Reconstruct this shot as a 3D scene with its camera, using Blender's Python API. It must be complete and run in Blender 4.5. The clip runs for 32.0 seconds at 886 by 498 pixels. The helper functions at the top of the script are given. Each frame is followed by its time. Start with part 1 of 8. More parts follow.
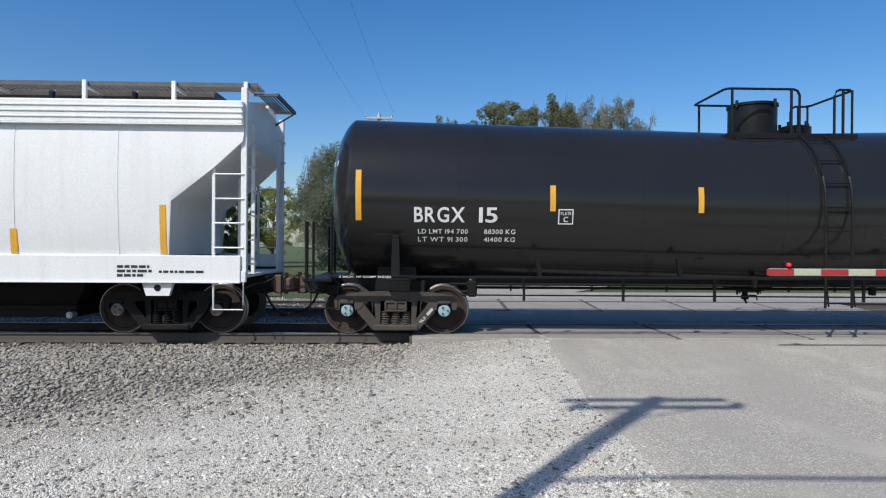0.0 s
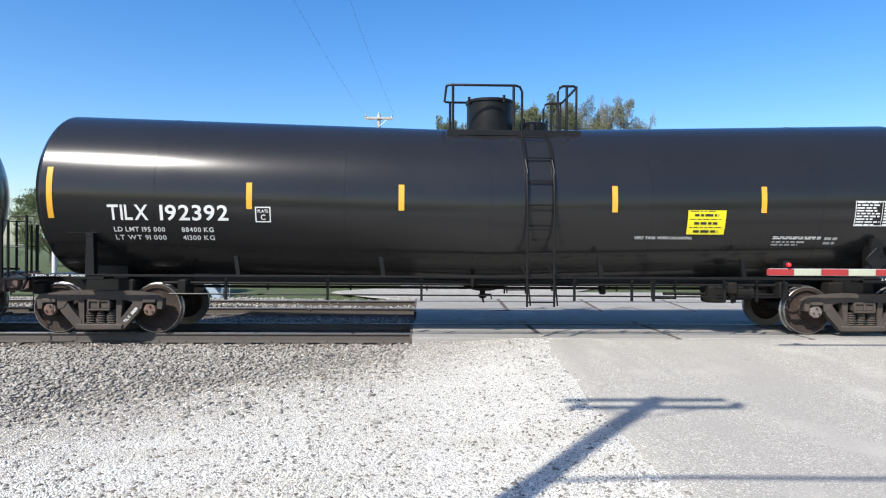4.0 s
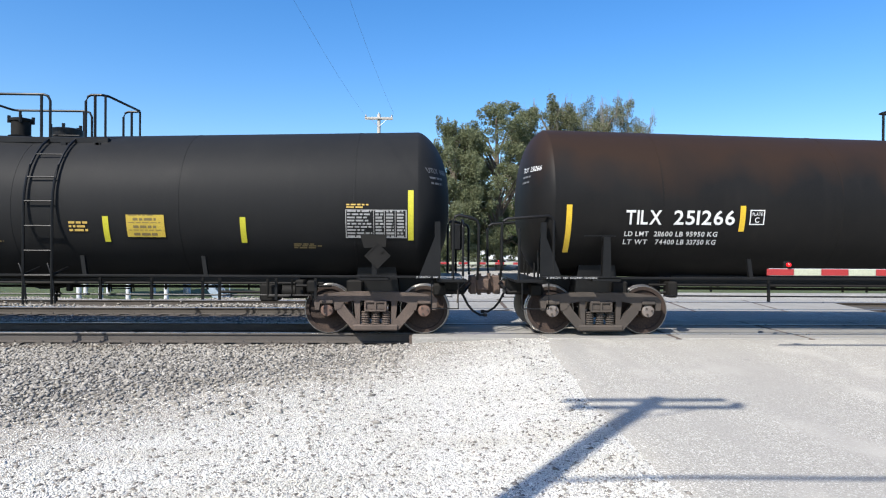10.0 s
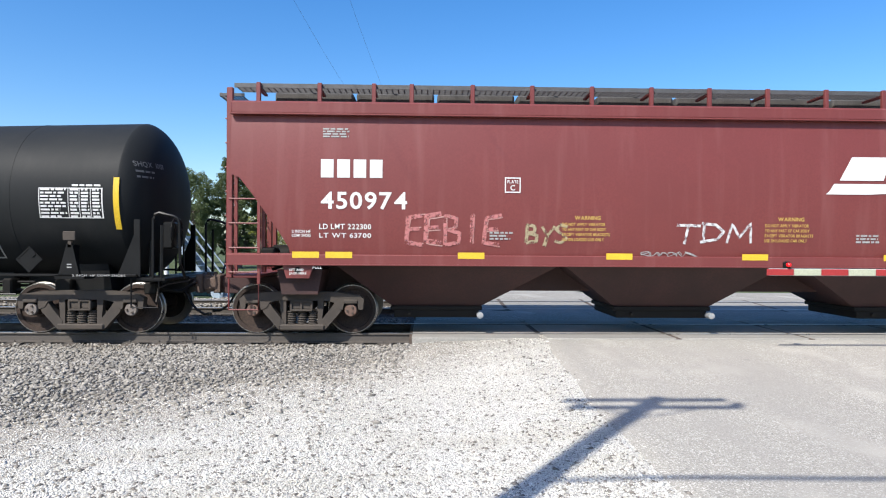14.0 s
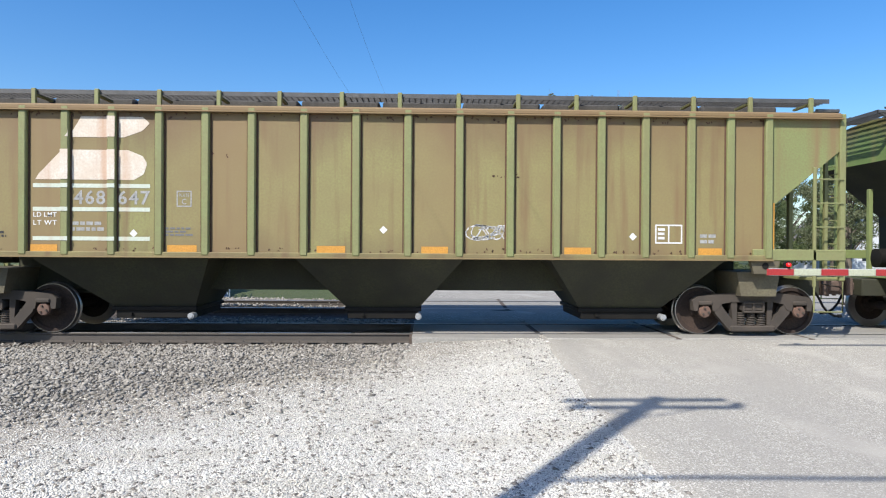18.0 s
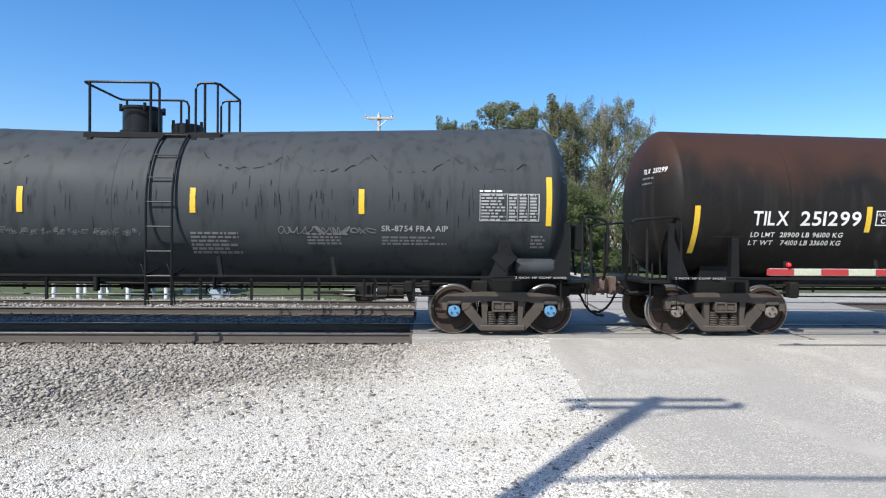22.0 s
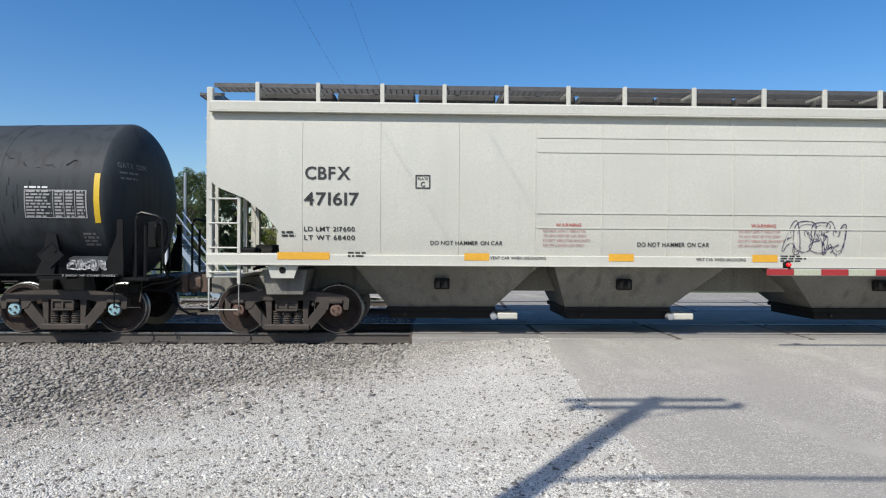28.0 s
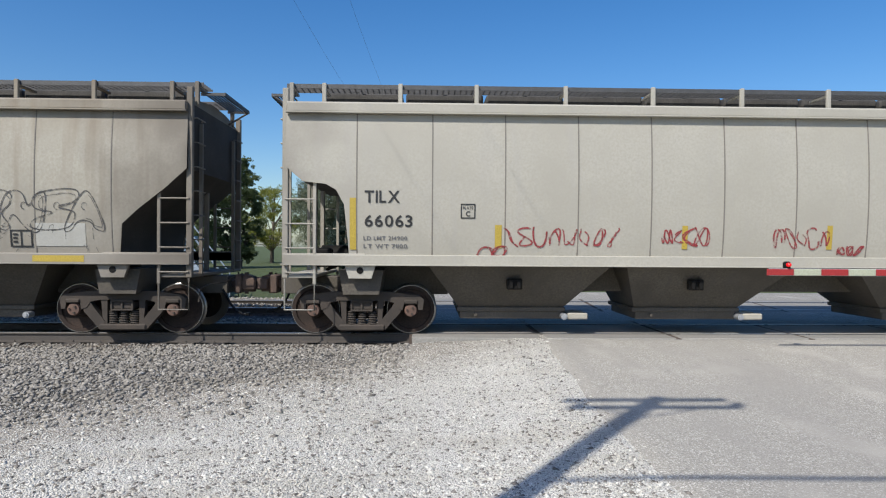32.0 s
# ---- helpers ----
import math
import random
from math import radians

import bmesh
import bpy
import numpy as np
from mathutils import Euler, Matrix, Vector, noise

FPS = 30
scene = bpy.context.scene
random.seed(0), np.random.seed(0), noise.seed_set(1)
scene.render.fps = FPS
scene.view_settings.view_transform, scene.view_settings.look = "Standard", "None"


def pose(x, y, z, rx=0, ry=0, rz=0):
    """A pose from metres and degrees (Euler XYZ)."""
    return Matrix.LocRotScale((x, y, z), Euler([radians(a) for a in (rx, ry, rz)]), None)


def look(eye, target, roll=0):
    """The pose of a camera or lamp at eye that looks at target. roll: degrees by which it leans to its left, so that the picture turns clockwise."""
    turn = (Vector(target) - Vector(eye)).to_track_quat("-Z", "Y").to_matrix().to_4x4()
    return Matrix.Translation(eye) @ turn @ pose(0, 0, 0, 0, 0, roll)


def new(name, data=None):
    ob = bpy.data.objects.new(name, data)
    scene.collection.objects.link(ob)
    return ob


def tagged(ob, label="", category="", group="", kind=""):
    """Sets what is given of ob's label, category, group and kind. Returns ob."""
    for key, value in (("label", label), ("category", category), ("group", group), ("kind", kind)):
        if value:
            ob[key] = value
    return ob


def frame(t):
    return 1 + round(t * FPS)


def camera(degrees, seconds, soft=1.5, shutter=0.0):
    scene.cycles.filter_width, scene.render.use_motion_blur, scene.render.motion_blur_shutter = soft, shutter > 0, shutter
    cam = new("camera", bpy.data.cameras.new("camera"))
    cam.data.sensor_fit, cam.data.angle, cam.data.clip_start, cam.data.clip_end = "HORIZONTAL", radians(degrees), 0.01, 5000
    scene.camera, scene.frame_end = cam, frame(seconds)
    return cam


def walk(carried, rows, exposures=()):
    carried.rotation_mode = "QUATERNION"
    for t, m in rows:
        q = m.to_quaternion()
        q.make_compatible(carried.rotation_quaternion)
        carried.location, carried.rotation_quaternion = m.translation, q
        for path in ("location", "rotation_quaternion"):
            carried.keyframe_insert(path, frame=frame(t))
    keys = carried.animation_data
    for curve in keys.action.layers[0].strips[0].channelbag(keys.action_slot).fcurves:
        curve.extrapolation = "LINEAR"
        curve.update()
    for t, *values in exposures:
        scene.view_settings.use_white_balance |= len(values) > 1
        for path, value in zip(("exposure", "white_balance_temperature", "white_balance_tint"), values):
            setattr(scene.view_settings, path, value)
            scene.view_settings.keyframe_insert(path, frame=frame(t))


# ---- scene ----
cam = camera(69.5, 32.0, soft=1.15)
EYE = Vector((0.0, -12.8, 1.63))
VIEW = look(EYE, EYE + Vector((math.sin(radians(1.6)), math.cos(radians(1.6)), -0.00354)), 0.36)
walk(cam, [(0.0, VIEW), (32.0, VIEW)], exposures=[(0.0, -0.12), (0.5, 0.26), (1.0, 0.50), (6.0, 0.52), (9.0, 0.54), (14.5, 0.50), (16.5, 0.44), (17.5, 0.38), (18.5, 0.36), (19.2, 0.28), (20.0, 0.24), (21.5, 0.44), (25.0, 0.50), (27.5, 0.38), (28.0, -0.03), (29.0, -0.31), (30.0, -0.37), (30.6, -0.26), (31.0, -0.14), (32.0, -0.03)])

# ---- daylight: late-morning sun behind the viewer's left shoulder ----
SUN_EL, SUN_AZ = radians(45.4), radians(36.8)
SUN_WAY = Vector((math.sin(SUN_AZ) * math.cos(SUN_EL), math.cos(SUN_AZ) * math.cos(SUN_EL), -math.sin(SUN_EL)))
world = bpy.data.worlds.new("world")
scene.world = world
world.use_nodes = True
wn = world.node_tree
sky = wn.nodes.new("ShaderNodeTexSky")
sky.sky_type = "NISHITA"
sky.sun_disc = False
sky.sun_elevation = SUN_EL
sky.sun_rotation = radians(216.8)
sky.air_density, sky.dust_density, sky.ozone_density = 1.0, 1.1, 3.0
rich = wn.nodes.new("ShaderNodeHueSaturation")
rich.inputs["Hue"].default_value = 0.505
rich.inputs["Saturation"].default_value = 1.35
wn.links.new(sky.outputs[0], rich.inputs["Color"])
wn.links.new(rich.outputs[0], wn.nodes["Background"].inputs[0])
wn.nodes["Background"].inputs[1].default_value = 0.147
sun = new("sun", bpy.data.lights.new("sun", "SUN"))
sun.data.energy, sun.data.angle, sun.data.color = 5.0, radians(0.5), (1.0, 0.96, 0.90)
sun.matrix_world = look(-SUN_WAY * 60, (0, 0, 0))


# ---- materials ----
def node(nt, kind, **inputs):
    n = nt.nodes.new(kind)
    for k, v in inputs.items():
        n.inputs[k.replace("_", " ")].default_value = v
    return n


def mixed(nt, fac, a, b):
    m = nt.nodes.new("ShaderNodeMix")
    m.data_type = "RGBA"
    for socket, v in ((m.inputs[0], fac), (m.inputs[6], a), (m.inputs[7], b)):
        if isinstance(v, bpy.types.NodeSocket):
            nt.links.new(v, socket)
        elif isinstance(v, float):
            socket.default_value = v
        else:
            socket.default_value = (*v, 1)
    return m.outputs[2]


def ramped(nt, value, lo, hi):
    m = nt.nodes.new("ShaderNodeMapRange")
    nt.links.new(value, m.inputs[0])
    m.inputs[1].default_value, m.inputs[2].default_value = lo, hi
    return m.outputs[0]


def noised(nt, vec, scale, detail=4.0, stretch=None):
    n = node(nt, "ShaderNodeTexNoise", Scale=scale, Detail=detail)
    if stretch:
        mp = nt.nodes.new("ShaderNodeMapping")
        mp.inputs["Scale"].default_value = stretch
        nt.links.new(vec, mp.inputs[0])
        vec = mp.outputs[0]
    nt.links.new(vec, n.inputs["Vector"])
    return n.outputs["Fac"]


def material(name, col, col2=None, rough=0.6, rvar=0.12, metal=0.0, scale=1.3, fine=45.0, bump=0.12, dist=0.004,
             streak=None, streak_amount=0.6, low=None, top=None, spec=0.5, piece=0.0, piece_col=None, ends=None, coat=0.0, grain=0.72):
    """Painted or natural surface: two scales of colour change, run-down streaks, dusty or sooty bands, fine relief."""
    m = bpy.data.materials.new(name)
    m.use_nodes = True
    nt = m.node_tree
    b = nt.nodes["Principled BSDF"]
    co = nt.nodes.new("ShaderNodeTexCoord").outputs["Object"]
    big = noised(nt, co, scale)
    small = noised(nt, co, fine, 5.0)
    c = mixed(nt, ramped(nt, big, 0.35, 0.68), col, col2 or tuple(x * 0.8 for x in col))
    c = mixed(nt, ramped(nt, small, 0.3, 0.75), c, tuple(x * grain for x in (col2 or col)))
    if streak:
        s = noised(nt, co, 5.0, 5.0, (1.0, 1.0, 0.07))
        sep = ramped(nt, s, 0.52, 0.74)
        k = nt.nodes.new("ShaderNodeMath")
        k.operation = "MULTIPLY"
        nt.links.new(sep, k.inputs[0])
        k.inputs[1].default_value = streak_amount
        c = mixed(nt, k.outputs[0], c, streak)
    for band in (low, top):
        if band:
            z0, z1, bc = band
            xyz = nt.nodes.new("ShaderNodeSeparateXYZ")
            nt.links.new(co, xyz.inputs[0])
            a = nt.nodes.new("ShaderNodeMath")
            a.operation = "ADD"
            nt.links.new(xyz.outputs[2], a.inputs[0])
            wob = nt.nodes.new("ShaderNodeMath")
            wob.operation = "MULTIPLY_ADD"
            nt.links.new(noised(nt, co, 1.2, 6.0, (1, 1, 0.5)), wob.inputs[0])
            wob.inputs[1].default_value, wob.inputs[2].default_value = 1.6, -0.8
            nt.links.new(wob.outputs[0], a.inputs[1])
            c = mixed(nt, ramped(nt, a.outputs[0], z0, z1), c, bc)
    if ends:
        xyz = nt.nodes.new("ShaderNodeSeparateXYZ")
        nt.links.new(co, xyz.inputs[0])
        ax = nt.nodes.new("ShaderNodeMath")
        ax.operation = "ABSOLUTE"
        nt.links.new(xyz.outputs[0], ax.inputs[0])
        wob = nt.nodes.new("ShaderNodeMath")
        wob.operation = "MULTIPLY_ADD"
        nt.links.new(noised(nt, co, 1.1, 5.0), wob.inputs[0])
        wob.inputs[1].default_value = 2.4
        nt.links.new(ax.outputs[0], wob.inputs[2])
        c = mixed(nt, ramped(nt, wob.outputs[0], ends[0], ends[1]), c, ends[2])
    if piece:
        info = nt.nodes.new("ShaderNodeObjectInfo")
        c = mixed(nt, ramped(nt, info.outputs["Random"], 0.0, 1.0 / piece), c, piece_col or tuple(x * 0.5 for x in col))
    nt.links.new(c, b.inputs["Base Color"])
    r = nt.nodes.new("ShaderNodeMath")
    r.operation = "MULTIPLY_ADD"
    nt.links.new(big, r.inputs[0])
    r.inputs[1].default_value, r.inputs[2].default_value = rvar * 2, rough - rvar
    nt.links.new(r.outputs[0], b.inputs["Roughness"])
    b.inputs["Metallic"].default_value = metal
    b.inputs["Specular IOR Level"].default_value = spec
    b.inputs["Coat Weight"].default_value = coat
    b.inputs["Coat Roughness"].default_value = 0.05
    if bump:
        bp = node(nt, "ShaderNodeBump", Strength=bump, Distance=dist)
        nt.links.new(small, bp.inputs["Height"])
        nt.links.new(bp.outputs[0], b.inputs["Normal"])
    return m


def plain(name, col, rough=0.5, metal=0.0, emit=0.0):
    m = material(name, col, tuple(x * 0.88 for x in col), rough, 0.06, metal, 4.0, 60.0, 0.05)
    if emit:
        b = m.node_tree.nodes["Principled BSDF"]
        b.inputs["Emission Color"].default_value = (*col, 1)
        b.inputs["Emission Strength"].default_value = emit
    return m


def sprayed(name, col, cover=0.95):
    """Thin sprayed paint: patchy cover that lets the surface show through."""
    m = plain(name, col, 0.6)
    nt = m.node_tree
    co = nt.nodes.new("ShaderNodeTexCoord").outputs["Object"]
    k = nt.nodes.new("ShaderNodeMath")
    k.operation = "MULTIPLY"
    nt.links.new(ramped(nt, noised(nt, co, 14.0, 6.0), 0.30, 0.55), k.inputs[0])
    k.inputs[1].default_value = cover
    nt.links.new(k.outputs[0], nt.nodes["Principled BSDF"].inputs["Alpha"])
    return m


GLOSS = material("gloss_black_paint", (0.0125, 0.0125, 0.0125), (0.0155, 0.0155, 0.0155), 0.185, 0.05, 0, 0.7, 25, 0.015, 0.003, grain=0.93, spec=0.42)
SATIN = material("satin_black_paint", (0.012, 0.0128, 0.0135), (0.0165, 0.017, 0.0175), 0.38, 0.08, 0, 0.9, 20, 0.04, 0.004, grain=0.93, spec=0.27, streak=(0.034, 0.031, 0.028), streak_amount=0.35)
MATTE = material("weathered_black_paint", (0.0125, 0.0128, 0.013), (0.017, 0.0173, 0.0175), 0.60, 0.08, 0, 0.9, 30, 0.06, 0.004, spec=0.1, streak=(0.02, 0.02, 0.019), streak_amount=0.4, grain=0.93)
GREYBLK = material("sun_faded_grey_black_paint", (0.038, 0.0445, 0.0485), (0.047, 0.053, 0.0565), 0.55, 0.1, 0, 1.1, 26, 0.06, 0.004, spec=0.1, streak=(0.016, 0.016, 0.016), streak_amount=0.6, grain=0.93)
CHARCOAL = material("dull_charcoal_paint", (0.0165, 0.018, 0.0185), (0.0215, 0.023, 0.0235), 0.55, 0.1, 0, 1.0, 26, 0.06, 0.004, spec=0.1, streak=(0.03, 0.03, 0.029), streak_amount=0.35, grain=0.93)
RUSTTOP = material("black_paint_rust_stained_above", (0.009, 0.009, 0.009), (0.013, 0.0125, 0.012), 0.55, 0.1, 0, 1.1, 26, 0.06, 0.004, top=(2.7, 3.4, (0.026, 0.016, 0.011)), spec=0.1, streak=(0.018, 0.0165, 0.015), streak_amount=0.4, grain=0.93)
RUSTTOP2 = material("black_paint_red_rust_above", (0.010, 0.010, 0.010), (0.017, 0.016, 0.015), 0.55, 0.1, 0, 1.2, 26, 0.06, 0.004, top=(2.75, 3.35, (0.041, 0.0225, 0.0165)), spec=0.1, streak=(0.035, 0.032, 0.030), streak_amount=0.5, grain=0.93)
# pale streaks paint the upright glints of the glossy band
BANDBLACK = material("streaky_repainted_black", (0.006, 0.0062, 0.0065), (0.010, 0.010, 0.010), 0.42, 0.10, 0, 2.2, 26, 0.05, 0.004, spec=0.25, streak=(0.05, 0.05, 0.052), streak_amount=0.55, grain=0.93)
WASHED = material("washed_out_dark_brown_paint", (0.030, 0.028, 0.026), (0.020, 0.018, 0.017), 0.6, 0.1, 0, 1.5, 26, 0.06, 0.004, spec=0.1, streak=(0.045, 0.042, 0.038), streak_amount=0.6, grain=0.93)
IRON = material("grimy_cast_steel", (0.052, 0.046, 0.040), (0.085, 0.070, 0.058), 0.75, 0.1, 0, 3.0, 50, 0.3, 0.006, spec=0.2)
DARKIRON = material("black_oily_steel", (0.009, 0.0087, 0.0083), (0.016, 0.015, 0.0135), 0.65, 0.12, 0, 3.0, 50, 0.25, 0.006, spec=0.14)
BLACKBAR = material("black_painted_bar", (0.007, 0.007, 0.0075), (0.012, 0.012, 0.012), 0.4, 0.1, 0, 3.0, 50, 0.1, spec=0.2)
WHEELM = material("rusty_wheel_steel", (0.075, 0.050, 0.038), (0.035, 0.028, 0.025), 0.85, 0.08, 0.0, 2.5, 40, 0.2, 0.004, spec=0.2)
TREAD = material("bright_rolled_steel", (0.45, 0.44, 0.42), (0.36, 0.34, 0.32), 0.3, 0.1, 0.9, 4, 80, 0.05)
RAILTOP = TREAD
RAILWEB = material("brown_rail_steel", (0.070, 0.061, 0.053), (0.094, 0.081, 0.069), 0.8, 0.08, 0, 2.0, 40, 0.2)
BEAR_B = plain("blue_bearing_cap", (0.10, 0.28, 0.48), 0.4)
BEAR_G = material("grey_bearing_cap", (0.24, 0.22, 0.20), (0.16, 0.13, 0.11), 0.6, 0.1, 0, 6, 50, 0.1)
BEAR_R = material("rusty_bearing_cap", (0.20, 0.11, 0.075), (0.13, 0.08, 0.06), 0.75, 0.1, 0, 6, 50, 0.1)
BEAR_T = plain("pale_teal_bearing_cap", (0.30, 0.48, 0.52), 0.4)
RUSTCAST = material("rust_brown_coupler_steel", (0.15, 0.095, 0.068), (0.085, 0.06, 0.047), 0.8, 0.1, 0, 5, 60, 0.3, 0.006)
WHITE = plain("white_stencil_paint", (0.78, 0.78, 0.76), 0.5)
DULLWHITE = material("worn_white_stencil", (0.42, 0.42, 0.41), (0.30, 0.30, 0.29), 0.6, 0.1, 0, 6, 40, 0.0)
FAINT = plain("faded_grey_stencil", (0.17, 0.17, 0.17), 0.6)
GOLD = plain("gold_stencil_paint", (0.62, 0.42, 0.10), 0.5)
FAINTGOLD = plain("faded_gold_stencil", (0.20, 0.15, 0.06), 0.6)
AMBER = plain("amber_reflective_tape", (0.80, 0.42, 0.04), 0.35)
YELLOW = plain("yellow_reflective_tape", (0.76, 0.50, 0.035), 0.35)
DULLYEL = plain("dull_yellow_tape", (0.52, 0.38, 0.06), 0.5)
SIGNYEL = plain("yellow_notice_vinyl", (0.90, 0.78, 0.02), 0.4)
INK = plain("black_stencil_ink", (0.03, 0.03, 0.03), 0.5)
REDINK = plain("red_stencil_ink", (0.50, 0.12, 0.10), 0.5)
CREAM = material("clean_white_car_paint", (0.54, 0.53, 0.46), (0.49, 0.48, 0.415), 0.5, 0.08, 0, 0.8, 30, 0.03, 0.004, streak=(0.42, 0.42, 0.38), streak_amount=0.3, grain=0.93)
WHITECAR = material("bright_white_car_paint", (0.74, 0.75, 0.74), (0.68, 0.69, 0.68), 0.4, 0.08, 0, 0.8, 30, 0.03, 0.004, streak=(0.52, 0.52, 0.50), streak_amount=0.3, grain=0.93)
DIRTYWHITE = material("sooty_off_white_car_paint", (0.405, 0.378, 0.312), (0.32, 0.293, 0.232), 0.6, 0.1, 0, 0.9, 24, 0.05, 0.004, streak=(0.245, 0.205, 0.15), streak_amount=0.75, low=(2.5, 1.2, (0.255, 0.232, 0.195)), top=(3.45, 4.9, (0.17, 0.13, 0.085)), ends=(9.1, 11.2, (0.13, 0.11, 0.085)), grain=0.975)
GREYWHITE = material("dusty_grey_white_car_paint", (0.425, 0.402, 0.34), (0.365, 0.343, 0.285), 0.55, 0.1, 0, 0.9, 24, 0.05, 0.004, ends=(10.0, 12.2, (0.16, 0.14, 0.115)), streak=(0.36, 0.34, 0.30), streak_amount=0.45, grain=0.975)
BROWNRED = material("mineral_red_car_paint", (0.165, 0.035, 0.031), (0.145, 0.030, 0.027), 0.48, 0.08, 0, 0.8, 30, 0.04, 0.004, streak=(0.21, 0.075, 0.068), streak_amount=0.4, grain=0.93)
GREEN = material("faded_green_car_paint", (0.185, 0.235, 0.082), (0.125, 0.195, 0.055), 0.6, 0.1, 0, 0.8, 28, 0.05, 0.004, streak=(0.24, 0.21, 0.09), streak_amount=0.6, top=(3.75, 4.5, (0.16, 0.10, 0.05)), low=(1.75, 1.1, (0.15, 0.12, 0.06)), grain=0.93)
OLIVE = material("rust_washed_green_car_paint", (0.205, 0.245, 0.09), (0.195, 0.19, 0.078), 0.65, 0.1, 0, 0.7, 28, 0.05, 0.004, streak=(0.20, 0.12, 0.06), streak_amount=0.7, top=(3.7, 4.4, (0.20, 0.11, 0.06)), grain=0.93)
GREENRIB = material("light_green_rib_paint", (0.20, 0.255, 0.092), (0.185, 0.22, 0.085), 0.6, 0.1, 0, 2, 28, 0.05, grain=0.93)
OLIVERIB = material("yellow_green_rib_paint", (0.21, 0.24, 0.095), (0.20, 0.195, 0.085), 0.6, 0.1, 0, 2, 28, 0.05, grain=0.93)
GREENPANEL = material("faded_green_panel_paint", (0.15, 0.21, 0.066), (0.125, 0.18, 0.056), 0.6, 0.1, 0, 1.5, 28, 0.05, 0.004, streak=(0.20, 0.165, 0.07), streak_amount=0.55, top=(2.95, 4.2, (0.14, 0.068, 0.031)), low=(1.8, 0.9, (0.13, 0.10, 0.05)), piece=0.75, piece_col=(0.25, 0.24, 0.09), grain=0.93)
OLIVEPANEL = material("rust_washed_green_panel_paint", (0.245, 0.245, 0.088), (0.225, 0.195, 0.082), 0.65, 0.1, 0, 1.6, 28, 0.05, 0.004, streak=(0.15, 0.085, 0.042), streak_amount=0.95, top=(3.1, 4.3, (0.12, 0.060, 0.036)), low=(1.9, 1.0, (0.12, 0.085, 0.045)), piece=0.8, piece_col=(0.215, 0.145, 0.068), grain=0.9)
DIRTGREEN = material("dirt_caked_green_steel", (0.15, 0.135, 0.08), (0.10, 0.085, 0.055), 0.8, 0.1, 0, 2, 28, 0.08, grain=0.9)
STAINBLACK = material("black_weeping_stain", (0.016, 0.016, 0.016), (0.022, 0.021, 0.020), 0.9, 0.05, 0, 6, 40, 0.0, spec=0.05)
# end steel: soot, with the shade of the sunless end mixed into the colour
SOOTSHADE = material("sooty_dark_end_steel", (0.055, 0.047, 0.038), (0.035, 0.03, 0.025), 0.8, 0.1, 0, 1.2, 28, 0.08, grain=0.9)
# brown of the rust stains, also of the shadow lines beside the ribs
RUSTSHADE = material("brown_rust_mark", (0.13, 0.065, 0.034), (0.09, 0.05, 0.032), 0.85, 0.08, 0, 8, 60, 0.1)
JOINTBROWN = material("rusty_brown_panel_joint", (0.12, 0.085, 0.062), (0.08, 0.06, 0.048), 0.9, 0.05, 0, 4, 60, 0.3)
ORANGE = plain("orange_faded_tape", (0.62, 0.30, 0.05), 0.5)
# hatches darker than the car paint: shade behind the walkway grating, painted in
HATCH = material("dark_weathered_hatch_steel", (0.10, 0.095, 0.088), (0.06, 0.057, 0.052), 0.8, 0.1, 0, 2.5, 40, 0.1, streak=(0.03, 0.028, 0.026), streak_amount=0.7)
GRATE = material("galvanised_grating", (0.12, 0.12, 0.12), (0.085, 0.085, 0.085), 0.6, 0.1, 0.3, 6, 60, 0.1)
PINKSPRAY = sprayed("pink_spray_paint", (0.52, 0.19, 0.18))
WHITESPRAY = sprayed("white_spray_paint", (0.70, 0.70, 0.70))
BLACKSPRAY = sprayed("dark_spray_paint", (0.055, 0.04, 0.10))
REDSPRAY = sprayed("red_spray_paint", (0.33, 0.045, 0.05))
GREYSPRAY = sprayed("grey_spray_paint", (0.085, 0.082, 0.08))
OLIVESPRAY = sprayed("olive_spray_paint", (0.40, 0.33, 0.20))
PALESPRAY = sprayed("pale_spray_paint", (0.52, 0.51, 0.48), 0.8)
FAINTRED = plain("faded_red_stencil", (0.50, 0.28, 0.25), 0.6)
FAINTGREEN = plain("pale_green_stencil", (0.42, 0.50, 0.30), 0.6)
SEAMGRIME = plain("grime_in_seams", (0.22, 0.20, 0.17), 0.7)
PATCHPAINT = material("pale_patch_paint", (0.47, 0.465, 0.42), (0.40, 0.39, 0.345), 0.55, 0.06, 0, 2.0, 40, 0.03, streak=(0.33, 0.31, 0.26), streak_amount=0.5, grain=0.93)
# underframe colours: grime, plus the shade below the body painted in
GRIMYSHADEUNDER = material("grimy_grey_underframe", (0.125, 0.108, 0.083), (0.070, 0.060, 0.047), 0.7, 0.1, 0, 1.2, 28, 0.06, streak=(0.08, 0.07, 0.06), streak_amount=0.7, grain=0.9)
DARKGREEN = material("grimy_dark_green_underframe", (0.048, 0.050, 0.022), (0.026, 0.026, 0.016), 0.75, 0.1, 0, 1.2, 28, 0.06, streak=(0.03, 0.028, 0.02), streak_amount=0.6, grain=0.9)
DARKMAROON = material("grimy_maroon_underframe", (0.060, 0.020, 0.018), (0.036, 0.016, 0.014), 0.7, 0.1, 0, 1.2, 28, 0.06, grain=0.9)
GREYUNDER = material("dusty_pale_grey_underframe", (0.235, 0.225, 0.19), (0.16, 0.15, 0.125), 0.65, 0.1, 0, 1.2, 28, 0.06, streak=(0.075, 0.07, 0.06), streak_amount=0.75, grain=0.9)
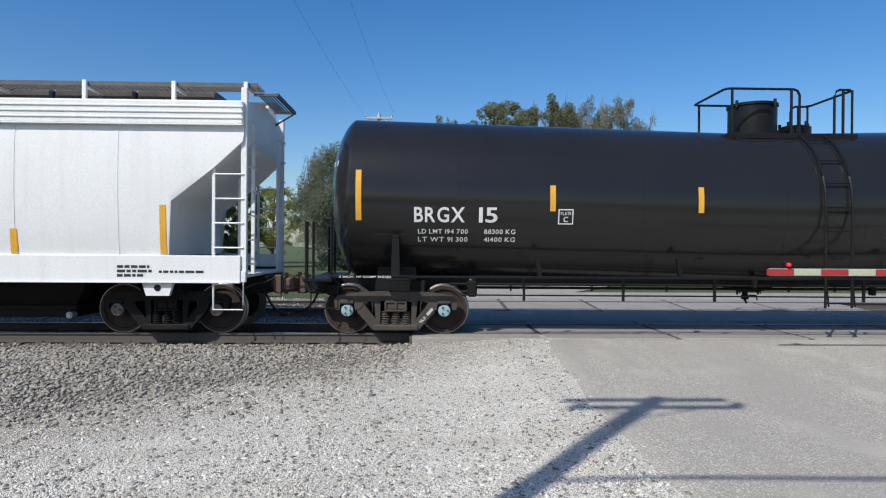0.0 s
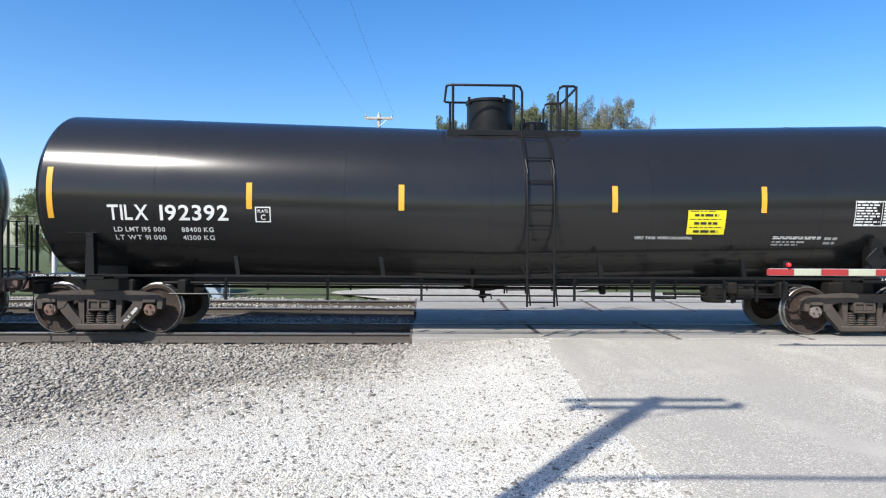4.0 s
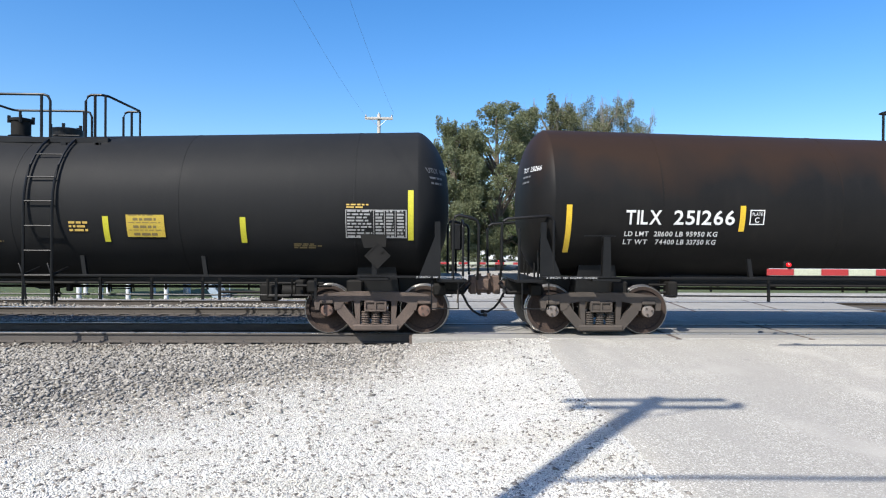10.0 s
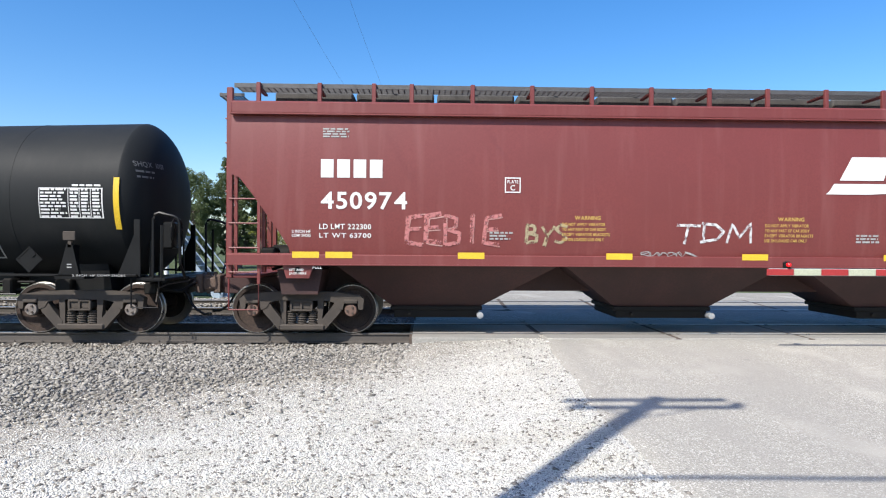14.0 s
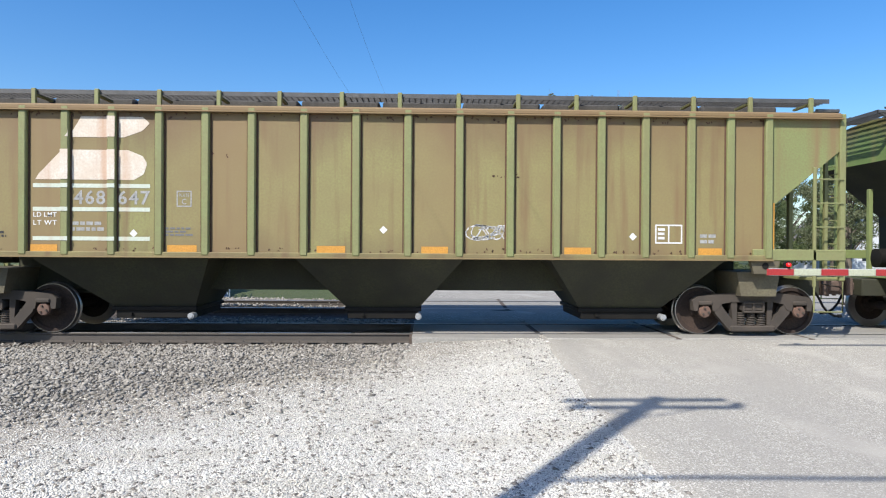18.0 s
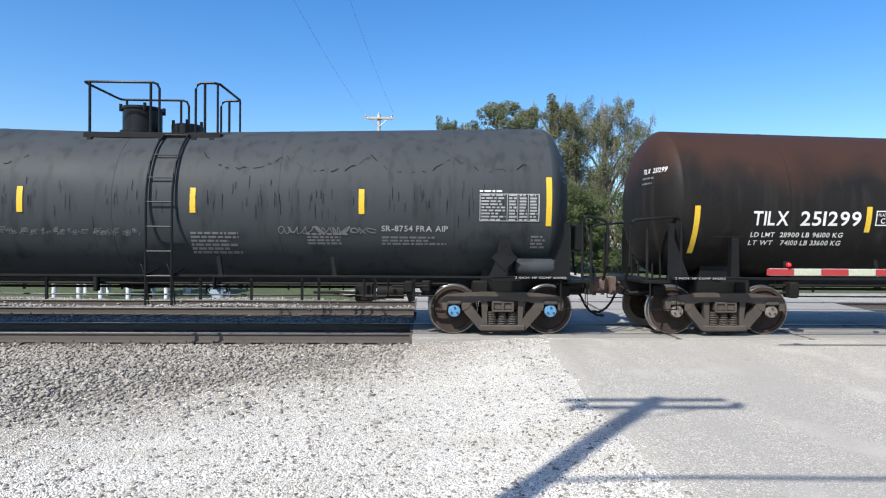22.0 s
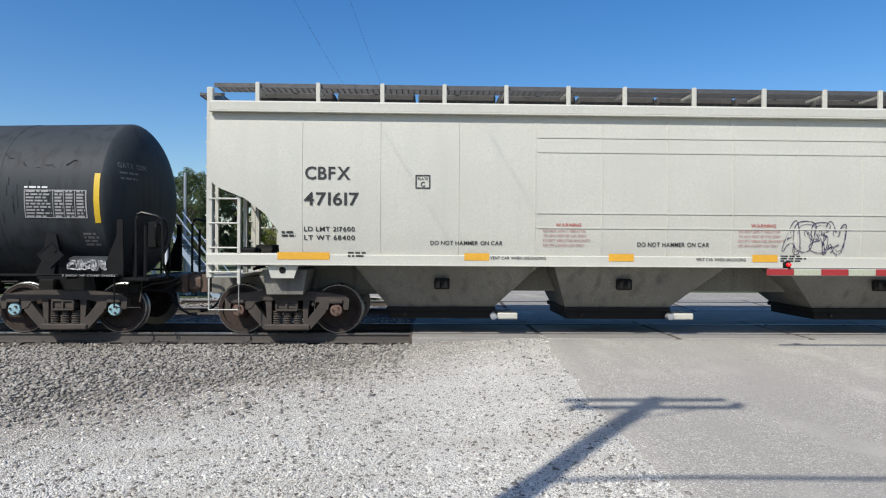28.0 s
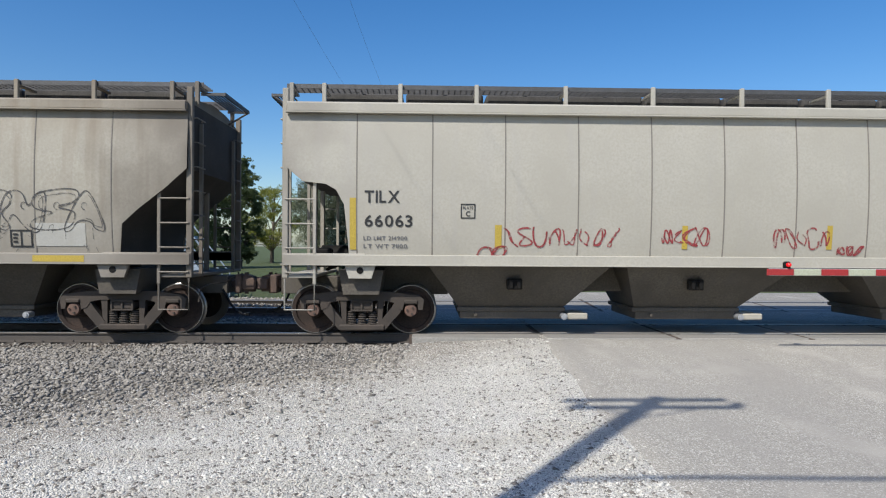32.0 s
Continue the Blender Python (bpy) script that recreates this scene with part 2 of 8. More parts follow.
RUSTFRAME = material("red_brown_cast_steel", (0.115, 0.083, 0.064), (0.08, 0.06, 0.048), 0.8, 0.1, 0, 3.0, 50, 0.3, 0.006)
DULLTAPE = plain("lemon_yellow_tape", (0.60, 0.56, 0.04), 0.45)
DULLNOTICE = plain("faded_yellow_notice", (0.58, 0.42, 0.06), 0.5)
CONCRETE = material("pale_concrete", (0.345, 0.33, 0.295), (0.28, 0.268, 0.24), 0.85, 0.06, 0, 1.5, 40, 0.2, 0.005, piece=0.25)
TIEWOOD = material("creosoted_timber", (0.08, 0.063, 0.05), (0.115, 0.093, 0.075), 0.9, 0.05, 0, 4, 60, 0.4, 0.006, piece=0.4)
POLEWOOD = material("weathered_pole_timber", (0.34, 0.29, 0.23), (0.26, 0.22, 0.18), 0.9, 0.05, 0, 3, 50, 0.3, 0.006)
PALEPOLE = material("sun_bleached_pole_timber", (0.56, 0.53, 0.48), (0.44, 0.41, 0.36), 0.9, 0.05, 0, 3, 50, 0.3, 0.006)
WIRE = plain("aluminium_wire", (0.16, 0.17, 0.19), 0.5, 0.3)
ALU = plain("aluminium_grey", (0.50, 0.51, 0.52), 0.45, 0.5)
LAMPRED = plain("lit_red_lens", (0.75, 0.012, 0.015), 0.25, 0, 0.7)
SIGNRED = plain("red_sheeting", (0.40, 0.035, 0.035), 0.35)
SIGNWHITE = plain("pale_sheeting", (0.50, 0.52, 0.38), 0.4)
SHEDWHITE = plain("white_cladding", (0.75, 0.77, 0.80), 0.5)
STEELBLUE = plain("blue_grey_steel", (0.36, 0.44, 0.52), 0.5)
TWIG = material("dry_grey_brown_twig", (0.30, 0.26, 0.215), (0.24, 0.205, 0.17), 0.9, 0.05, 0, 3, 30, 0.1)
BARK = material("tree_bark", (0.11, 0.09, 0.07), (0.16, 0.13, 0.10), 0.9, 0.05, 0, 3, 30, 0.5, 0.02)


# ---- mesh building ----
class Geo:
    def __init__(self):
        self.v, self.f, self.mi = [], [], []

    def add(self, vs, fs, mi=0):
        o = len(self.v)
        self.v += vs
        for f in fs:
            self.f.append([i + o for i in f])
            self.mi.append(mi)
        return self

    def box(self, x0, x1, y0, y1, z0, z1, bev=0.0, mi=0):
        if x1 < x0: x0, x1 = x1, x0
        if y1 < y0: y0, y1 = y1, y0
        if z1 < z0: z0, z1 = z1, z0
        b = min(bev, (x1 - x0) / 2.5, (y1 - y0) / 2.5, (z1 - z0) / 2.5)
        if b <= 0:
            return self.add([(x, y, z) for x in (x0, x1) for y in (y0, y1) for z in (z0, z1)],
                            [(0, 1, 3, 2), (4, 6, 7, 5), (0, 4, 5, 1), (2, 3, 7, 6), (0, 2, 6, 4), (1, 5, 7, 3)], mi)
        vs, idx = [], {}
        for i, (x, sx) in enumerate(((x0, 1), (x1, -1))):
            for j, (y, sy) in enumerate(((y0, 1), (y1, -1))):
                for k, (z, sz) in enumerate(((z0, 1), (z1, -1))):
                    for a in range(3):
                        idx[i, j, k, a] = len(vs)
                        vs.append((x + (0 if a == 0 else b * sx), y + (0 if a == 1 else b * sy), z + (0 if a == 2 else b * sz)))
        q = lambda *ks: tuple(idx[k] for k in ks)
        fs = [q((0, 0, 0, 0), (0, 0, 1, 0), (0, 1, 1, 0), (0, 1, 0, 0)), q((1, 0, 0, 0), (1, 1, 0, 0), (1, 1, 1, 0), (1, 0, 1, 0)),
              q((0, 0, 0, 1), (1, 0, 0, 1), (1, 0, 1, 1), (0, 0, 1, 1)), q((0, 1, 0, 1), (0, 1, 1, 1), (1, 1, 1, 1), (1, 1, 0, 1)),
              q((0, 0, 0, 2), (0, 1, 0, 2), (1, 1, 0, 2), (1, 0, 0, 2)), q((0, 0, 1, 2), (1, 0, 1, 2), (1, 1, 1, 2), (0, 1, 1, 2))]
        for a in (0, 1):
            for c in (0, 1):
                fs += [q((0, a, c, 1), (1, a, c, 1), (1, a, c, 2), (0, a, c, 2)), q((a, 0, c, 0), (a, 1, c, 0), (a, 1, c, 2), (a, 0, c, 2)),
                       q((a, c, 0, 0), (a, c, 1, 0), (a, c, 1, 1), (a, c, 0, 1))]
        for i in (0, 1):
            for j in (0, 1):
                for k in (0, 1):
                    fs.append(q((i, j, k, 0), (i, j, k, 1), (i, j, k, 2)))
        return self.add(vs, fs, mi)

    def tube(self, pts, r, n=8, mi=0, r2=None):
        pts = [Vector(p) for p in pts]
        vs, fs = [], []
        for i, p in enumerate(pts):
            d = (pts[min(i + 1, len(pts) - 1)] - pts[max(i - 1, 0)]).normalized()
            side = d.cross(Vector((0, 0, 1)) if abs(d.z) < 0.9 else Vector((1, 0, 0))).normalized()
            up = side.cross(d)
            rr = r if r2 is None else r + (r2 - r) * i / (len(pts) - 1)
            for k in range(n):
                a = 2 * math.pi * k / n
                vs.append(tuple(p + side * (rr * math.cos(a)) + up * (rr * math.sin(a))))
        for i in range(len(pts) - 1):
            for k in range(n):
                fs.append((i * n + k, i * n + (k + 1) % n, (i + 1) * n + (k + 1) % n, (i + 1) * n + k))
        fs += [tuple(range(n - 1, -1, -1)), tuple(range((len(pts) - 1) * n, len(pts) * n))]
        return self.add(vs, fs, mi)

    def prism(self, poly, y0, y1, mi=0):
        """An outline in x and z, from y0 to y1."""
        n = len(poly)
        vs = [(x, y0, z) for x, z in poly] + [(x, y1, z) for x, z in poly]
        fs = [tuple(range(n)), tuple(range(2 * n - 1, n - 1, -1))] + [(i, i + n, (i + 1) % n + n, (i + 1) % n) for i in range(n)]
        return self.add(vs, fs, mi)

    def lathe(self, prof, n, axis="x", at=(0, 0, 0), mi=0, caps=True):
        """Profile of (along, radius) turned about an axis."""
        vs, fs = [], []
        for a, r in prof:
            for k in range(n):
                t = 2 * math.pi * k / n
                c, s = r * math.cos(t), r * math.sin(t)
                p = (a, c, s) if axis == "x" else (c, a, s) if axis == "y" else (c, s, a)
                vs.append((p[0] + at[0], p[1] + at[1], p[2] + at[2]))
        for i in range(len(prof) - 1):
            for k in range(n):
                fs.append((i * n + k, i * n + (k + 1) % n, (i + 1) * n + (k + 1) % n, (i + 1) * n + k))
        if caps:
            fs += [tuple(range(n - 1, -1, -1)), tuple(range((len(prof) - 1) * n, len(prof) * n))]
        return self.add(vs, fs, mi)

    def turned(self, m):
        self.v = [tuple(m @ Vector(p)) for p in self.v]
        return self

    def mesh(self, name, mats, angle=38):
        me = bpy.data.meshes.new(name)
        me.from_pydata(self.v, [], self.f)
        for m in mats:
            me.materials.append(m)
        if any(self.mi):
            me.polygons.foreach_set("material_index", self.mi)
        me.polygons.foreach_set("use_smooth", [True] * len(self.f))
        me.set_sharp_from_angle(angle=radians(angle))
        bm = bmesh.new()
        bm.from_mesh(me)
        bmesh.ops.recalc_face_normals(bm, faces=bm.faces)
        bm.to_mesh(me)
        bm.free()
        return me


def part(name, geo, mat, parent, label="", at=None):
    """One mesh object under a thing or under a part."""
    me = geo if isinstance(geo, bpy.types.Mesh) else geo.mesh(name, mat if isinstance(mat, (list, tuple)) else [mat])
    ob = new(name, me)
    ob.parent = parent
    if at is not None:
        ob.matrix_basis = at
    if label:
        ob["label"] = label
    return ob


def thing(name, geo, mat, label, category, at=None, group="", kind=""):
    ob = new(name) if geo is None else new(name, geo if isinstance(geo, bpy.types.Mesh) else geo.mesh(name, mat if isinstance(mat, (list, tuple)) else [mat]))
    if at is not None:
        ob.matrix_basis = at
    return tagged(ob, label, category, group, kind)


MESHES = {}


def shared(key, make, mats):
    k = (key, tuple(m.name for m in mats))
    if k not in MESHES:
        MESHES[k] = make().mesh(key, mats)
    return MESHES[k]


# ---- lettering ----
GLYPHS = {}


def load_glyphs(chars):
    made = []
    for ch in chars:
        cu = bpy.data.curves.new("glyph", "FONT")
        cu.body = ch
        cu.offset = 0.017
        cu.resolution_u = 3
        ob = bpy.data.objects.new("glyph", cu)
        scene.collection.objects.link(ob)
        made.append((ch, ob, cu))
    bpy.context.view_layer.update()
    deps = bpy.context.evaluated_depsgraph_get()
    for ch, ob, cu in made:
        ev = ob.evaluated_get(deps)
        me = ev.to_mesh()
        vs = [(v.co.x, v.co.y) for v in me.vertices]
        fs = [tuple(p.vertices) for p in me.polygons]
        x0, x1 = min(v[0] for v in vs), max(v[0] for v in vs)
        GLYPHS[ch] = ([(x - x0, y) for x, y in vs], fs, x1 - x0)
        ev.to_mesh_clear()
    for ch, ob, cu in made:
        bpy.data.objects.remove(ob)
        bpy.data.curves.remove(cu)


load_glyphs("ABCDEFGHIJKLMNOPQRSTUVWXYZ0123456789.-/")
CAP = 0.70


def write(g, text, x0, x1, z0, z1, surf, shear=0.0):
    """Lays text between x0 and x1, z0 and z1, on the side whose depth at height z is surf(z)."""
    pen, spans = 0.0, []
    for ch in text:
        if ch == " ":
            pen += 0.32
            continue
        spans.append((pen, GLYPHS[ch]))
        pen += GLYPHS[ch][2] + 0.10
    pen = max(pen - 0.10, 0.1)
    kx, kz = (x1 - x0) / pen, (z1 - z0) / CAP
    for p, (vs, fs, w) in spans:
        out = [(x0 + (p + x) * kx + shear * y * kz, z0 + y * kz) for x, y in vs]
        g.add([(x, surf(z), z) for x, z in out], fs)
    return g


def bars(g, x0, x1, z0, z1, rows, surf, seed=1, fill=0.6):
    """Rows of small illegible writing as plain bars."""
    rnd = random.Random(seed)
    h = (z1 - z0) / rows
    for i in range(rows):
        z = z1 - (i + 0.5) * h
        x, end = x0, x1 - rnd.random() * 0.3 * (x1 - x0)
        while x < end:
            w = min(rnd.uniform(0.04, 0.16), end - x)
            za, zb = z - h * fill / 2, z + h * fill / 2
            g.add([(x, surf(za), za), (x + w, surf(za), za), (x + w, surf(zb), zb), (x, surf(zb), zb)], [(0, 1, 2, 3)])
            x += w + 0.025
    return g


def patch(g, x0, x1, z0, z1, surf, n=6):
    vs, fs = [], []
    for i in range(n + 1):
        z = z0 + (z1 - z0) * i / n
        vs += [(x0, surf(z), z), (x1, surf(z), z)]
    for i in range(n):
        fs.append((2 * i, 2 * i + 1, 2 * i + 3, 2 * i + 2))
    return g.add(vs, fs)


def frame_box(g, x0, x1, z0, z1, t, surf):
    patch(g, x0, x1, z0, z0 + t, surf, 1)
    patch(g, x0, x1, z1 - t, z1, surf, 1)
    patch(g, x0, x0 + t, z0 + t, z1 - t, surf, 5)
    patch(g, x1 - t, x1, z0 + t, z1 - t, surf, 5)
    return g


def ribbon(g, pts, w, surf):
    """A sprayed stroke along points of x and z."""
    vs, fs = [], []
    for i, (x, z) in enumerate(pts):
        a, b = pts[max(i - 1, 0)], pts[min(i + 1, len(pts) - 1)]
        dx, dz = b[0] - a[0], b[1] - a[1]
        d = math.hypot(dx, dz) or 1
        nx, nz = -dz / d * w / 2, dx / d * w / 2
        for s in (1, -1):
            zz = z + s * nz
            vs.append((x + s * nx, surf(zz), zz))
    for i in range(len(pts) - 1):
        fs.append((2 * i, 2 * i + 1, 2 * i + 3, 2 * i + 2))
    return g.add(vs, fs)


def slab(g, rows, surf, n=10, clip=None):
    """A flat painted shape given by rows of height, left and right, bent onto the side."""
    z0, z1 = rows[0][0], rows[-1][0]
    vs, fs = [], []
    for i in range(n + 1):
        z = z0 + (z1 - z0) * i / n
        for (za, la, ra), (zb, lb, rb) in zip(rows, rows[1:]):
            if z <= zb + 1e-6:
                f = (z - za) / (zb - za)
                break
        lo, hi = la + (lb - la) * f, ra + (rb - ra) * f
        if clip:
            lo, hi = min(max(lo, clip[0]), clip[1]), min(max(hi, clip[0]), clip[1])
        vs += [(lo, surf(z), z), (hi, surf(z), z)]
    for i in range(n):
        if vs[2 * i + 1][0] - vs[2 * i][0] > 1e-4 or vs[2 * i + 3][0] - vs[2 * i + 2][0] > 1e-4:
            fs.append((2 * i, 2 * i + 1, 2 * i + 3, 2 * i + 2))
    return g.add(vs, fs)


CONTOURS = [[(0, 0), (0.28, 0), (0.3, 0.5), (0.68, 0), (1, 0), (1, 1), (0.72, 1), (0.7, 0.5), (0.3, 1), (0, 1)],
            [(0.1, 0.1), (0.9, 0.05), (1, 0.5), (0.9, 0.95), (0.1, 1), (0, 0.5)],
            [(0.36, 0), (0.64, 0), (1, 1), (0.72, 1), (0.5, 0.4), (0.28, 1), (0, 1)],
            [(0, 0.05), (0.9, 0), (1, 0.35), (0.85, 0.55), (0.4, 0.62), (1, 0.76), (0.95, 1), (0.12, 1), (0, 0.7), (0.15, 0.45), (0.6, 0.4), (0, 0.28)],
            [(0, 0), (0.28, 0), (0.3, 0.3), (0.7, 0), (1, 0.05), (0.65, 0.42), (0.98, 0.7), (0.8, 1), (0, 1)],
            [(0, 0), (0.25, 0), (0.38, 0.3), (0.62, 0.3), (0.75, 0), (1, 0), (0.68, 1), (0.36, 1)]]


WORD_SHAPES = [[(0, 0.70), (0.02, 1), (1, 0.96), (1, 0.70), (0.68, 0.72), (0.62, 0.08), (0.35, 0.05), (0.36, 0.72)],
               [(0.02, 0.1), (0.95, 0.05), (0.98, 0.3), (0.45, 0.36), (0.85, 0.5), (0.9, 0.85), (0.5, 1.08), (0.05, 0.9)],
               [(0, 0), (0.3, 0), (0.34, 0.35), (0.68, -0.05), (1.05, 0.0), (0.72, 0.45), (1, 0.75), (0.7, 1.08), (0.05, 1)],
               [(0, 0.05), (0.3, 0), (0.33, 0.38), (0.62, -0.12), (1.02, -0.1), (0.6, 0.55), (1.1, 0.9), (0.66, 1.08), (0.3, 0.7), (0.3, 1.1), (0, 1.02)]]


def rounded(pts, times):
    for _ in range(times):
        out = []
        for i, a in enumerate(pts):
            b = pts[(i + 1) % len(pts)]
            out += [(0.75 * a[0] + 0.25 * b[0], 0.75 * a[1] + 0.25 * b[1]), (0.25 * a[0] + 0.75 * b[0], 0.25 * a[1] + 0.75 * b[1])]
        pts = out
    return pts


def outlines(g, x0, x1, z0, z1, letters, seed, w, surf, style):
    """Illegible sprayed shapes: angular blocks, round bubbles or quick scribbles."""
    rnd = random.Random(seed)
    cw, h, cz = (x1 - x0) / letters, z1 - z0, (z0 + z1) / 2
    for k in range(letters):
        cx = x0 + (k + 0.5) * cw + rnd.uniform(-0.06, 0.06) * cw
        if style in ("bubble", "block"):
            pts = [(x + rnd.uniform(-0.09, 0.09), z + rnd.uniform(-0.07, 0.07)) for x, z in CONTOURS[(seed + 2 * k + rnd.randint(0, 1)) % 6]]
            pts = rounded(pts, 3) if style == "bubble" else rounded(pts, 1)
            k1, tilt, up = rnd.uniform(1.35, 1.65), rnd.uniform(-0.1, 0.22), rnd.uniform(-0.05, 0.05)
            ring = [(cx + cw * k1 * (x - 0.5 + tilt * (z - 0.5)), z0 + h * (z + up)) for x, z in pts]
            ribbon(g, ring + ring[:2], w * rnd.uniform(0.9, 1.3), surf)
            if style == "block":
                ribbon(g, [(x + 0.05, z - 0.045) for x, z in ring[: len(ring) * 2 // 3]], w * 0.7, surf)
            ribbon(g, [(x * 0.8 + cx * 0.2 + 0.03, z * 0.8 + cz * 0.2 + rnd.uniform(-0.01, 0.01)) for x, z in ring[len(ring) // 4: len(ring) // 4 * 3]], w * 0.6, surf)
            hole = [(cx + cw * (0.10 * math.cos(a * 0.7) + 0.04), cz + h * (0.14 + 0.09 * math.sin(a * 0.7))) for a in range(8)]
            ribbon(g, hole, w * 0.8, surf)
            if rnd.random() < 0.5:
                ribbon(g, [(cx + 0.3 * cw, z0 + 0.1 * h), (cx + 0.31 * cw, z0 - 0.18 * h)], w * 0.6, surf)
        elif style == "outlined":
            pts = rounded(WORD_SHAPES[k % 4], 1 if k in (0, 3) else 2)
            ring = [(x0 + cw * (k - 0.06 + 1.12 * x + 0.1 * z), z0 + h * z) for x, z in pts]
            ribbon(g, ring + ring[:2], w, surf)
            ribbon(g, [(x, z - 0.12 * h) for x, z in ring[: len(ring) // 2]], w * 0.8, surf)
            for x, z in ring[1: len(ring) // 2: 3]:
                ribbon(g, [(x, z), (x, z - 0.12 * h)], w * 0.7, surf)
            ribbon(g, [(cx + 0.09 * cw * math.cos(a), cz + h * (0.2 + 0.08 * math.sin(a))) for a in range(7)], w * 0.8, surf)
        elif style == "dense":
            for _ in range(4):
                ox, oz, sc = cx + rnd.uniform(-0.6, 0.2) * cw, z0 + rnd.uniform(-0.05, 0.55) * h, rnd.uniform(0.26, 0.5)
                for line in STROKES[rnd.choice("TDMERKBIYS")]:
                    line = [(ox + 1.25 * cw * sc * (x + 0.2 * z) + rnd.uniform(-0.01, 0.01), oz + h * sc * z + rnd.uniform(-0.01, 0.01)) for x, z in line]
                    ribbon(g, line, w * rnd.uniform(0.6, 1.3), surf)
        else:
            for _ in range(rnd.randint(2, 4)):
                x, z = cx + rnd.uniform(-0.4, 0.4) * cw, cz + rnd.uniform(-0.42, 0.42) * h
                a, pts = rnd.uniform(0, 6.28), []
                for i in range(rnd.randint(3, 8)):
                    pts.append((x, z))
                    a += rnd.gauss(0, 0.9)
                    s = rnd.uniform(0.03, 0.11) * h
                    x, z = x + s * math.cos(a), min(max(z + s * 1.3 * math.sin(a), z0), z1)
                ribbon(g, pts, w * rnd.uniform(0.5, 1.3), surf)
    return g


STROKES = {"T": [[(0, 1), (1, 0.96)], [(0.5, 1), (0.46, 0)]], "D": [[(0.1, 1), (0.14, 0)], [(0, 0.98), (0.6, 0.9), (0.95, 0.55), (0.7, 0.15), (0, 0)]],
           "M": [[(0, 0), (0.12, 1), (0.5, 0.3), (0.88, 1.05), (1, 0)]], "E": [[(0.95, 1), (0.1, 0.92), (0, 0.08), (0.9, 0)], [(0.05, 0.52), (0.75, 0.55)]],
           "R": [[(0, 0), (0.08, 1), (0.75, 0.95), (0.8, 0.6), (0.1, 0.5), (1, -0.05)]], "K": [[(0.05, 1), (0.1, 0)], [(0.9, 1), (0.1, 0.45), (1, -0.1)]],
           "B": [[(0, 0), (0.08, 1), (0.7, 0.9), (0.65, 0.6), (0.1, 0.52), (0.85, 0.4), (0.8, 0.08), (0, 0)]], "I": [[(0.5, 1), (0.45, 0)]],
           "Y": [[(0, 1), (0.5, 0.5), (1, 1)], [(0.5, 0.5), (0.3, -0.1)]], "S": [[(0.95, 0.9), (0.4, 1), (0.05, 0.75), (0.5, 0.5), (0.95, 0.25), (0.5, 0), (0, 0.1)]]}


def spray_word(g, word, x0, x1, z0, z1, seed, w, surf):
    """A hand-sprayed word of single strokes."""
    rnd = random.Random(seed)
    cw = (x1 - x0) / len(word)
    for k, ch in enumerate(word):
        tilt, up = rnd.uniform(-0.06, 0.12), rnd.uniform(-0.05, 0.07)
        for line in STROKES[ch]:
            pts = []
            for (xa, za), (xb, zb) in zip(line, line[1:]):
                for i in range(5):
                    f = i / 5
                    pts.append((xa + (xb - xa) * f, za + (zb - za) * f))
            pts.append(line[-1])
            ribbon(g, [(x0 + cw * (k + 0.06 + 0.9 * (x + tilt * z)) + rnd.uniform(-0.004, 0.004), z0 + (z1 - z0) * (z + up) + rnd.uniform(-0.004, 0.004)) for x, z in pts], w * rnd.uniform(0.85, 1.15), surf)
    return g


def scrawl(g, x0, x1, z0, z1, letters, seed, w, surf, loops=2):
    """Illegible looping tag."""
    rnd = random.Random(seed)
    cw = (x1 - x0) / letters
    for k in range(letters):
        for _ in range(loops):
            cx, cz = x0 + (k + 0.5) * cw, (z0 + z1) / 2
            a1, a2 = rnd.uniform(0.3, 0.62) * cw, rnd.uniform(0.28, 0.5) * (z1 - z0)
            p1, p2, f1, f2 = rnd.uniform(0, 6.3), rnd.uniform(0, 6.3), rnd.choice((1, 1, 2)), rnd.choice((1, 2, 2, 3))
            n = 26
            pts = [(cx + a1 * math.sin(f1 * t + p1) + 0.1 * cw * math.sin(3 * t), cz + a2 * math.sin(f2 * t + p2)) for t in (i * 5.2 / n for i in range(n + 1))]
            ribbon(g, pts, w * rnd.uniform(0.8, 1.25), surf)
    return g


# ---- railway trucks (bogies) ----
def geo_side_frame():
    g = Geo()
    for y0, y1 in ((-1.10, -0.94),):
        g.prism([(-1.10, 0.47), (-1.13, 0.66), (-1.04, 0.735), (-0.66, 0.785), (-0.34, 0.80), (0.34, 0.80), (0.66, 0.785), (1.04, 0.735),
                 (1.13, 0.66), (1.11, 0.47), (1.03, 0.47), (1.01, 0.60), (0.77, 0.60), (0.74, 0.46), (0.64, 0.50), (0.58, 0.60), (0.40, 0.635),
                 (-0.40, 0.635), (-0.58, 0.60), (-0.64, 0.50), (-0.74, 0.46), (-0.77, 0.60), (-1.01, 0.60), (-1.03, 0.47)], y0, y1)
        for s in (-1, 1):
            g.prism([(0.74 * s, 0.60), (0.70 * s, 0.42), (0.42 * s, 0.10), (0.33 * s, 0.10), (0.33 * s, 0.25), (0.53 * s, 0.50), (0.60 * s, 0.61)][::s], y0 + 0.012, y1 - 0.004)
            g.prism([(0.40 * s, 0.668), (0.285 * s, 0.668), (0.285 * s, 0.20), (0.36 * s, 0.20)][::s], y0 + 0.02, y1 - 0.01)
            g.box(0.76 * s, 1.02 * s, y0 - 0.03, y1 - 0.02, 0.575, 0.655, 0.02)
        g.box(-0.42, 0.42, y0 - 0.02, y1 + 0.02, 0.085, 0.20, 0.025)
    return g


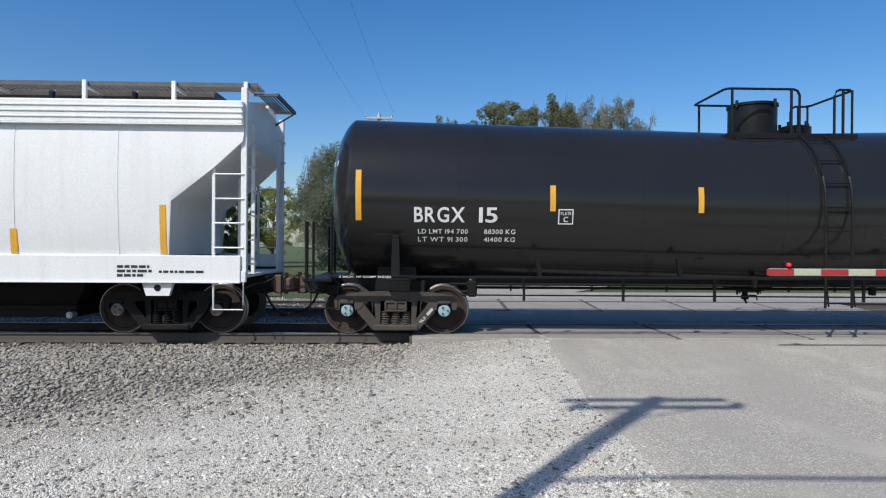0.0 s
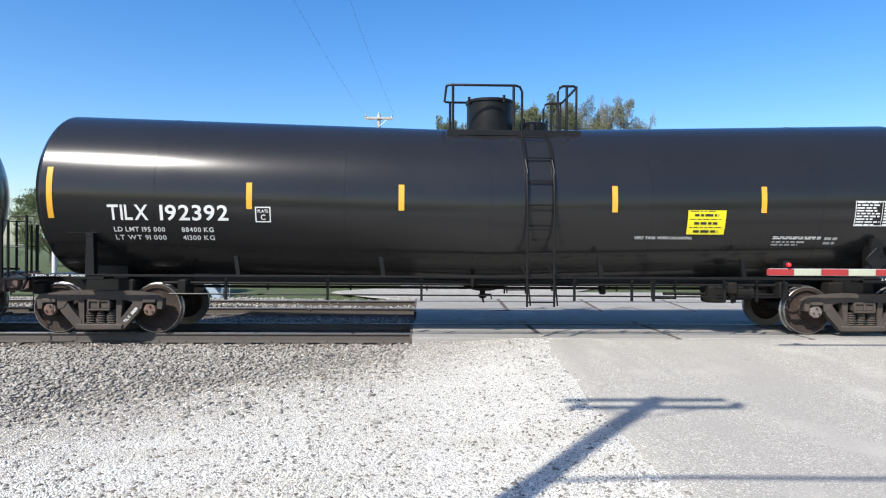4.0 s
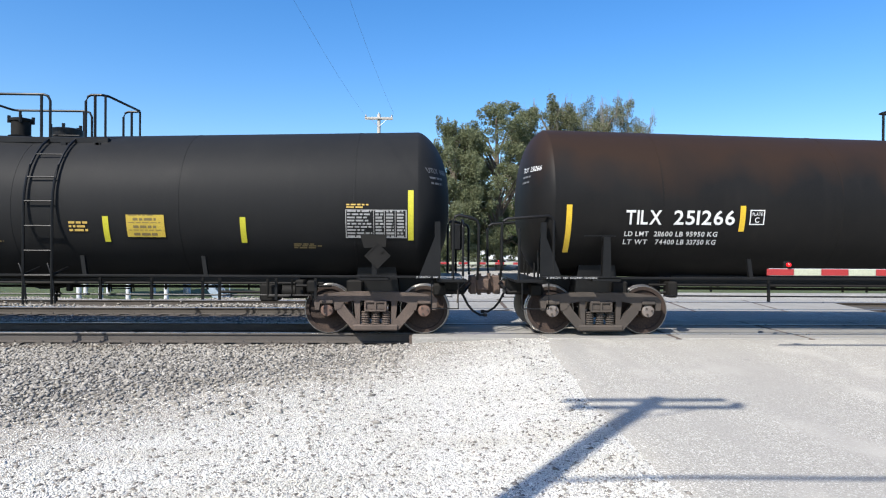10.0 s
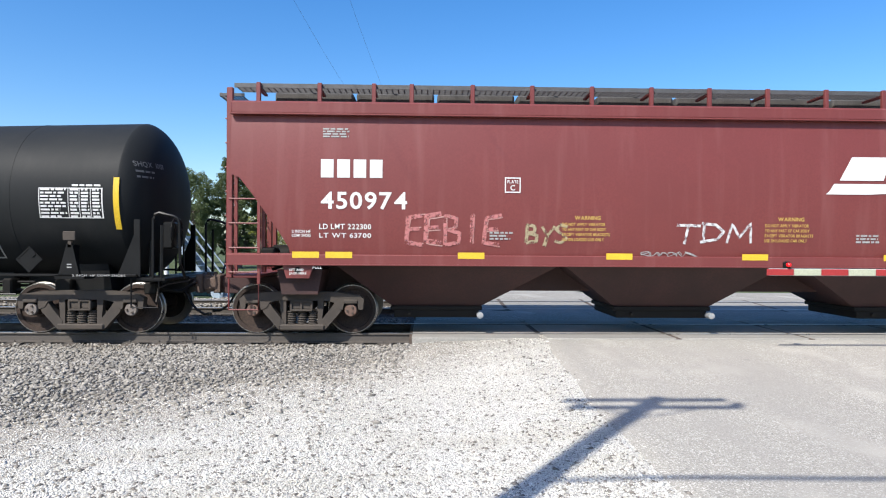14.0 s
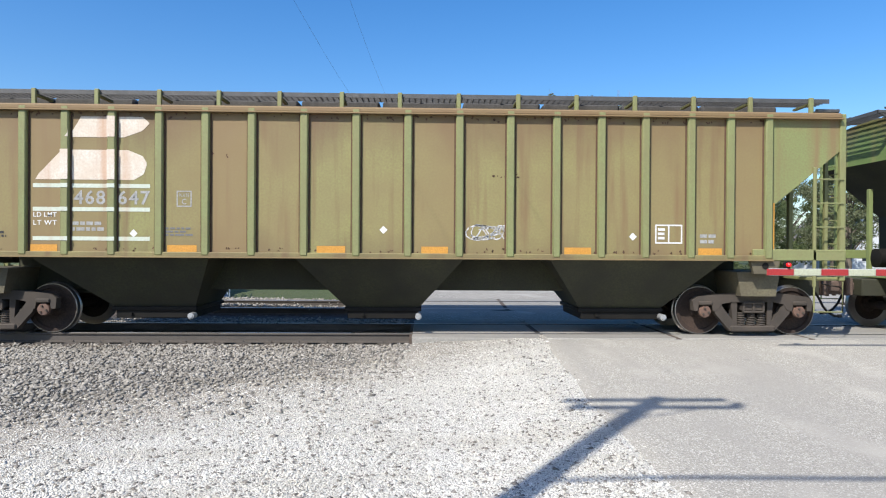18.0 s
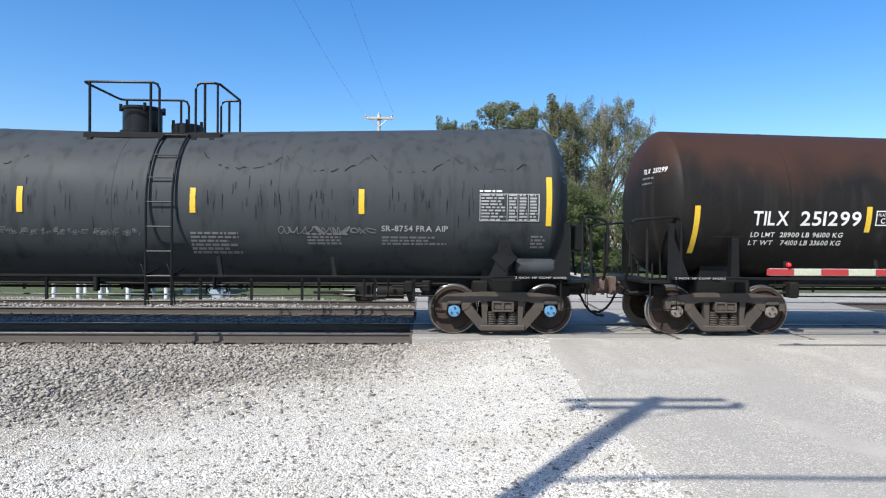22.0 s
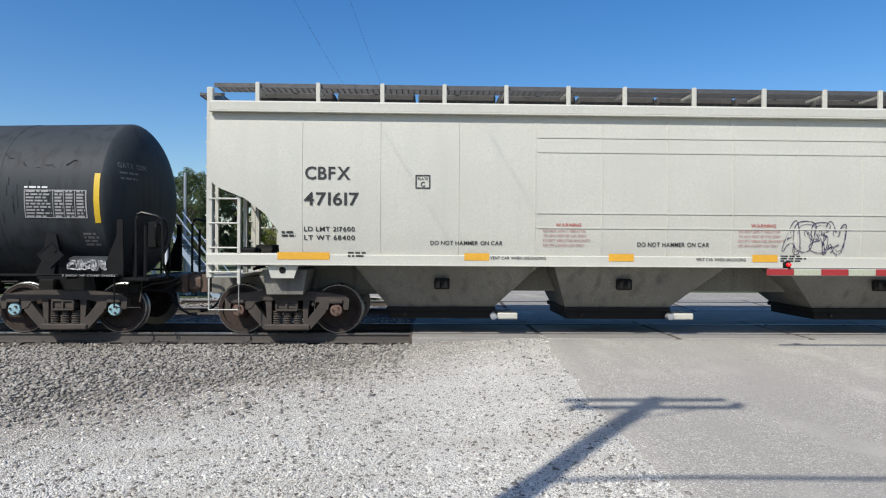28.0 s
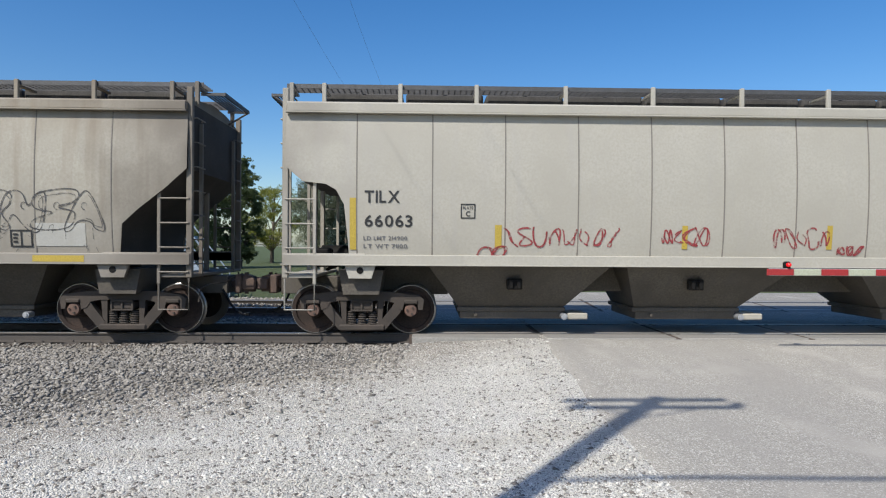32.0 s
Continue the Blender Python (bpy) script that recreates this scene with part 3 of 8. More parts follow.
def geo_bolster():
    g = Geo()
    g.box(-0.17, 0.17, -0.93, 0.93, 0.44, 0.66, 0.03)
    g.box(-0.20, 0.20, -1.12, -0.90, 0.46, 0.62, 0.03)
    g.box(-0.20, 0.20, 0.90, 1.12, 0.46, 0.62, 0.03)
    for y in (-1.12, 1.12):
        g.box(-0.20, 0.20, y - 0.03, y + 0.03, 0.60, 0.64, 0.008)
        g.box(-0.20, 0.20, y - 0.03, y + 0.03, 0.44, 0.475, 0.008)
        for x in (-0.185, 0.0, 0.185):
            g.box(x - 0.02, x + 0.02, y - 0.028, y + 0.028, 0.47, 0.61, 0.006)
    g.lathe([(0.64, 0.2), (0.74, 0.2)], 16, "z")
    return g


def geo_spring():
    g = Geo()
    prof = []
    for i in range(6):
        z = 0.20 + i * 0.042
        prof += [(z, 0.070), (z + 0.014, 0.092), (z + 0.028, 0.070)]
    return g.lathe(prof, 10, "z")


def geo_wheelset():
    g = Geo()
    for s in (-1, 1):
        g.lathe([(s * 0.665, 0.33), (s * 0.665, 0.477), (s * 0.685, 0.482), (s * 0.70, 0.470), (s * 0.705, 0.460), (s * 0.80, 0.455)], 40, "y", mi=1, caps=False)
        g.lathe([(s * 0.80, 0.4555), (s * 0.806, 0.449), (s * 0.806, 0.44)], 40, "y", mi=1, caps=False)
        g.lathe([(s * 0.805, 0.442), (s * 0.798, 0.375), (s * 0.765, 0.36), (s * 0.745, 0.26), (s * 0.755, 0.17), (s * 0.82, 0.15), (s * 0.825, 0.085)], 40, "y", mi=0, caps=False)
        g.lathe([(s * 0.665, 0.332), (s * 0.70, 0.28), (s * 0.71, 0.17), (s * 0.66, 0.14), (s * 0.66, 0.08)], 30, "y", mi=0, caps=False)
        g.lathe([(s * 0.82, 0.085), (s * 0.93, 0.085)], 16, "y", mi=0)
        g.lathe([(s * 0.92, 0.125), (s * 1.05, 0.125), (s * 1.06, 0.115)], 18, "y", mi=0)
        g.lathe([(s * 1.055, 0.118), (s * 1.095, 0.105), (s * 1.10, 0.06)], 18, "y", mi=2)
        for k in range(3):
            a = k * 2.094
            x, z = 0.062 * math.cos(a), 0.062 * math.sin(a)
            g.tube([(x, s * 1.09, z), (x, s * 1.122, z)], 0.02, 6, mi=3)
    g.lathe([(-0.7, 0.085), (0.7, 0.085)], 14, "y", mi=0)
    return g


def geo_brake_beam():
    g = Geo()
    g.tube([(0, -0.78, 0.36), (0, 0.78, 0.36)], 0.035, 8)
    for s in (-1, 1):
        g.box(-0.05, 0.05, s * 0.72 - 0.06, s * 0.72 + 0.06, 0.24, 0.50, 0.02)
    return g


SPIN = []


def truck(car, x, frame_mat, caps, wheel_mat=WHEELM, stencil=False):
    body = part("truck", shared("bolster", geo_bolster, [frame_mat]), frame_mat, car, at=pose(x, 0, 0))
    fr = shared("side_frame", geo_side_frame, [frame_mat])
    for k in range(2):
        part("side_frame", fr, frame_mat, body, at=pose(0, 0, 0, 0, 0, 180 * k))
        for sx in (-0.19, 0.0, 0.19):
            part("spring", shared("spring", geo_spring, [frame_mat]), frame_mat, body, at=pose(sx, -1.02 + 2.04 * k, 0))
    for sx in (-0.889, 0.889):
        part("wheelset", shared("wheelset", geo_wheelset, [wheel_mat, TREAD, caps, IRON]), wheel_mat, body, at=pose(sx, 0, 0.457))
        SPIN.append(body.children[-1])
    if stencil:
        g = write(Geo(), "TILX", -0.17, -0.02, -0.026, 0.026, lambda z: 0.0)
        for q in range(5):
            g.add([(0.03 + 0.03 * q, 0, -0.026), (0.05 + 0.03 * q, 0, -0.026), (0.05 + 0.03 * q, 0, 0.026), (0.03 + 0.03 * q, 0, 0.026)], [(0, 1, 2, 3)])
        tagged(part("stencil_text", g, WHITE, body, "white stencil on the truck frame", at=pose(0.555, -1.105, 0.36) @ Matrix.Rotation(radians(-49), 4, "Y")), kind="stuff")
    for sx in (-0.889, 0.889):
        part("brake_beam", shared("brake_beam", geo_brake_beam, [DARKIRON]), DARKIRON, body, at=pose(sx * 0.42, 0, 0))
    return body


def geo_coupler():
    g = Geo()
    g.box(-0.45, 0.0, -0.085, 0.085, 0.80, 0.95, 0.02)
    g.prism([(0.0, 0.72), (0.0, 1.02), (0.14, 1.06), (0.27, 1.02), (0.30, 0.90), (0.27, 0.72)], -0.16, 0.05)
    g.box(0.05, 0.32, -0.22, -0.13, 0.76, 1.00, 0.03)
    g.box(0.12, 0.36, 0.03, 0.14, 0.76, 1.0, 0.03)
    g.tube([(0.12, -0.09, 0.68), (0.12, -0.09, 1.10)], 0.04, 8)
    g.box(-0.08, 0.06, -0.24, 0.22, 0.70, 1.06, 0.02)
    return g


def geo_hose():
    g = Geo()
    pts = [(-0.10, 0, 0.78), (-0.02, 0, 0.66), (0.06, 0, 0.50), (0.16, 0, 0.38), (0.30, 0, 0.30), (0.38, 0, 0.30)]
    g.tube(pts, 0.024, 7)
    g.box(0.36, 0.44, -0.03, 0.03, 0.27, 0.335, 0.01)
    return g


def couplers(car, xe, cast=RUSTCAST):
    """Couplers, hoses and uncoupling rods at both ends; xe is half the length over the coupling lines."""
    for k in range(2):
        r = 180 * k
        m = pose(0, 0, 0, 0, 0, r)
        part("coupler", shared("coupler", geo_coupler, [cast]), cast, car, at=m @ pose(xe - 0.24, 0, 0))
        part("brake_hose", shared("brake_hose", geo_hose, [BLACKBAR]), BLACKBAR, car, at=m @ pose(xe - 0.42, -0.33, 0))
        g = Geo().tube([(xe - 0.62, -1.35, 0.62), (xe - 0.60, -1.30, 0.86), (xe - 0.52, -1.1, 0.92), (xe - 0.42, -0.4, 0.94), (xe - 0.2, -0.1, 1.08)], 0.013, 6)
        part("uncoupling_rod", shared("uncoupling_rod%.2f" % xe, lambda: g, [IRON]), IRON, car, at=m)


# ---- tank cars ----
def placard(parent, x, y, z, trim):
    """A square placard holder stood on its corner, with clips and a turned-over rim."""
    g = Geo().box(-0.165, 0.165, -0.012, 0.0, -0.165, 0.165, 0.004)
    for a in (-0.15, 0.15):
        g.box(-0.165, 0.165, -0.02, -0.012, a - 0.012, a + 0.012)
        g.box(a - 0.012, a + 0.012, -0.02, -0.012, -0.135, 0.135)
    g.box(-0.02, 0.02, -0.028, -0.02, 0.08, 0.15)
    part("placard_holder", g, trim, parent, at=pose(x, y, z) @ Matrix.Rotation(radians(45), 4, "Y"))


def bolster_bracket(car, style, s, x, trim):
    """Upright that carries the tank over a truck: a plain post, a gusset with a small box, or a square board on a stalk."""
    g = Geo().box(x - 0.26, x + 0.26, -1.47, -1.1, 1.02, 1.10, 0.01)
    if style == "gusset":
        g.prism([(x - 0.19, 1.10), (x + 0.17, 1.10), (x + 0.05, 1.62), (x - 0.05, 1.64)], -1.47, -1.40)
        g.box(x - 0.03, x + 0.03, -1.42, -1.2, 1.10, 1.62)
        ob = part("bolster_bracket", g, trim, car)
        part("card_box", Geo().box(x - 0.11, x + 0.11, -1.49, -1.46, 1.70, 1.86, 0.01).box(x - 0.03, x + 0.03, -1.47, -1.42, 1.58, 1.72), IRON, ob)
        for z in (1.22, 1.27):
            part("lettering", Geo().box(x - 0.04, x + 0.04, -1.476, -1.469, z, z + 0.022), DULLWHITE, ob)
        if s > 0:
            placard(ob, x - 0.75, -1.36, 1.36, trim)
    elif style == "board":
        g.box(x - 0.045, x + 0.045, -1.46, -1.36, 1.10, 1.45)
        ob = part("bolster_bracket", g, trim, car)
        if s < 0:
            part("card_box", Geo().box(x - 0.22, x + 0.22, -1.50, -1.45, 1.42, 1.74, 0.012).box(x - 0.12, x + 0.12, -1.512, -1.50, 1.60, 1.62), IRON, ob)
        else:
            part("card_box", Geo().prism([(x - 0.25, 1.84), (x + 0.22, 1.84), (x + 0.20, 1.62), (x - 0.18, 1.60)], -1.49, -1.46), DARKIRON, ob)
            placard(ob, x + 0.06, -1.50, 1.46, DARKIRON)
    elif s < 0:
        g.prism([(x - 0.075, 1.10), (x + 0.085, 1.10), (x + 0.065, 1.80), (x - 0.055, 1.80)], -1.465, -1.33)
        g.box(x - 0.062, x + 0.07, -1.47, -1.30, 1.76, 1.835, 0.012)
        ob = part("bolster_bracket", g, trim, car)
        part("card_clip", Geo().box(x - 0.40, x + 0.16, -1.47, -1.455, 1.835, 1.85), trim, ob)
    else:
        g.prism([(x - 0.30, 1.10), (x + 0.02, 1.10), (x + 0.12, 1.52), (x + 0.06, 1.80), (x - 0.10, 1.84), (x - 0.16, 1.40)], -1.465, -1.40)
        g.box(x - 0.10, x - 0.04, -1.42, -1.2, 1.10, 1.7)
        ob = part("bolster_bracket", g, trim, car)
        placard(ob, x - 0.02, -1.475, 1.44, trim)


def tank_car(c):
    R, zc, hl, hd, tc, xe = c["R"], c["zc"], c["hl"], c["hd"], c["tc"], c["xe"]
    paint, trim, frame_mat = c["paint"], BLACKBAR, c.get("frame", IRON)
    car = thing("tank_car", None, None, c["label"], "tank car", group="freight train cars")
    bend = c["bend"]
    ze = zc + bend * hl
    surf = lambda z: -math.sqrt(max((R + 0.010) ** 2 - (z - zc) ** 2, 0.01))
    key = "%.3f_%.2f_%.3f" % (R, hl, zc)

    def bent(g):
        g.v = [(x, y, z + bend * abs(x)) for x, y, z in g.v]
        return g
    # two straight halves that fall towards the outlet in the middle
    part("tank_shell", shared("tank_shell" + key, lambda: bent(Geo().lathe([(-hl, R), (-hl * 0.5, R), (-0.06, R), (0, R), (0.06, R), (hl * 0.5, R), (hl, R)], 96, "x", (0, 0, zc))), [paint]), paint, car)

    def head():
        prof = [(hl, R)]
        for i in range(1, 21):
            a = math.pi / 2 * i / 20
            prof.append((hl + hd * math.sin(a) ** 1.4, max(R * math.cos(a) ** c.get("hq", 0.78), 0.01)))
        return Geo().lathe(prof, 96, "x", (0, 0, ze))
    for k in range(2):
        part("tank_head", shared("tank_head" + key + str(hd), head, [paint]), paint, car, at=pose(0, 0, 0, 0, 0, 180 * k))
    for x in c.get("seams", (-5.9, -2.6, 0.0, 2.9, 6.0)):
        part("seam_band", shared("seam_band" + key, lambda: Geo().lathe([(-0.02, R - 0.01), (-0.014, R + 0.004), (0.014, R + 0.004), (0.02, R - 0.01)], 96, "x", (0, 0, zc)), [c.get("seam_mat", paint)]), paint, car, at=pose(x, 0, bend * abs(x)))
    if c.get("bands"):
        x0, x1, bm_ = c["bands"]
        part("jacket_band", bent(Geo().lathe([(x0, R), (x0 + 0.01, R + 0.007), (0, R + 0.007), (x1 - 0.01, R + 0.007), (x1, R)] if x0 < 0 else [(x0, R), (x0 + 0.01, R + 0.007), (x1 - 0.01, R + 0.007), (x1, R)], 96, "x", (0, 0, zc))), bm_, car, "newer patch of glossy paint")
    def head_x(y, z):
        r = min(math.hypot(y, z - ze) / R, 0.999)
        return hl + hd * math.sin(math.acos(r ** (1 / c.get("hq", 0.78)))) ** 1.4
    mark = "  ".join(t[0] for t in c.get("texts", ())[:2])
    for s in (-1, 1):
        for q, (text, z0, z1, w) in enumerate(((mark, ze + 0.52, ze + 0.61, 0.62), ("", ze + 0.40, ze + 0.46, 0.5), ("", ze + 0.30, ze + 0.36, 0.36))):
            g = write(Geo(), text, 0, w, z0, z1, lambda z: 0.0) if text else bars(Geo(), 0, w, z0, z1, 1, lambda z: 0.0, q + 5)
            y_of = (lambda a: -0.54 - a) if s < 0 else (lambda a: -1.24 + a)
            g.v = [(s * (head_x(y_of(v[0]), v[2]) + 0.012), y_of(v[0]), v[2]) for v in g.v]
            if text:
                part("lettering", g, c["texts"][0][5] if s < 0 and c["paint"] is not CHARCOAL else FAINT, car)
            else:
                tagged(part("stencil_text", g, FAINT, car), kind="stuff")
    # platform, railings and fittings on top
    mx = c.get("mir", 1)
    top = pose(0, 0, 0) if mx == 1 else pose(0, 0, 0, 0, 0, 180)
    zt = zc + R
    zp = zc + math.sqrt(R * R - 0.72 ** 2)
    w0, w1 = c.get("walk", (-0.75, 1.78))

    def platform():
        g = Geo()
        for s in (-1, 1):
            g.box(w0, w1, s * 0.70, s * 0.78, zp - 0.02, zp + 0.09, 0.01)
            for x in (w0 + 0.15, 0.6, 1.2, w1 - 0.15):
                g.box(x - 0.04, x + 0.04, s * 0.62, s * 0.86, zp - 0.09, zp - 0.02)
        for x in np.arange(w0 + 0.02, w1, 0.05):
            for s in (-1, 1):
                g.box(x, x + 0.012, s * 0.48, s * 0.70, zp + 0.05, zp + 0.08)
        return g
    part("platform", shared("platform" + key + str(w0), platform, [c.get("deck", trim)]), trim, car, at=top)["kind"] = "stuff"
    rt = c.get("rail_z", 4.69)

    def rails():
        g = Geo()
        a, b = w0 - 0.02, c.get("rail1", 0.66)
        y = 0.74
        g.tube([(b, -y, zp), (b, -y, rt - 0.12), (b - 0.04, -y, rt - 0.03), (b - 0.12, -y, rt), (a + 0.1, -y, rt), (a + 0.02, -y + 0.03, rt), (a, -y + 0.12, rt),
                (a, y - 0.12, rt), (a + 0.02, y - 0.03, rt), (a + 0.1, y, rt), (b - 0.12, y, rt), (b - 0.04, y, rt - 0.03), (b, y, rt - 0.12), (b, y, zp)], 0.024, 8)
        for x in (a + 0.12, b - 0.16):
            for s in (-1, 1):
                g.tube([(x, s * y, zp), (x, s * y, rt)], 0.026, 8)
        return g

    def rails2():
        g = Geo()
        a, b = c.get("rail2", 1.34), w1 - 0.06
        y = 0.74
        g.tube([(a, -y, zp), (a, -y, rt - 0.12), (a + 0.04, -y, rt - 0.03), (a + 0.1, -y, rt), (b - 0.08, -y, rt), (b, -y + 0.1, rt), (b, y - 0.1, rt), (b - 0.08, y, rt),
                (a + 0.1, y, rt), (a + 0.04, y, rt - 0.03), (a, y, rt - 0.12), (a, y, zp)], 0.024, 8)
        for s in (-1, 1):
            g.tube([(b - 0.02, s * (y - 0.02), zp), (b - 0.02, s * (y - 0.02), rt)], 0.022, 8)
            g.tube([(a + 0.17, s * y, zp), (a + 0.17, s * y, rt)], 0.026, 8)
        return g
    part("handrail", shared("handrail_a" + key + str(w0), rails, [trim]), trim, car, at=top)
    part("handrail", shared("handrail_b" + key + str(w0), rails2, [trim]), trim, car, at=top)
    mw, mh = c.get("manway", (0.46, 0.54))
    mxx = c.get("mx", 0.12)
    part("manway_housing", Geo().lathe([(zt - 0.08, mw + 0.05), (zt + 0.03, mw + 0.05), (zt + 0.04, mw), (zt + mh - 0.06, mw), (zt + mh - 0.05, mw + 0.025), (zt + mh, mw + 0.025), (zt + mh + 0.01, mw * 0.9)], 32, "z", (mxx, 0, 0)), c.get("mw_mat", trim), car, at=top)
    for s in range(4):
        a = s * 1.57 + 0.5
        part("manway_bolt", shared("manway_bolt", lambda: Geo().tube([(0, 0, -0.09), (0, 0, 0.05)], 0.03, 6), [trim]), trim, car, at=top @ pose(mxx + (mw + 0.03) * math.cos(a), (mw + 0.03) * math.sin(a), zt + mh))
    g = Geo().lathe([(zt - 0.05, 0.30), (zt + 0.16, 0.30), (zt + 0.18, 0.26), (zt + 0.2, 0.1)], 24, "z", (mxx + 0.88, 0, 0))
    for s in range(5):
        a = s * 1.256
        g.tube([(mxx + 0.88 + 0.27 * math.cos(a), 0.27 * math.sin(a), zt + 0.1), (mxx + 0.88 + 0.27 * math.cos(a), 0.27 * math.sin(a), zt + 0.25)], 0.03, 6)
    part("valve_cover", g, trim, car, at=top)
    # ladders down both sides
    lx0, lx1 = c.get("ladder", (0.64, 1.12))

    def ladder():
        g = Geo()
        path = [(-(R + 0.07) * math.cos(radians(a)), zc + (R + 0.07) * math.sin(radians(a))) for a in (61, 50, 40, 30, 20, 10, 0)] + [(-(R + 0.07), z) for z in (zc - 0.35, 1.2, 0.58)]
        for x in (lx0, lx1):
            g.tube([(x, y, z) for y, z in path], 0.022, 6)
        for x in (lx0, lx1):
            g.tube([(x, -(R + 0.07), 1.10), (x + 0.10, -(R - 0.25), 1.22)], 0.02, 6)
            g.tube([(x - 0.10, -(R + 0.02), 1.30), (x - 0.02, -(R + 0.07), 1.14), (x + 0.02, -(R + 0.07), 0.98), (x + 0.06, -(R + 0.07), 0.60)], 0.016, 6)
        return g
    for k in range(2):
        ob = part("ladder", shared("ladder" + key + str(lx0), ladder, [trim]), trim, car, at=top if k == 0 else Matrix.Diagonal((1, -1, 1, 1)) @ top)
        for i in range(8):
            z = 0.66 + 0.43 * i
            y = -(R + 0.07) if z < zc else -math.sqrt(max((R + 0.07) ** 2 - (z - zc) ** 2, 0.4))
            part("rung", shared("rung%.2f_%.2f" % (lx0, lx1), lambda: Geo().tube([(lx0, 0, 0), (lx1, 0, 0)], 0.014, 6), [trim]), trim, ob, at=pose(0, y, z))
    # running rail along the side, posts, rods
    for k in range(2):
        sgn = -1 if k == 0 else 1
        g = Geo().box(-tc - 1.15, tc + 1.15, sgn * 1.40, sgn * 1.47, 1.068, 1.112, 0.008)
        part("side_rail", g, trim, car)
    for x in c.get("struts", (-4.45, -1.9, 2.0, 4.6)):
        g = Geo().prism([(x - 0.03, 1.09), (x + 0.04, 1.09), (x - 0.01, 1.44), (x - 0.08, 1.44)], -1.45, -1.38)
        part("rail_strut", g, BLACKBAR, car)
    for i, x in enumerate(c.get("hangers", (-4.71, -2.9, -1.22, 1.55, 2.6, 3.0, 4.3, 4.9, 5.4))):
        part("rod_hanger", Geo().box(x - 0.022, x + 0.022, -1.32, -1.28, 0.66, 1.05), trim, car)
        part("rod_hanger", Geo().box(x + 0.09, x + 0.125, 1.28, 1.32, 0.66, 1.05), trim, car)
    part("brake_rod", Geo().tube([(-tc + 1.2, -1.0, 0.74), (tc - 1.2, -1.0, 0.72)], 0.016, 6), trim, car)
    part("brake_pipe", Geo().tube([(-tc + 0.9, 0.9, 0.86), (tc - 0.9, 0.9, 0.86)], 0.022, 6), trim, car)
    ob = part("bottom_outlet", Geo().prism([(-0.78, 1.0), (0.78, 1.0), (0.45, 0.88), (0.22, 0.79), (0.10, 0.77), (-0.10, 0.77), (-0.22, 0.79), (-0.45, 0.88)], -0.3, 0.3), DARKIRON, car)
    g = Geo().lathe([(0.60, 0.05), (0.62, 0.075), (0.68, 0.08), (0.70, 0.055), (0.78, 0.06)], 12, "z")
    g.tube([(0.06, -0.05, 0.69), (0.15, -0.16, 0.69), (0.16, -0.18, 0.60)], 0.016, 6)
    g.tube([(0, 0, 0.60), (0.02, -0.03, 0.52)], 0.02, 6)
    part("outlet_valve", g, DARKIRON, ob)
    bx = 4.2
    g = Geo().box(bx, bx + 0.34, -0.9, -0.5, 0.60, 0.92, 0.03)
    g.lathe([(bx + 0.4, 0.14), (bx + 0.9, 0.14)], 14, "x", (0, -0.7, 0.78))
    g.tube([(bx - 0.8, -0.7, 0.76), (bx + 1.6, -0.7, 0.74)], 0.03, 6)
    part("brake_cylinder", g, DARKIRON, car)
    # saddles, draft sills, end platforms
    for s in (-1, 1):
        g = Geo().prism([(s * tc - 0.42, 0.76), (s * tc + 0.42, 0.76), (s * tc + 0.34, 1.3), (s * tc - 0.34, 1.3)], -0.8, 0.8)
        part("saddle", g, trim, car)
        bolster_bracket(car, c.get("bracket", "post"), s, s * tc, trim)
        g = Geo().box(s * (tc - 1.4), s * (xe - 0.42), -0.30, 0.30, 0.70, 1.02, 0.015)
        part("draft_sill", g, trim, car)
        e = tc + 1.12
        g = Geo().box(s * e, s * (xe - 0.45), -1.38, 1.38, 0.99, 1.05, 0.01)
        part("end_platform", g, trim, car)
        for y in (-1.36, 1.36):
            xa, xb = (e + 0.28, e + 0.74) if s > 0 else (-e + 0.18, -e - 0.75)
            if c.get("ends") == "posts":
                for q, (xq, top_z, r) in enumerate(((e + 0.02, 2.14, 0.026), (e + 0.34, 2.06, 0.024), (xe - 0.52, 2.06, 0.034))):
                    part("end_post", Geo().tube([(s * xq, y, 1.02), (s * xq, y, top_z)], r, 8), trim, car)
                part("grab_rail", Geo().tube([(s * (e - 0.12), y, 2.12), (s * (e + 0.30), y, 2.12), (s * (e + 0.34), y, 2.02)], 0.011, 6), trim, car)
                part("grab_rail", Geo().tube([(s * (e + 0.02), y, 1.58), (s * (xe - 0.52), y, 1.58)], 0.011, 6), trim, car)
                part("step", Geo().tube([(s * (e - 0.1), y, 1.03), (s * (e - 0.1), y, 0.52), (s * (e + 0.38), y, 0.52), (s * (e + 0.38), y, 1.03)], 0.016, 6), trim, car)
                continue
            g = Geo().tube([(xa, y, 1.04), (xa, y, 2.10), (xa + s * 0.03, y, 2.17), (xa + s * 0.10, y, 2.20), (xb - s * 0.10, y, 2.14), (xb - s * 0.03, y, 2.10), (xb, y, 2.02), (xb, y * 0.97, 1.30), (xb, y * 0.8, 1.04)], 0.027, 8)
            part("grab_rail", g, trim, car)
            g = Geo().prism([(s * (e - 0.06), 1.06), (s * (e + 0.06), 1.06), (s * (e + 0.05), 2.08), (s * (e - 0.05), 2.08), (s * (e - 0.05), 1.80), (s * (e - 0.34), 1.06), (s * (e - 0.27), 1.06)], y - 0.02, y + 0.02)
            part("end_brace", g, trim, car)
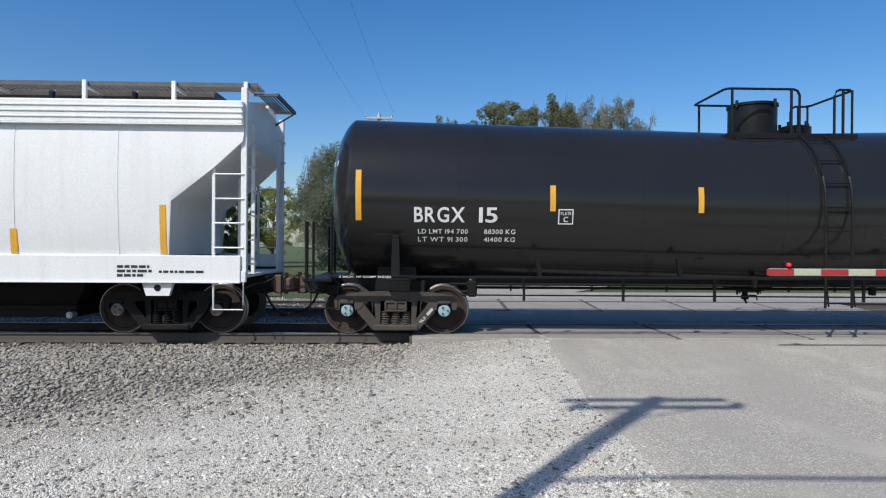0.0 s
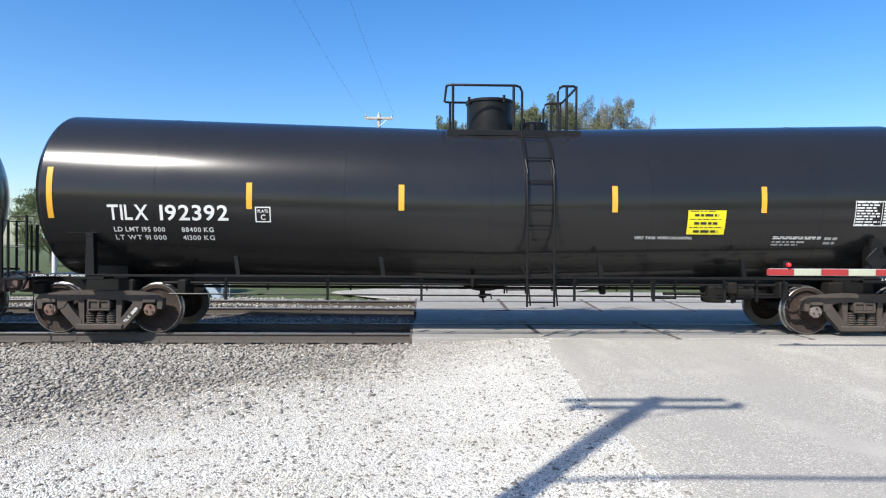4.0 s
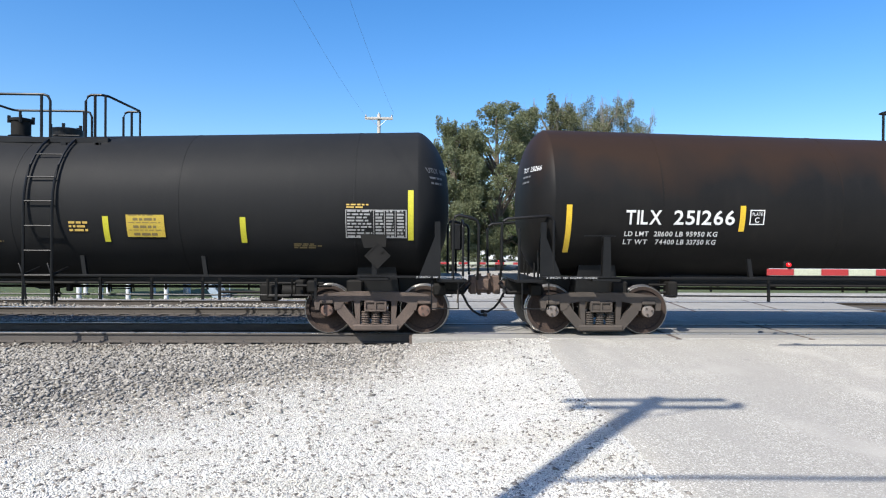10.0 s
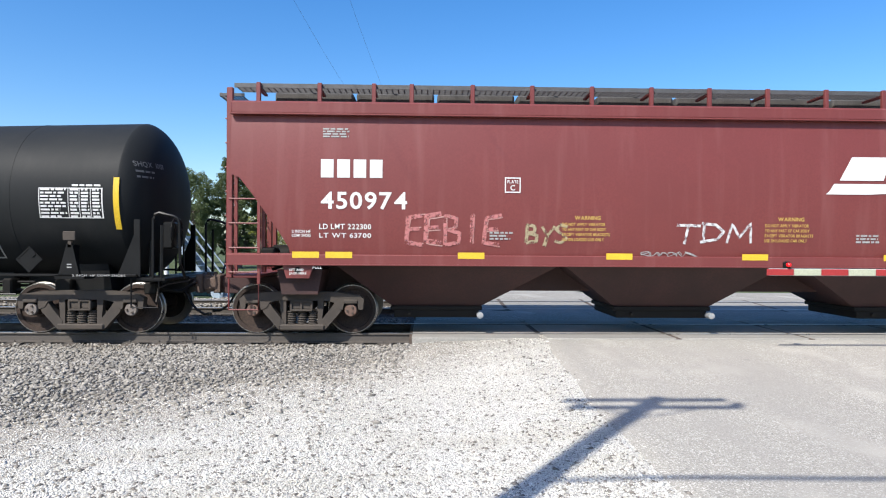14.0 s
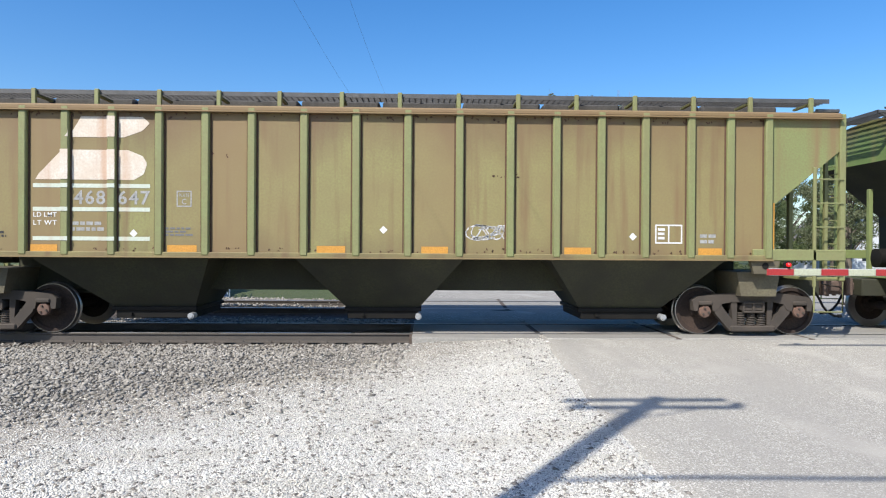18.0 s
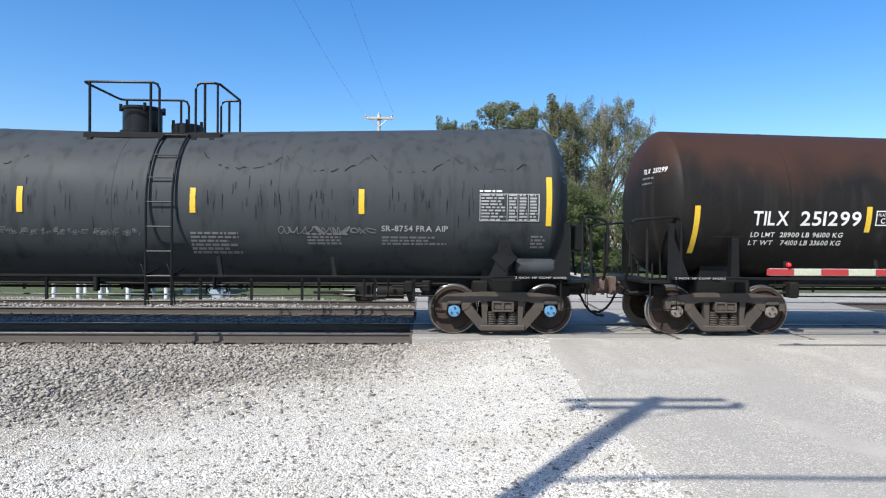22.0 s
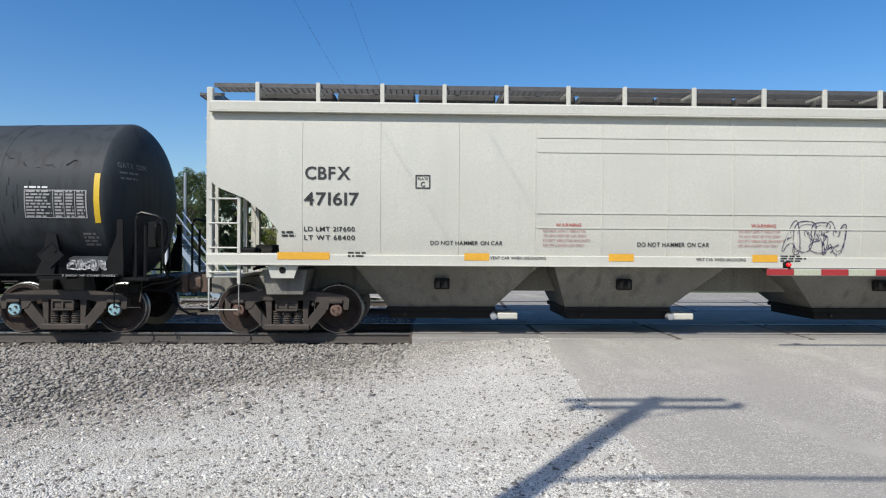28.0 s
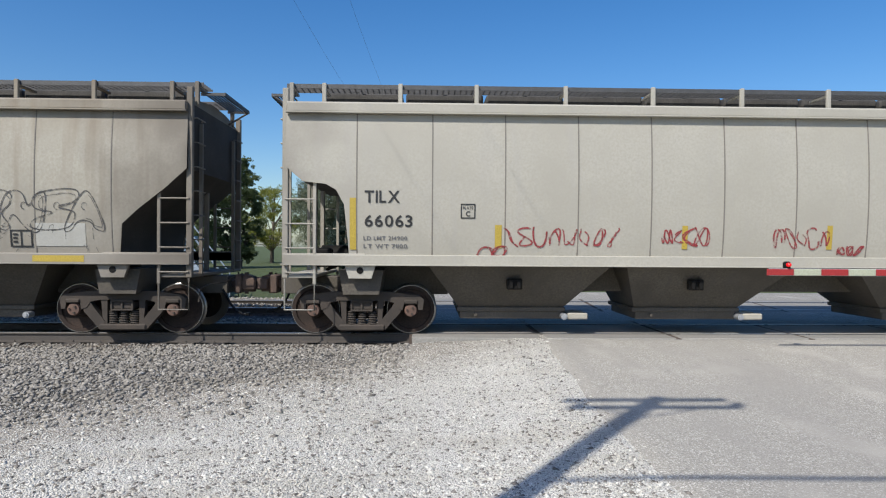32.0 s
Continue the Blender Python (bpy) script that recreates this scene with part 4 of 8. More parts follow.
            g = Geo().tube([(s * e, y * 0.6, 1.04), (s * e, y * 0.6, 2.1), (s * e, y * 0.3, 2.1), (s * e, y * 0.3, 1.04)], 0.02, 6)
            part("grab_rail", g, trim, car)
            g = Geo().tube([(s * (xe - 0.52), y, 1.02), (s * (xe - 0.52), y, 1.98)], 0.026, 6)
            part("end_post", g, trim, car)
            g = Geo().tube([(s * (e - 0.1), y, 1.03), (s * (e - 0.1), y, 0.52), (s * (e + 0.38), y, 0.52), (s * (e + 0.38), y, 1.03)], 0.016, 6)
            part("step", g, trim, car)
    # end equipment
    if c.get("reservoir", True):
        part("air_reservoir", Geo().lathe([(tc + 0.16, 0.05), (tc + 0.20, 0.13), (tc + 0.26, 0.155), (tc + 0.86, 0.155), (tc + 0.92, 0.13), (tc + 0.96, 0.05)], 22, "x", (0, -1.24, 1.27)), c.get("res_mat", trim), car, c.get("res_label", ""))
    g = Geo()
    ring = [(0, 0.28 * math.cos(a), 0.28 * math.sin(a)) for a in (i * math.pi / 9 for i in range(19))]
    g.tube(ring, 0.018, 6)
    for a in (0.3, 2.4, 4.5):
        g.tube([(0, 0, 0), (0.03, 0.27 * math.cos(a), 0.27 * math.sin(a))], 0.014, 6)
    g.box(-0.22, -0.02, -0.14, 0.14, -0.3, 0.2, 0.03)
    part("hand_brake", g, trim, car, at=pose(xe - 0.50, -0.72, 1.86))
    couplers(car, xe)
    for s in (-1, 1):
        for q, (xa, z0, w, d) in enumerate(((tc - 0.55, 0.76, 0.30, 0.24), (tc + 1.05, 0.72, 0.24, 0.22), (tc - 1.5, 0.70, 0.18, 0.30))):
            g = Geo().box(s * xa, s * (xa + w), -0.95, -0.65, z0, z0 + d, 0.03)
            g.tube([(s * (xa + w / 2), -0.8, z0 + 0.1), (s * (xa + w + 0.35), -0.7, z0 + 0.05), (s * (xa + w + 0.5), -0.3, z0 + 0.2)], 0.03, 6)
            part("brake_rigging", g, DARKIRON, car)
        xa = s * (tc + 0.1)
        write_at = (s * 7.1, s * 8.02) if s > 0 else (-8.02, -7.1)
        part("lettering", write(Geo(), "2 INCH  HF COMP SHOES", *write_at, 1.072, 1.106, lambda z: -1.474), WHITE if c["paint"] is GLOSS else DULLWHITE, car)
    for x in c.get("valves", (4.55,)):
        g = Geo().box(x - 0.09, x + 0.09, -1.15, -0.95, 0.78, 1.0, 0.03)
        g.tube([(x, -1.05, 0.8), (x + 0.05, -1.05, 0.62)], 0.05, 8)
        g.tube([(x - 0.3, -1.05, 0.9), (x + 0.35, -1.05, 0.9)], 0.028, 6)
        part("brake_valve", g, DARKIRON, car)
    if "tankx" in c:
        x = c["tankx"]
        part("brake_reservoir", Geo().lathe([(-0.46, 0.03), (-0.42, 0.10), (-0.36, 0.17), (0.36, 0.17), (0.42, 0.10), (0.46, 0.03)], 18, "x", (x, -0.9, 0.64)), DARKIRON, car)
        for dx in (-0.3, 0.3):
            part("reservoir_strap", Geo().box(x + dx - 0.03, x + dx + 0.03, -1.08, -0.72, 0.5, 1.02, 0.01), DARKIRON, car)
    if "frame_x" in c:
        for x in c["frame_x"]:
            part("pipe_bracket", Geo().tube([(x - 0.22, -1.0, 1.02), (x - 0.22, -1.0, 0.70), (x + 0.22, -1.0, 0.70), (x + 0.22, -1.0, 1.02)], 0.03, 6), DARKIRON, car)
    rnd = random.Random(int(hl * 100))
    for y, z, r in ((-0.78, 0.93, 0.028), (-0.32, 0.84, 0.03), (0.6, 0.9, 0.03)):
        part("train_pipe", Geo().tube([(-tc + 1.0, y, z), (0, y, z - 0.01), (tc - 1.0, y, z)], r, 6), DARKIRON, car)
    for _ in range(5):
        x, w, h = rnd.uniform(-tc + 1.6, tc - 1.6), rnd.uniform(0.02, 0.06), rnd.uniform(0.16, 0.34)
        y = rnd.choice((-0.9, -0.5, 0.4, 0.9))
        part("pipe_hanger", Geo().box(x - w, x + w, y - 0.06, y + 0.06, 1.06 - h, 1.08, 0.02), DARKIRON, car)
    for y in (-0.55, 0.55):
        part("skid_sheet", Geo().box(-tc + 1.5, tc - 1.5, y - 0.05, y + 0.05, 0.90, 1.10), trim, car)
    truck(car, -tc, frame_mat, c["caps"][0], stencil=c.get("stencil", False))
    truck(car, tc, frame_mat, c["caps"][1], stencil=c.get("stencil", False))
    # reflective strips and lettering, laid on the bent shell
    before = set(car.children)
    decals(car, c, surf)
    for ob in set(car.children_recursive) - before:
        if ob.name.split(".")[0] in ON_SHELL:
            for v in ob.data.vertices:
                x, y, z = v.co
                lift = bend * abs(x)
                if z > 1.25 and abs(y - surf(z)) < 0.05:
                    v.co.y = y - surf(z) + surf(z - lift)
    return car


ON_SHELL = {"reflective_strip", "lettering", "letter", "stencil_text", "data_panel", "plate_mark", "inspection_stencil", "notice", "sprayed_tag", "emblem", "scratch", "stain_line", "run_down_streak"}


def decals(car, c, surf):
    tape = c.get("tape", AMBER)
    skin, sill = surf, -(c.get("yw", 1.46) + 0.076)
    face = lambda z0: (lambda z: sill) if "sillx" in c and z0 < c["zs"] else skin
    for x, z0, z1 in c.get("strips", ()):
        part("reflective_strip", patch(Geo(), x - 0.05, x + 0.05, z0, z1, surf, 6), tape, car)
    for i, (x0, x1, z0, z1, m) in enumerate(c.get("tapes", ())):
        part("reflective_strip", patch(Geo(), x0, x1, z0, z1, face(z0), 3), m, car)
    for text, x0, x1, z0, z1, m, *lean in c.get("texts", ()):
        if z1 - z0 < 0.19:
            tagged(part("lettering", write(Geo(), text, x0, x1, z0, z1, face(z0), *lean), m, car), kind="stuff")
            continue
        # large characters are parts of their own
        adv = [0.32 if ch == " " else GLYPHS[ch][2] + 0.10 for ch in text]
        k = (x1 - x0) / (sum(adv) - 0.10)
        pen = x0
        for ch, a in zip(text, adv):
            if ch != " ":
                part("letter", write(Geo(), ch, pen, pen + (a - 0.10) * k, z0, z1, face(z0), *lean), m, car)
            pen += a * k
    for i, (x0, x1, z0, z1, rows, m) in enumerate(c.get("bars", ())):
        tagged(part("stencil_text", bars(Geo(), x0, x1, z0, z1, rows, face(z0), i + 3), m, car), kind="stuff")
    for i, (x0, x1, z0, z1, m) in enumerate(c.get("tables", ())):
        g = frame_box(Geo(), x0, x1, z0, z1, 0.014, surf)
        h = (z1 - z0) / 9
        for k in range(9):
            z = z0 + (k + 0.5) * h
            bars(g, x0 + 0.03, x0 + 0.45 * (x1 - x0), z - h * 0.42, z + h * 0.42, 1, surf, i * 31 + k, 0.62)
            for q in range(3):
                xa = x0 + (0.47 + 0.175 * q) * (x1 - x0)
                bars(g, xa + 0.02, xa + 0.16 * (x1 - x0), z - h * 0.4, z + h * 0.4, 1, surf, k + q * 7, 0.75)
        for q in range(4):
            xa = x0 + (0.455 + 0.175 * q) * (x1 - x0)
            patch(g, xa, xa + 0.01, z0, z1, surf, 5)
        tagged(part("data_panel", g, m, car), kind="stuff")
    for x0, x1, z0, z1, m in c.get("boxes", ()):
        g = frame_box(Geo(), x0, x1, z0, z1, 0.02, surf)
        write(g, "C", x0 + 0.35 * (x1 - x0), x0 + 0.65 * (x1 - x0), z0 + 0.16 * (z1 - z0), z0 + 0.5 * (z1 - z0), surf)
        write(g, "PLATE", x0 + 0.16 * (x1 - x0), x1 - 0.16 * (x1 - x0), z0 + 0.62 * (z1 - z0), z0 + 0.82 * (z1 - z0), surf)
        part("plate_mark", g, m, car)
    for x0, x1, z0, z1, m in c.get("coti", ()):
        g = frame_box(Geo(), x0, x1, z0, z1, 0.025, surf)
        xm = (x0 + x1) / 2
        patch(g, xm - 0.012, xm + 0.012, z0 + 0.025, z1 - 0.025, surf, 3)
        bars(g, x0 + 0.05, xm - 0.04, z0 + 0.06, z1 - 0.05, 3, surf, 5)
        part("inspection_stencil", g, m, car)
    for i, (x0, x1, z0, z1, m, ink) in enumerate(c.get("notices", ())):
        s2 = lambda z: surf(z) - 0.003
        s3 = lambda z: surf(z) - 0.006
        ob = part("notice", patch(Geo(), x0, x1, z0, z1, s2, 4), m, car, "yellow emergency notice")
        g = Geo()
        for k in range(3):
            z = z1 - (k + 0.62) * (z1 - z0) / 3
            bars(g, x0 + 0.12, x1 - 0.06, z - 0.025, z + 0.025, 1, s3, k + 9, 0.9)
            bars(g, x0 + 0.04, x1 - 0.02, z + 0.06, z + 0.082, 1, s3, k + 2, 0.6)
        tagged(part("stencil_text", g, ink, ob), kind="stuff")
    for k, (x0, x1, z0, z1, n, seed, w, m, loops) in enumerate(c.get("tags", ())):
        surf = (lambda z: skin(z) + 0.004) if m in (PALESPRAY, FAINTRED) else skin
        part("sprayed_tag", spray_word(Geo(), n, x0, x1, z0, z1, seed, w, surf) if isinstance(n, str) else outlines(Geo(), x0, x1, z0, z1, n, seed, w, surf, loops) if isinstance(loops, str) else scrawl(Geo(), x0, x1, z0, z1, n, seed, w, surf, loops), m, car, "illegible sprayed graffiti")["kind"] = "stuff"
    for shapes, m, lab in c.get("marks", ()):
        for rows in shapes:
            ob = part("emblem", slab(Geo(), rows, surf), m, car, lab)
            for x in c.get("ribs", ()):
                g = slab(Geo(), rows, lambda z: surf(z) - 0.086, 6, (x - 0.066, x + 0.066))
                if g.f:
                    part("emblem_strip", g, m, ob)
    for x0, x1, z0, z1, m in c.get("panels", ()):
        part("paint_patch", patch(Geo(), x0, x1, z0, z1, lambda z: surf(z) + 0.004, 5), m, car, "fresh patch of pale paint")
    for x0, x1, z0, z1, n, seed, w in c.get("rust", ()):
        tagged(part("rust_stain", outlines(Geo(), x0, x1, z0, z1, n, seed, w, lambda z: surf(z) + 0.002, "scribble"), RUSTSHADE, car), kind="stuff")
    for x, z in c.get("spots", ()):
        g = Geo().add([(x - 0.07, surf(z), z), (x, surf(z), z - 0.07), (x + 0.07, surf(z), z), (x, surf(z), z + 0.07)], [(0, 1, 2, 3)])
        part("diamond_mark", g, WHITE, car)
    rnd = random.Random(4)
    # scuffs in the paint, coloured pale for the glint on them
    for x0, x1, z0, z1 in c.get("scuffs", ()):
        g = Geo()
        pts, x = [], x0
        while x < x1:
            pts.append((x, z0 + (z1 - z0) * (0.15 + 0.4 * rnd.random() + 0.4 * (rnd.random() > 0.7))))
            x += rnd.uniform(0.06, 0.16)
        ribbon(g, pts, 0.032, surf)
        part("scratch", g, PALESPRAY, car, "scuffed scratch through the paint")
    for x0, x1, z0, z1 in c.get("weeps", ()):
        g = Geo()
        pts = [(x0 + (x1 - x0) * i / 24, z0 + (z1 - z0) * abs(i / 12 - 1) ** 2.5 + rnd.uniform(-0.035, 0.035)) for i in range(25)]
        i = 0
        while i < 23:
            n = rnd.randint(2, 4)
            ribbon(g, pts[i:i + n], rnd.uniform(0.005, 0.014), surf)
            i += n + rnd.randint(0, 2)
        tagged(part("stain_line", g, STAINBLACK, car), kind="stuff")
    if c.get("weeps"):
        g = Geo()
        for _ in range(190):
            x, z = rnd.uniform(-7.4, 7.4), rnd.gauss(2.52, 0.16)
            ribbon(g, [(x, z), (x + 0.004, z - rnd.uniform(0.03, 0.1)), (x, z - rnd.uniform(0.11, 0.26))], rnd.uniform(0.003, 0.009), surf)
        tagged(part("run_down_streak", g, STAINBLACK, car), kind="stuff")
    if c.get("res_tag"):
        tc = c["tc"]
        part("sprayed_tag", scrawl(Geo(), tc + 0.24, tc + 0.9, 1.18, 1.36, 5, 77, 0.022, lambda z: -1.24 - 0.163, 2), WHITESPRAY, car, "illegible white tag on the reservoir")


# ---- covered hopper cars ----
def hopper_car(c):
    tc, xe, paint, rib = c["tc"], c["xe"], c["paint"], c.get("rib", c["paint"])
    zt, zs, hx = c["zt"], c["zs"], c["hx"]
    under = c.get("under", paint)
    frame_mat = c.get("frame", IRON)
    car = thing("hopper_car", None, None, c["label"], "hopper car", group="freight train cars")
    bulge = c.get("bulge", 0.10)
    yw = c.get("yw", 1.46)
    side = lambda z: -(yw + bulge * math.sin(math.pi * min(max((z - zs) / (zt - zs), 0), 1)) ** 0.7)
    surf = lambda z: side(z) - 0.010
    cut = c["cut"]

    def zlow(x):
        ax = abs(x)
        pts = cut
        if ax <= pts[0][0]:
            return zs
        for (xa, za), (xb, zb) in zip(pts, pts[1:]):
            if ax <= xb:
                return za + (zb - za) * (ax - xa) / max(xb - xa, 1e-6)
        return pts[-1][1]
    cols = sorted(set([0.0] + [s * x for s in (-1, 1) for x, _ in cut] + [s * v for s in (-1, 1) for v in np.linspace(0.5, cut[0][0], 12)]))

    def side_sheet():
        g = Geo()
        n = 12
        vs, fs = [], []
        for x in cols:
            z0 = zlow(x)
            for j in range(n + 1):
                z = z0 + (zt - z0) * j / n
                vs.append((x, side(z), z))
        for i in range(len(cols) - 1):
            for j in range(n):
                a = i * (n + 1) + j
                fs.append((a, a + n + 1, a + n + 2, a + 1))
        return g.add(vs, fs)
    body = part("side_sheet", side_sheet(), paint, car)
    part("side_sheet", body.data, paint, car, at=pose(0, 0, 0, 0, 0, 180))
    # sloping end sheets and the roof
    for s in (-1, 1):
        vs, fs = [], []
        pts = [(cut[0][0] - 0.05, zs)] + list(cut) + [(cut[-1][0], zt)]
        for x, z in pts:
            w = -side(z) - 0.004
            vs += [(s * x, -w, z), (s * x, w, z)]
        fs = [(2 * i, 2 * i + 1, 2 * i + 3, 2 * i + 2) for i in range(len(pts) - 1)]
        # slopes darker than the sides: dirt and shade together in the colour
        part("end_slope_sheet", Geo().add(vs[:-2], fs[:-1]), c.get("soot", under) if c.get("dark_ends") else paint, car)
        zc_ = cut[-1][1]
        w = -side(zc_) - 0.004
        # right end faces away from the sun; its shade is painted by the darker material
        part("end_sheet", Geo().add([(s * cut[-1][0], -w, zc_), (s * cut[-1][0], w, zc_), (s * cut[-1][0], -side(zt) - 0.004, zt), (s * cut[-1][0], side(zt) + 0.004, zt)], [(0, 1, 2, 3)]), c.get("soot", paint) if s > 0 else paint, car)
    xr = cut[-1][0]
    prof = [(-1.0, 0.0), (-0.72, 0.10), (-0.4, 0.17), (0, 0.20), (0.4, 0.17), (0.72, 0.10), (1.0, 0.0)]
    vs = [(x, f * (yw + 0.005), zt + h) for x in (-xr, xr) for f, h in prof]
    n = len(prof)
    part("roof", Geo().add(vs, [(i, i + 1, n + i + 1, n + i) for i in range(n - 1)] + [tuple(range(n)), tuple(range(2 * n - 1, n - 1, -1))]), paint, car)
    for s in (-1, 1):
        ya = s * (yw + bulge * 0.4)
        part("top_chord", Geo().box(-xr, xr, ya - 0.05 - 0.03 * (s < 0), ya + 0.05 + 0.03 * (s > 0), zt - c.get("chord", 0.16), zt + 0.01, 0.03), c.get("sill_mat", rib), car)
        part("chord_lip", Geo().box(-xr, xr, s * (yw + bulge * 0.4 + 0.02), s * (yw + bulge * 0.4 + 0.115), zt - c.get("chord", 0.16) - 0.012, zt - c.get("chord", 0.16) + 0.014, 0.004), c.get("sill_mat", rib), car)
        if c.get("chord", 0.16) > 0.3:
            for z in (zt - 0.10, zt - 0.20, zt - 0.30):
                part("chord_ridge", Geo().box(-xr, xr, s * (yw + bulge * 0.4 + 0.04), s * (yw + bulge * 0.4 + 0.10), z - 0.018, z + 0.018, 0.008), c.get("sill_mat", rib), car)
        part("sill_lip", Geo().box(-c["sillx"], c["sillx"], s * (yw + 0.02), s * (yw + 0.105), c["sz0"] - 0.012, c["sz0"] + 0.010, 0.004), c.get("sill_mat", rib), car)
        part("side_sill", Geo().box(-c["sillx"], c["sillx"], s * (yw - 0.02), s * (yw + 0.07), c["sz0"], zs + 0.03, 0.012), c.get("sill_mat", rib), car)
    stops = [-7.0] + list(c.get("ribs", ())) + [7.0] if c.get("ribs") else []
    for xa, xb in zip(stops[1:-2], stops[2:-1]):
        part("side_panel", Geo().box(xa + 0.06, xb - 0.06, -yw - 0.005, -yw + 0.003, zs + 0.03, zt - 0.06), c["panel"], car)
    for x in c.get("ribs", ()):
        for s in (-1, 1):
            z0 = max(zlow(x), zs)
            g = Geo().box(x - 0.07, x + 0.07, s * (yw - 0.01), s * (yw + 0.085), z0 - 0.03, zt - 0.02, 0.02)
            ob = part("side_rib", g, rib, car)
            if s < 0:
                # added dark strip that draws a shadow line along both rib edges
                part("rib_flange", Geo().box(x - 0.098, x + 0.098, -yw - 0.012, -yw + 0.002, z0 + 0.03, zt - 0.12), RUSTSHADE, ob)
    for x in c.get("seams", ()):
        for s in (-1, 1):
            z0 = zlow(x) + 0.02
            g = Geo()
            zz = [z0 + (zt - 0.18 - z0) * i / 8 for i in range(9)]
            vs = []
            for z in zz:
                y = s * (-side(z))
                vs += [(x - 0.015, y - s * 0.01, z), (x - 0.009, y + s * 0.007, z), (x + 0.009, y + s * 0.007, z), (x + 0.015, y - s * 0.01, z)]
            g.add(vs, [(4 * i + k, 4 * i + k + 1, 4 * i + k + 5, 4 * i + k + 4) for i in range(8) for k in range(3)])
            part("sheet_seam", g, c.get("seam_mat", paint), car)
    # roof walkway of open grating on brackets
    for s in (-1, 1):
        g = Geo()
        y0, y1 = (-s * 0.5, -s * 1.0)
        zw = c.get("zw", zt + 0.30)
        for y in np.linspace(0.52, 1.0, 6):
            g.box(-xr - 0.1, xr + 0.1, s * y - 0.006, s * y + 0.006, zw - 0.02, zw + 0.02)
        for x in np.arange(-xr - 0.1, xr + 0.1, 0.11):
            g.box(x, x + 0.01, s * 0.52, s * 1.0, zw - 0.012, zw + 0.012)
        g.box(-xr - 0.1, xr + 0.1, s * 1.0, s * 1.02, zw - 0.05, zw + 0.03)
        tagged(part("walkway", g, GRATE, car), kind="stuff")
        for x in c["brackets"]:
            g = Geo().box(x - 0.04, x + 0.04, s * 1.02, s * 1.08, zt + 0.02, zw + 0.04, 0.01)
            g.box(x - 0.03, x + 0.03, s * 0.5, s * 1.02, zw - 0.09, zw - 0.05)
            part("walkway_bracket", g, rib, car)
        g = Geo()
        ze = zw - 0.13
        for x in np.arange(-xr - 0.42, -xr - 0.04, 0.06):
            g.box(x, x + 0.012, -0.8, 0.8, ze - 0.015, ze + 0.015)
        for y in (-0.8, 0.8):
            g.box(-xr - 0.43, -xr + 0.02, y - 0.02, y + 0.02, ze - 0.03, ze + 0.02)
        g.box(-xr - 0.43, -xr - 0.40, -0.8, 0.8, ze - 0.04, ze + 0.03)
        g.tube([(-xr - 0.4, -0.8, ze - 0.02), (-xr + 0.02, -0.8, ze - 0.28)], 0.02, 6)
        tagged(part("end_walkway", g, GRATE, car, at=pose(0, 0, 0, 0, 0, 0 if s < 0 else 180)), kind="stuff")
    # trough hatch along the ridge: coaming with cover plates and hold-down bars
    zw = c.get("zw", zt + 0.30)
    x = -xr + 0.5
    while x < xr - 1.2:
        ob = part("roof_hatch", Geo().box(x, x + 1.5, -0.42, 0.42, zt + 0.12, zw + 0.03, 0.04), HATCH, car)
        part("hold_down_bar", Geo().box(x + 0.70, x + 0.76, -0.46, 0.46, zw + 0.03, zw + 0.055), HATCH, ob)
        x += 1.56
    # discharge bays
    for xt0, xt1, xb0, xb1, zb in c["bays"]:
        g = Geo()
        yb = 0.75
        top = [(xt0, -yw + 0.03, zs - 0.02), (xt1, -yw + 0.03, zs - 0.02), (xt1, yw - 0.03, zs - 0.02), (xt0, yw - 0.03, zs - 0.02)]
        bot = [(xb0, -yb, zb), (xb1, -yb, zb), (xb1, yb, zb), (xb0, yb, zb)]
        g.add(top + bot, [(0, 1, 5, 4), (1, 2, 6, 5), (2, 3, 7, 6), (3, 0, 4, 7), (4, 5, 6, 7), (3, 2, 1, 0)])
        # bay colour is darkened for the shade under the car as well as dirt
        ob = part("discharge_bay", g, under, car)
        g = Geo().box(xb0 - 0.05, xb1 + 0.05, -yb - 0.06, yb + 0.06, zb - 0.06, zb + 0.02, 0.01)
        g.box(xb0 + 0.01, xb1 - 0.01, -0.78, 0.78, zb - 0.20, zb - 0.05, 0.015)
        g.tube([(xb0 + 0.3, -0.85, zb - 0.12), (xb0 + 0.3, 0.85, zb - 0.12)], 0.03, 8)
        part("outlet_gate", g, c.get("gate_mat", DARKIRON), ob)
        g = Geo().tube([(xb1 + 0.0, -0.98, zb - 0.14), (xb1 + 0.0, -0.8, zb - 0.14)], 0.06, 10)
        g.tube([(xb1 + 0.0, -1.0, zb - 0.14), (xb1 + 0.0, -0.97, zb - 0.14)], 0.035, 8)
        part("gate_capstan", g, ALU, ob)
        if c.get("pans"):
            part("gate_pan", Geo().box(xb1 + 0.08, xb1 + 0.46, -0.9, -0.3, zb - 0.20, zb - 0.08, 0.02), paint, ob)
        if c.get("vib", True):
            xm = (xb0 + xb1) / 2
            g = Geo().box(xm - 0.14, xm + 0.14, -1.28, -1.16, 0.86, 1.06, 0.02)
            for dx in (-0.07, 0.07):
                g.box(xm + dx - 0.035, xm + dx + 0.035, -1.33, -1.28, 0.88, 1.04, 0.01)
            part("vibrator_bracket", g, DARKIRON, ob)
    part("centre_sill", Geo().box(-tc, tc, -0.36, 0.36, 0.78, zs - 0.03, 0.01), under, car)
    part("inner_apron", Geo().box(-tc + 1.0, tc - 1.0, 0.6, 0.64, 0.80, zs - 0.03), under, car)
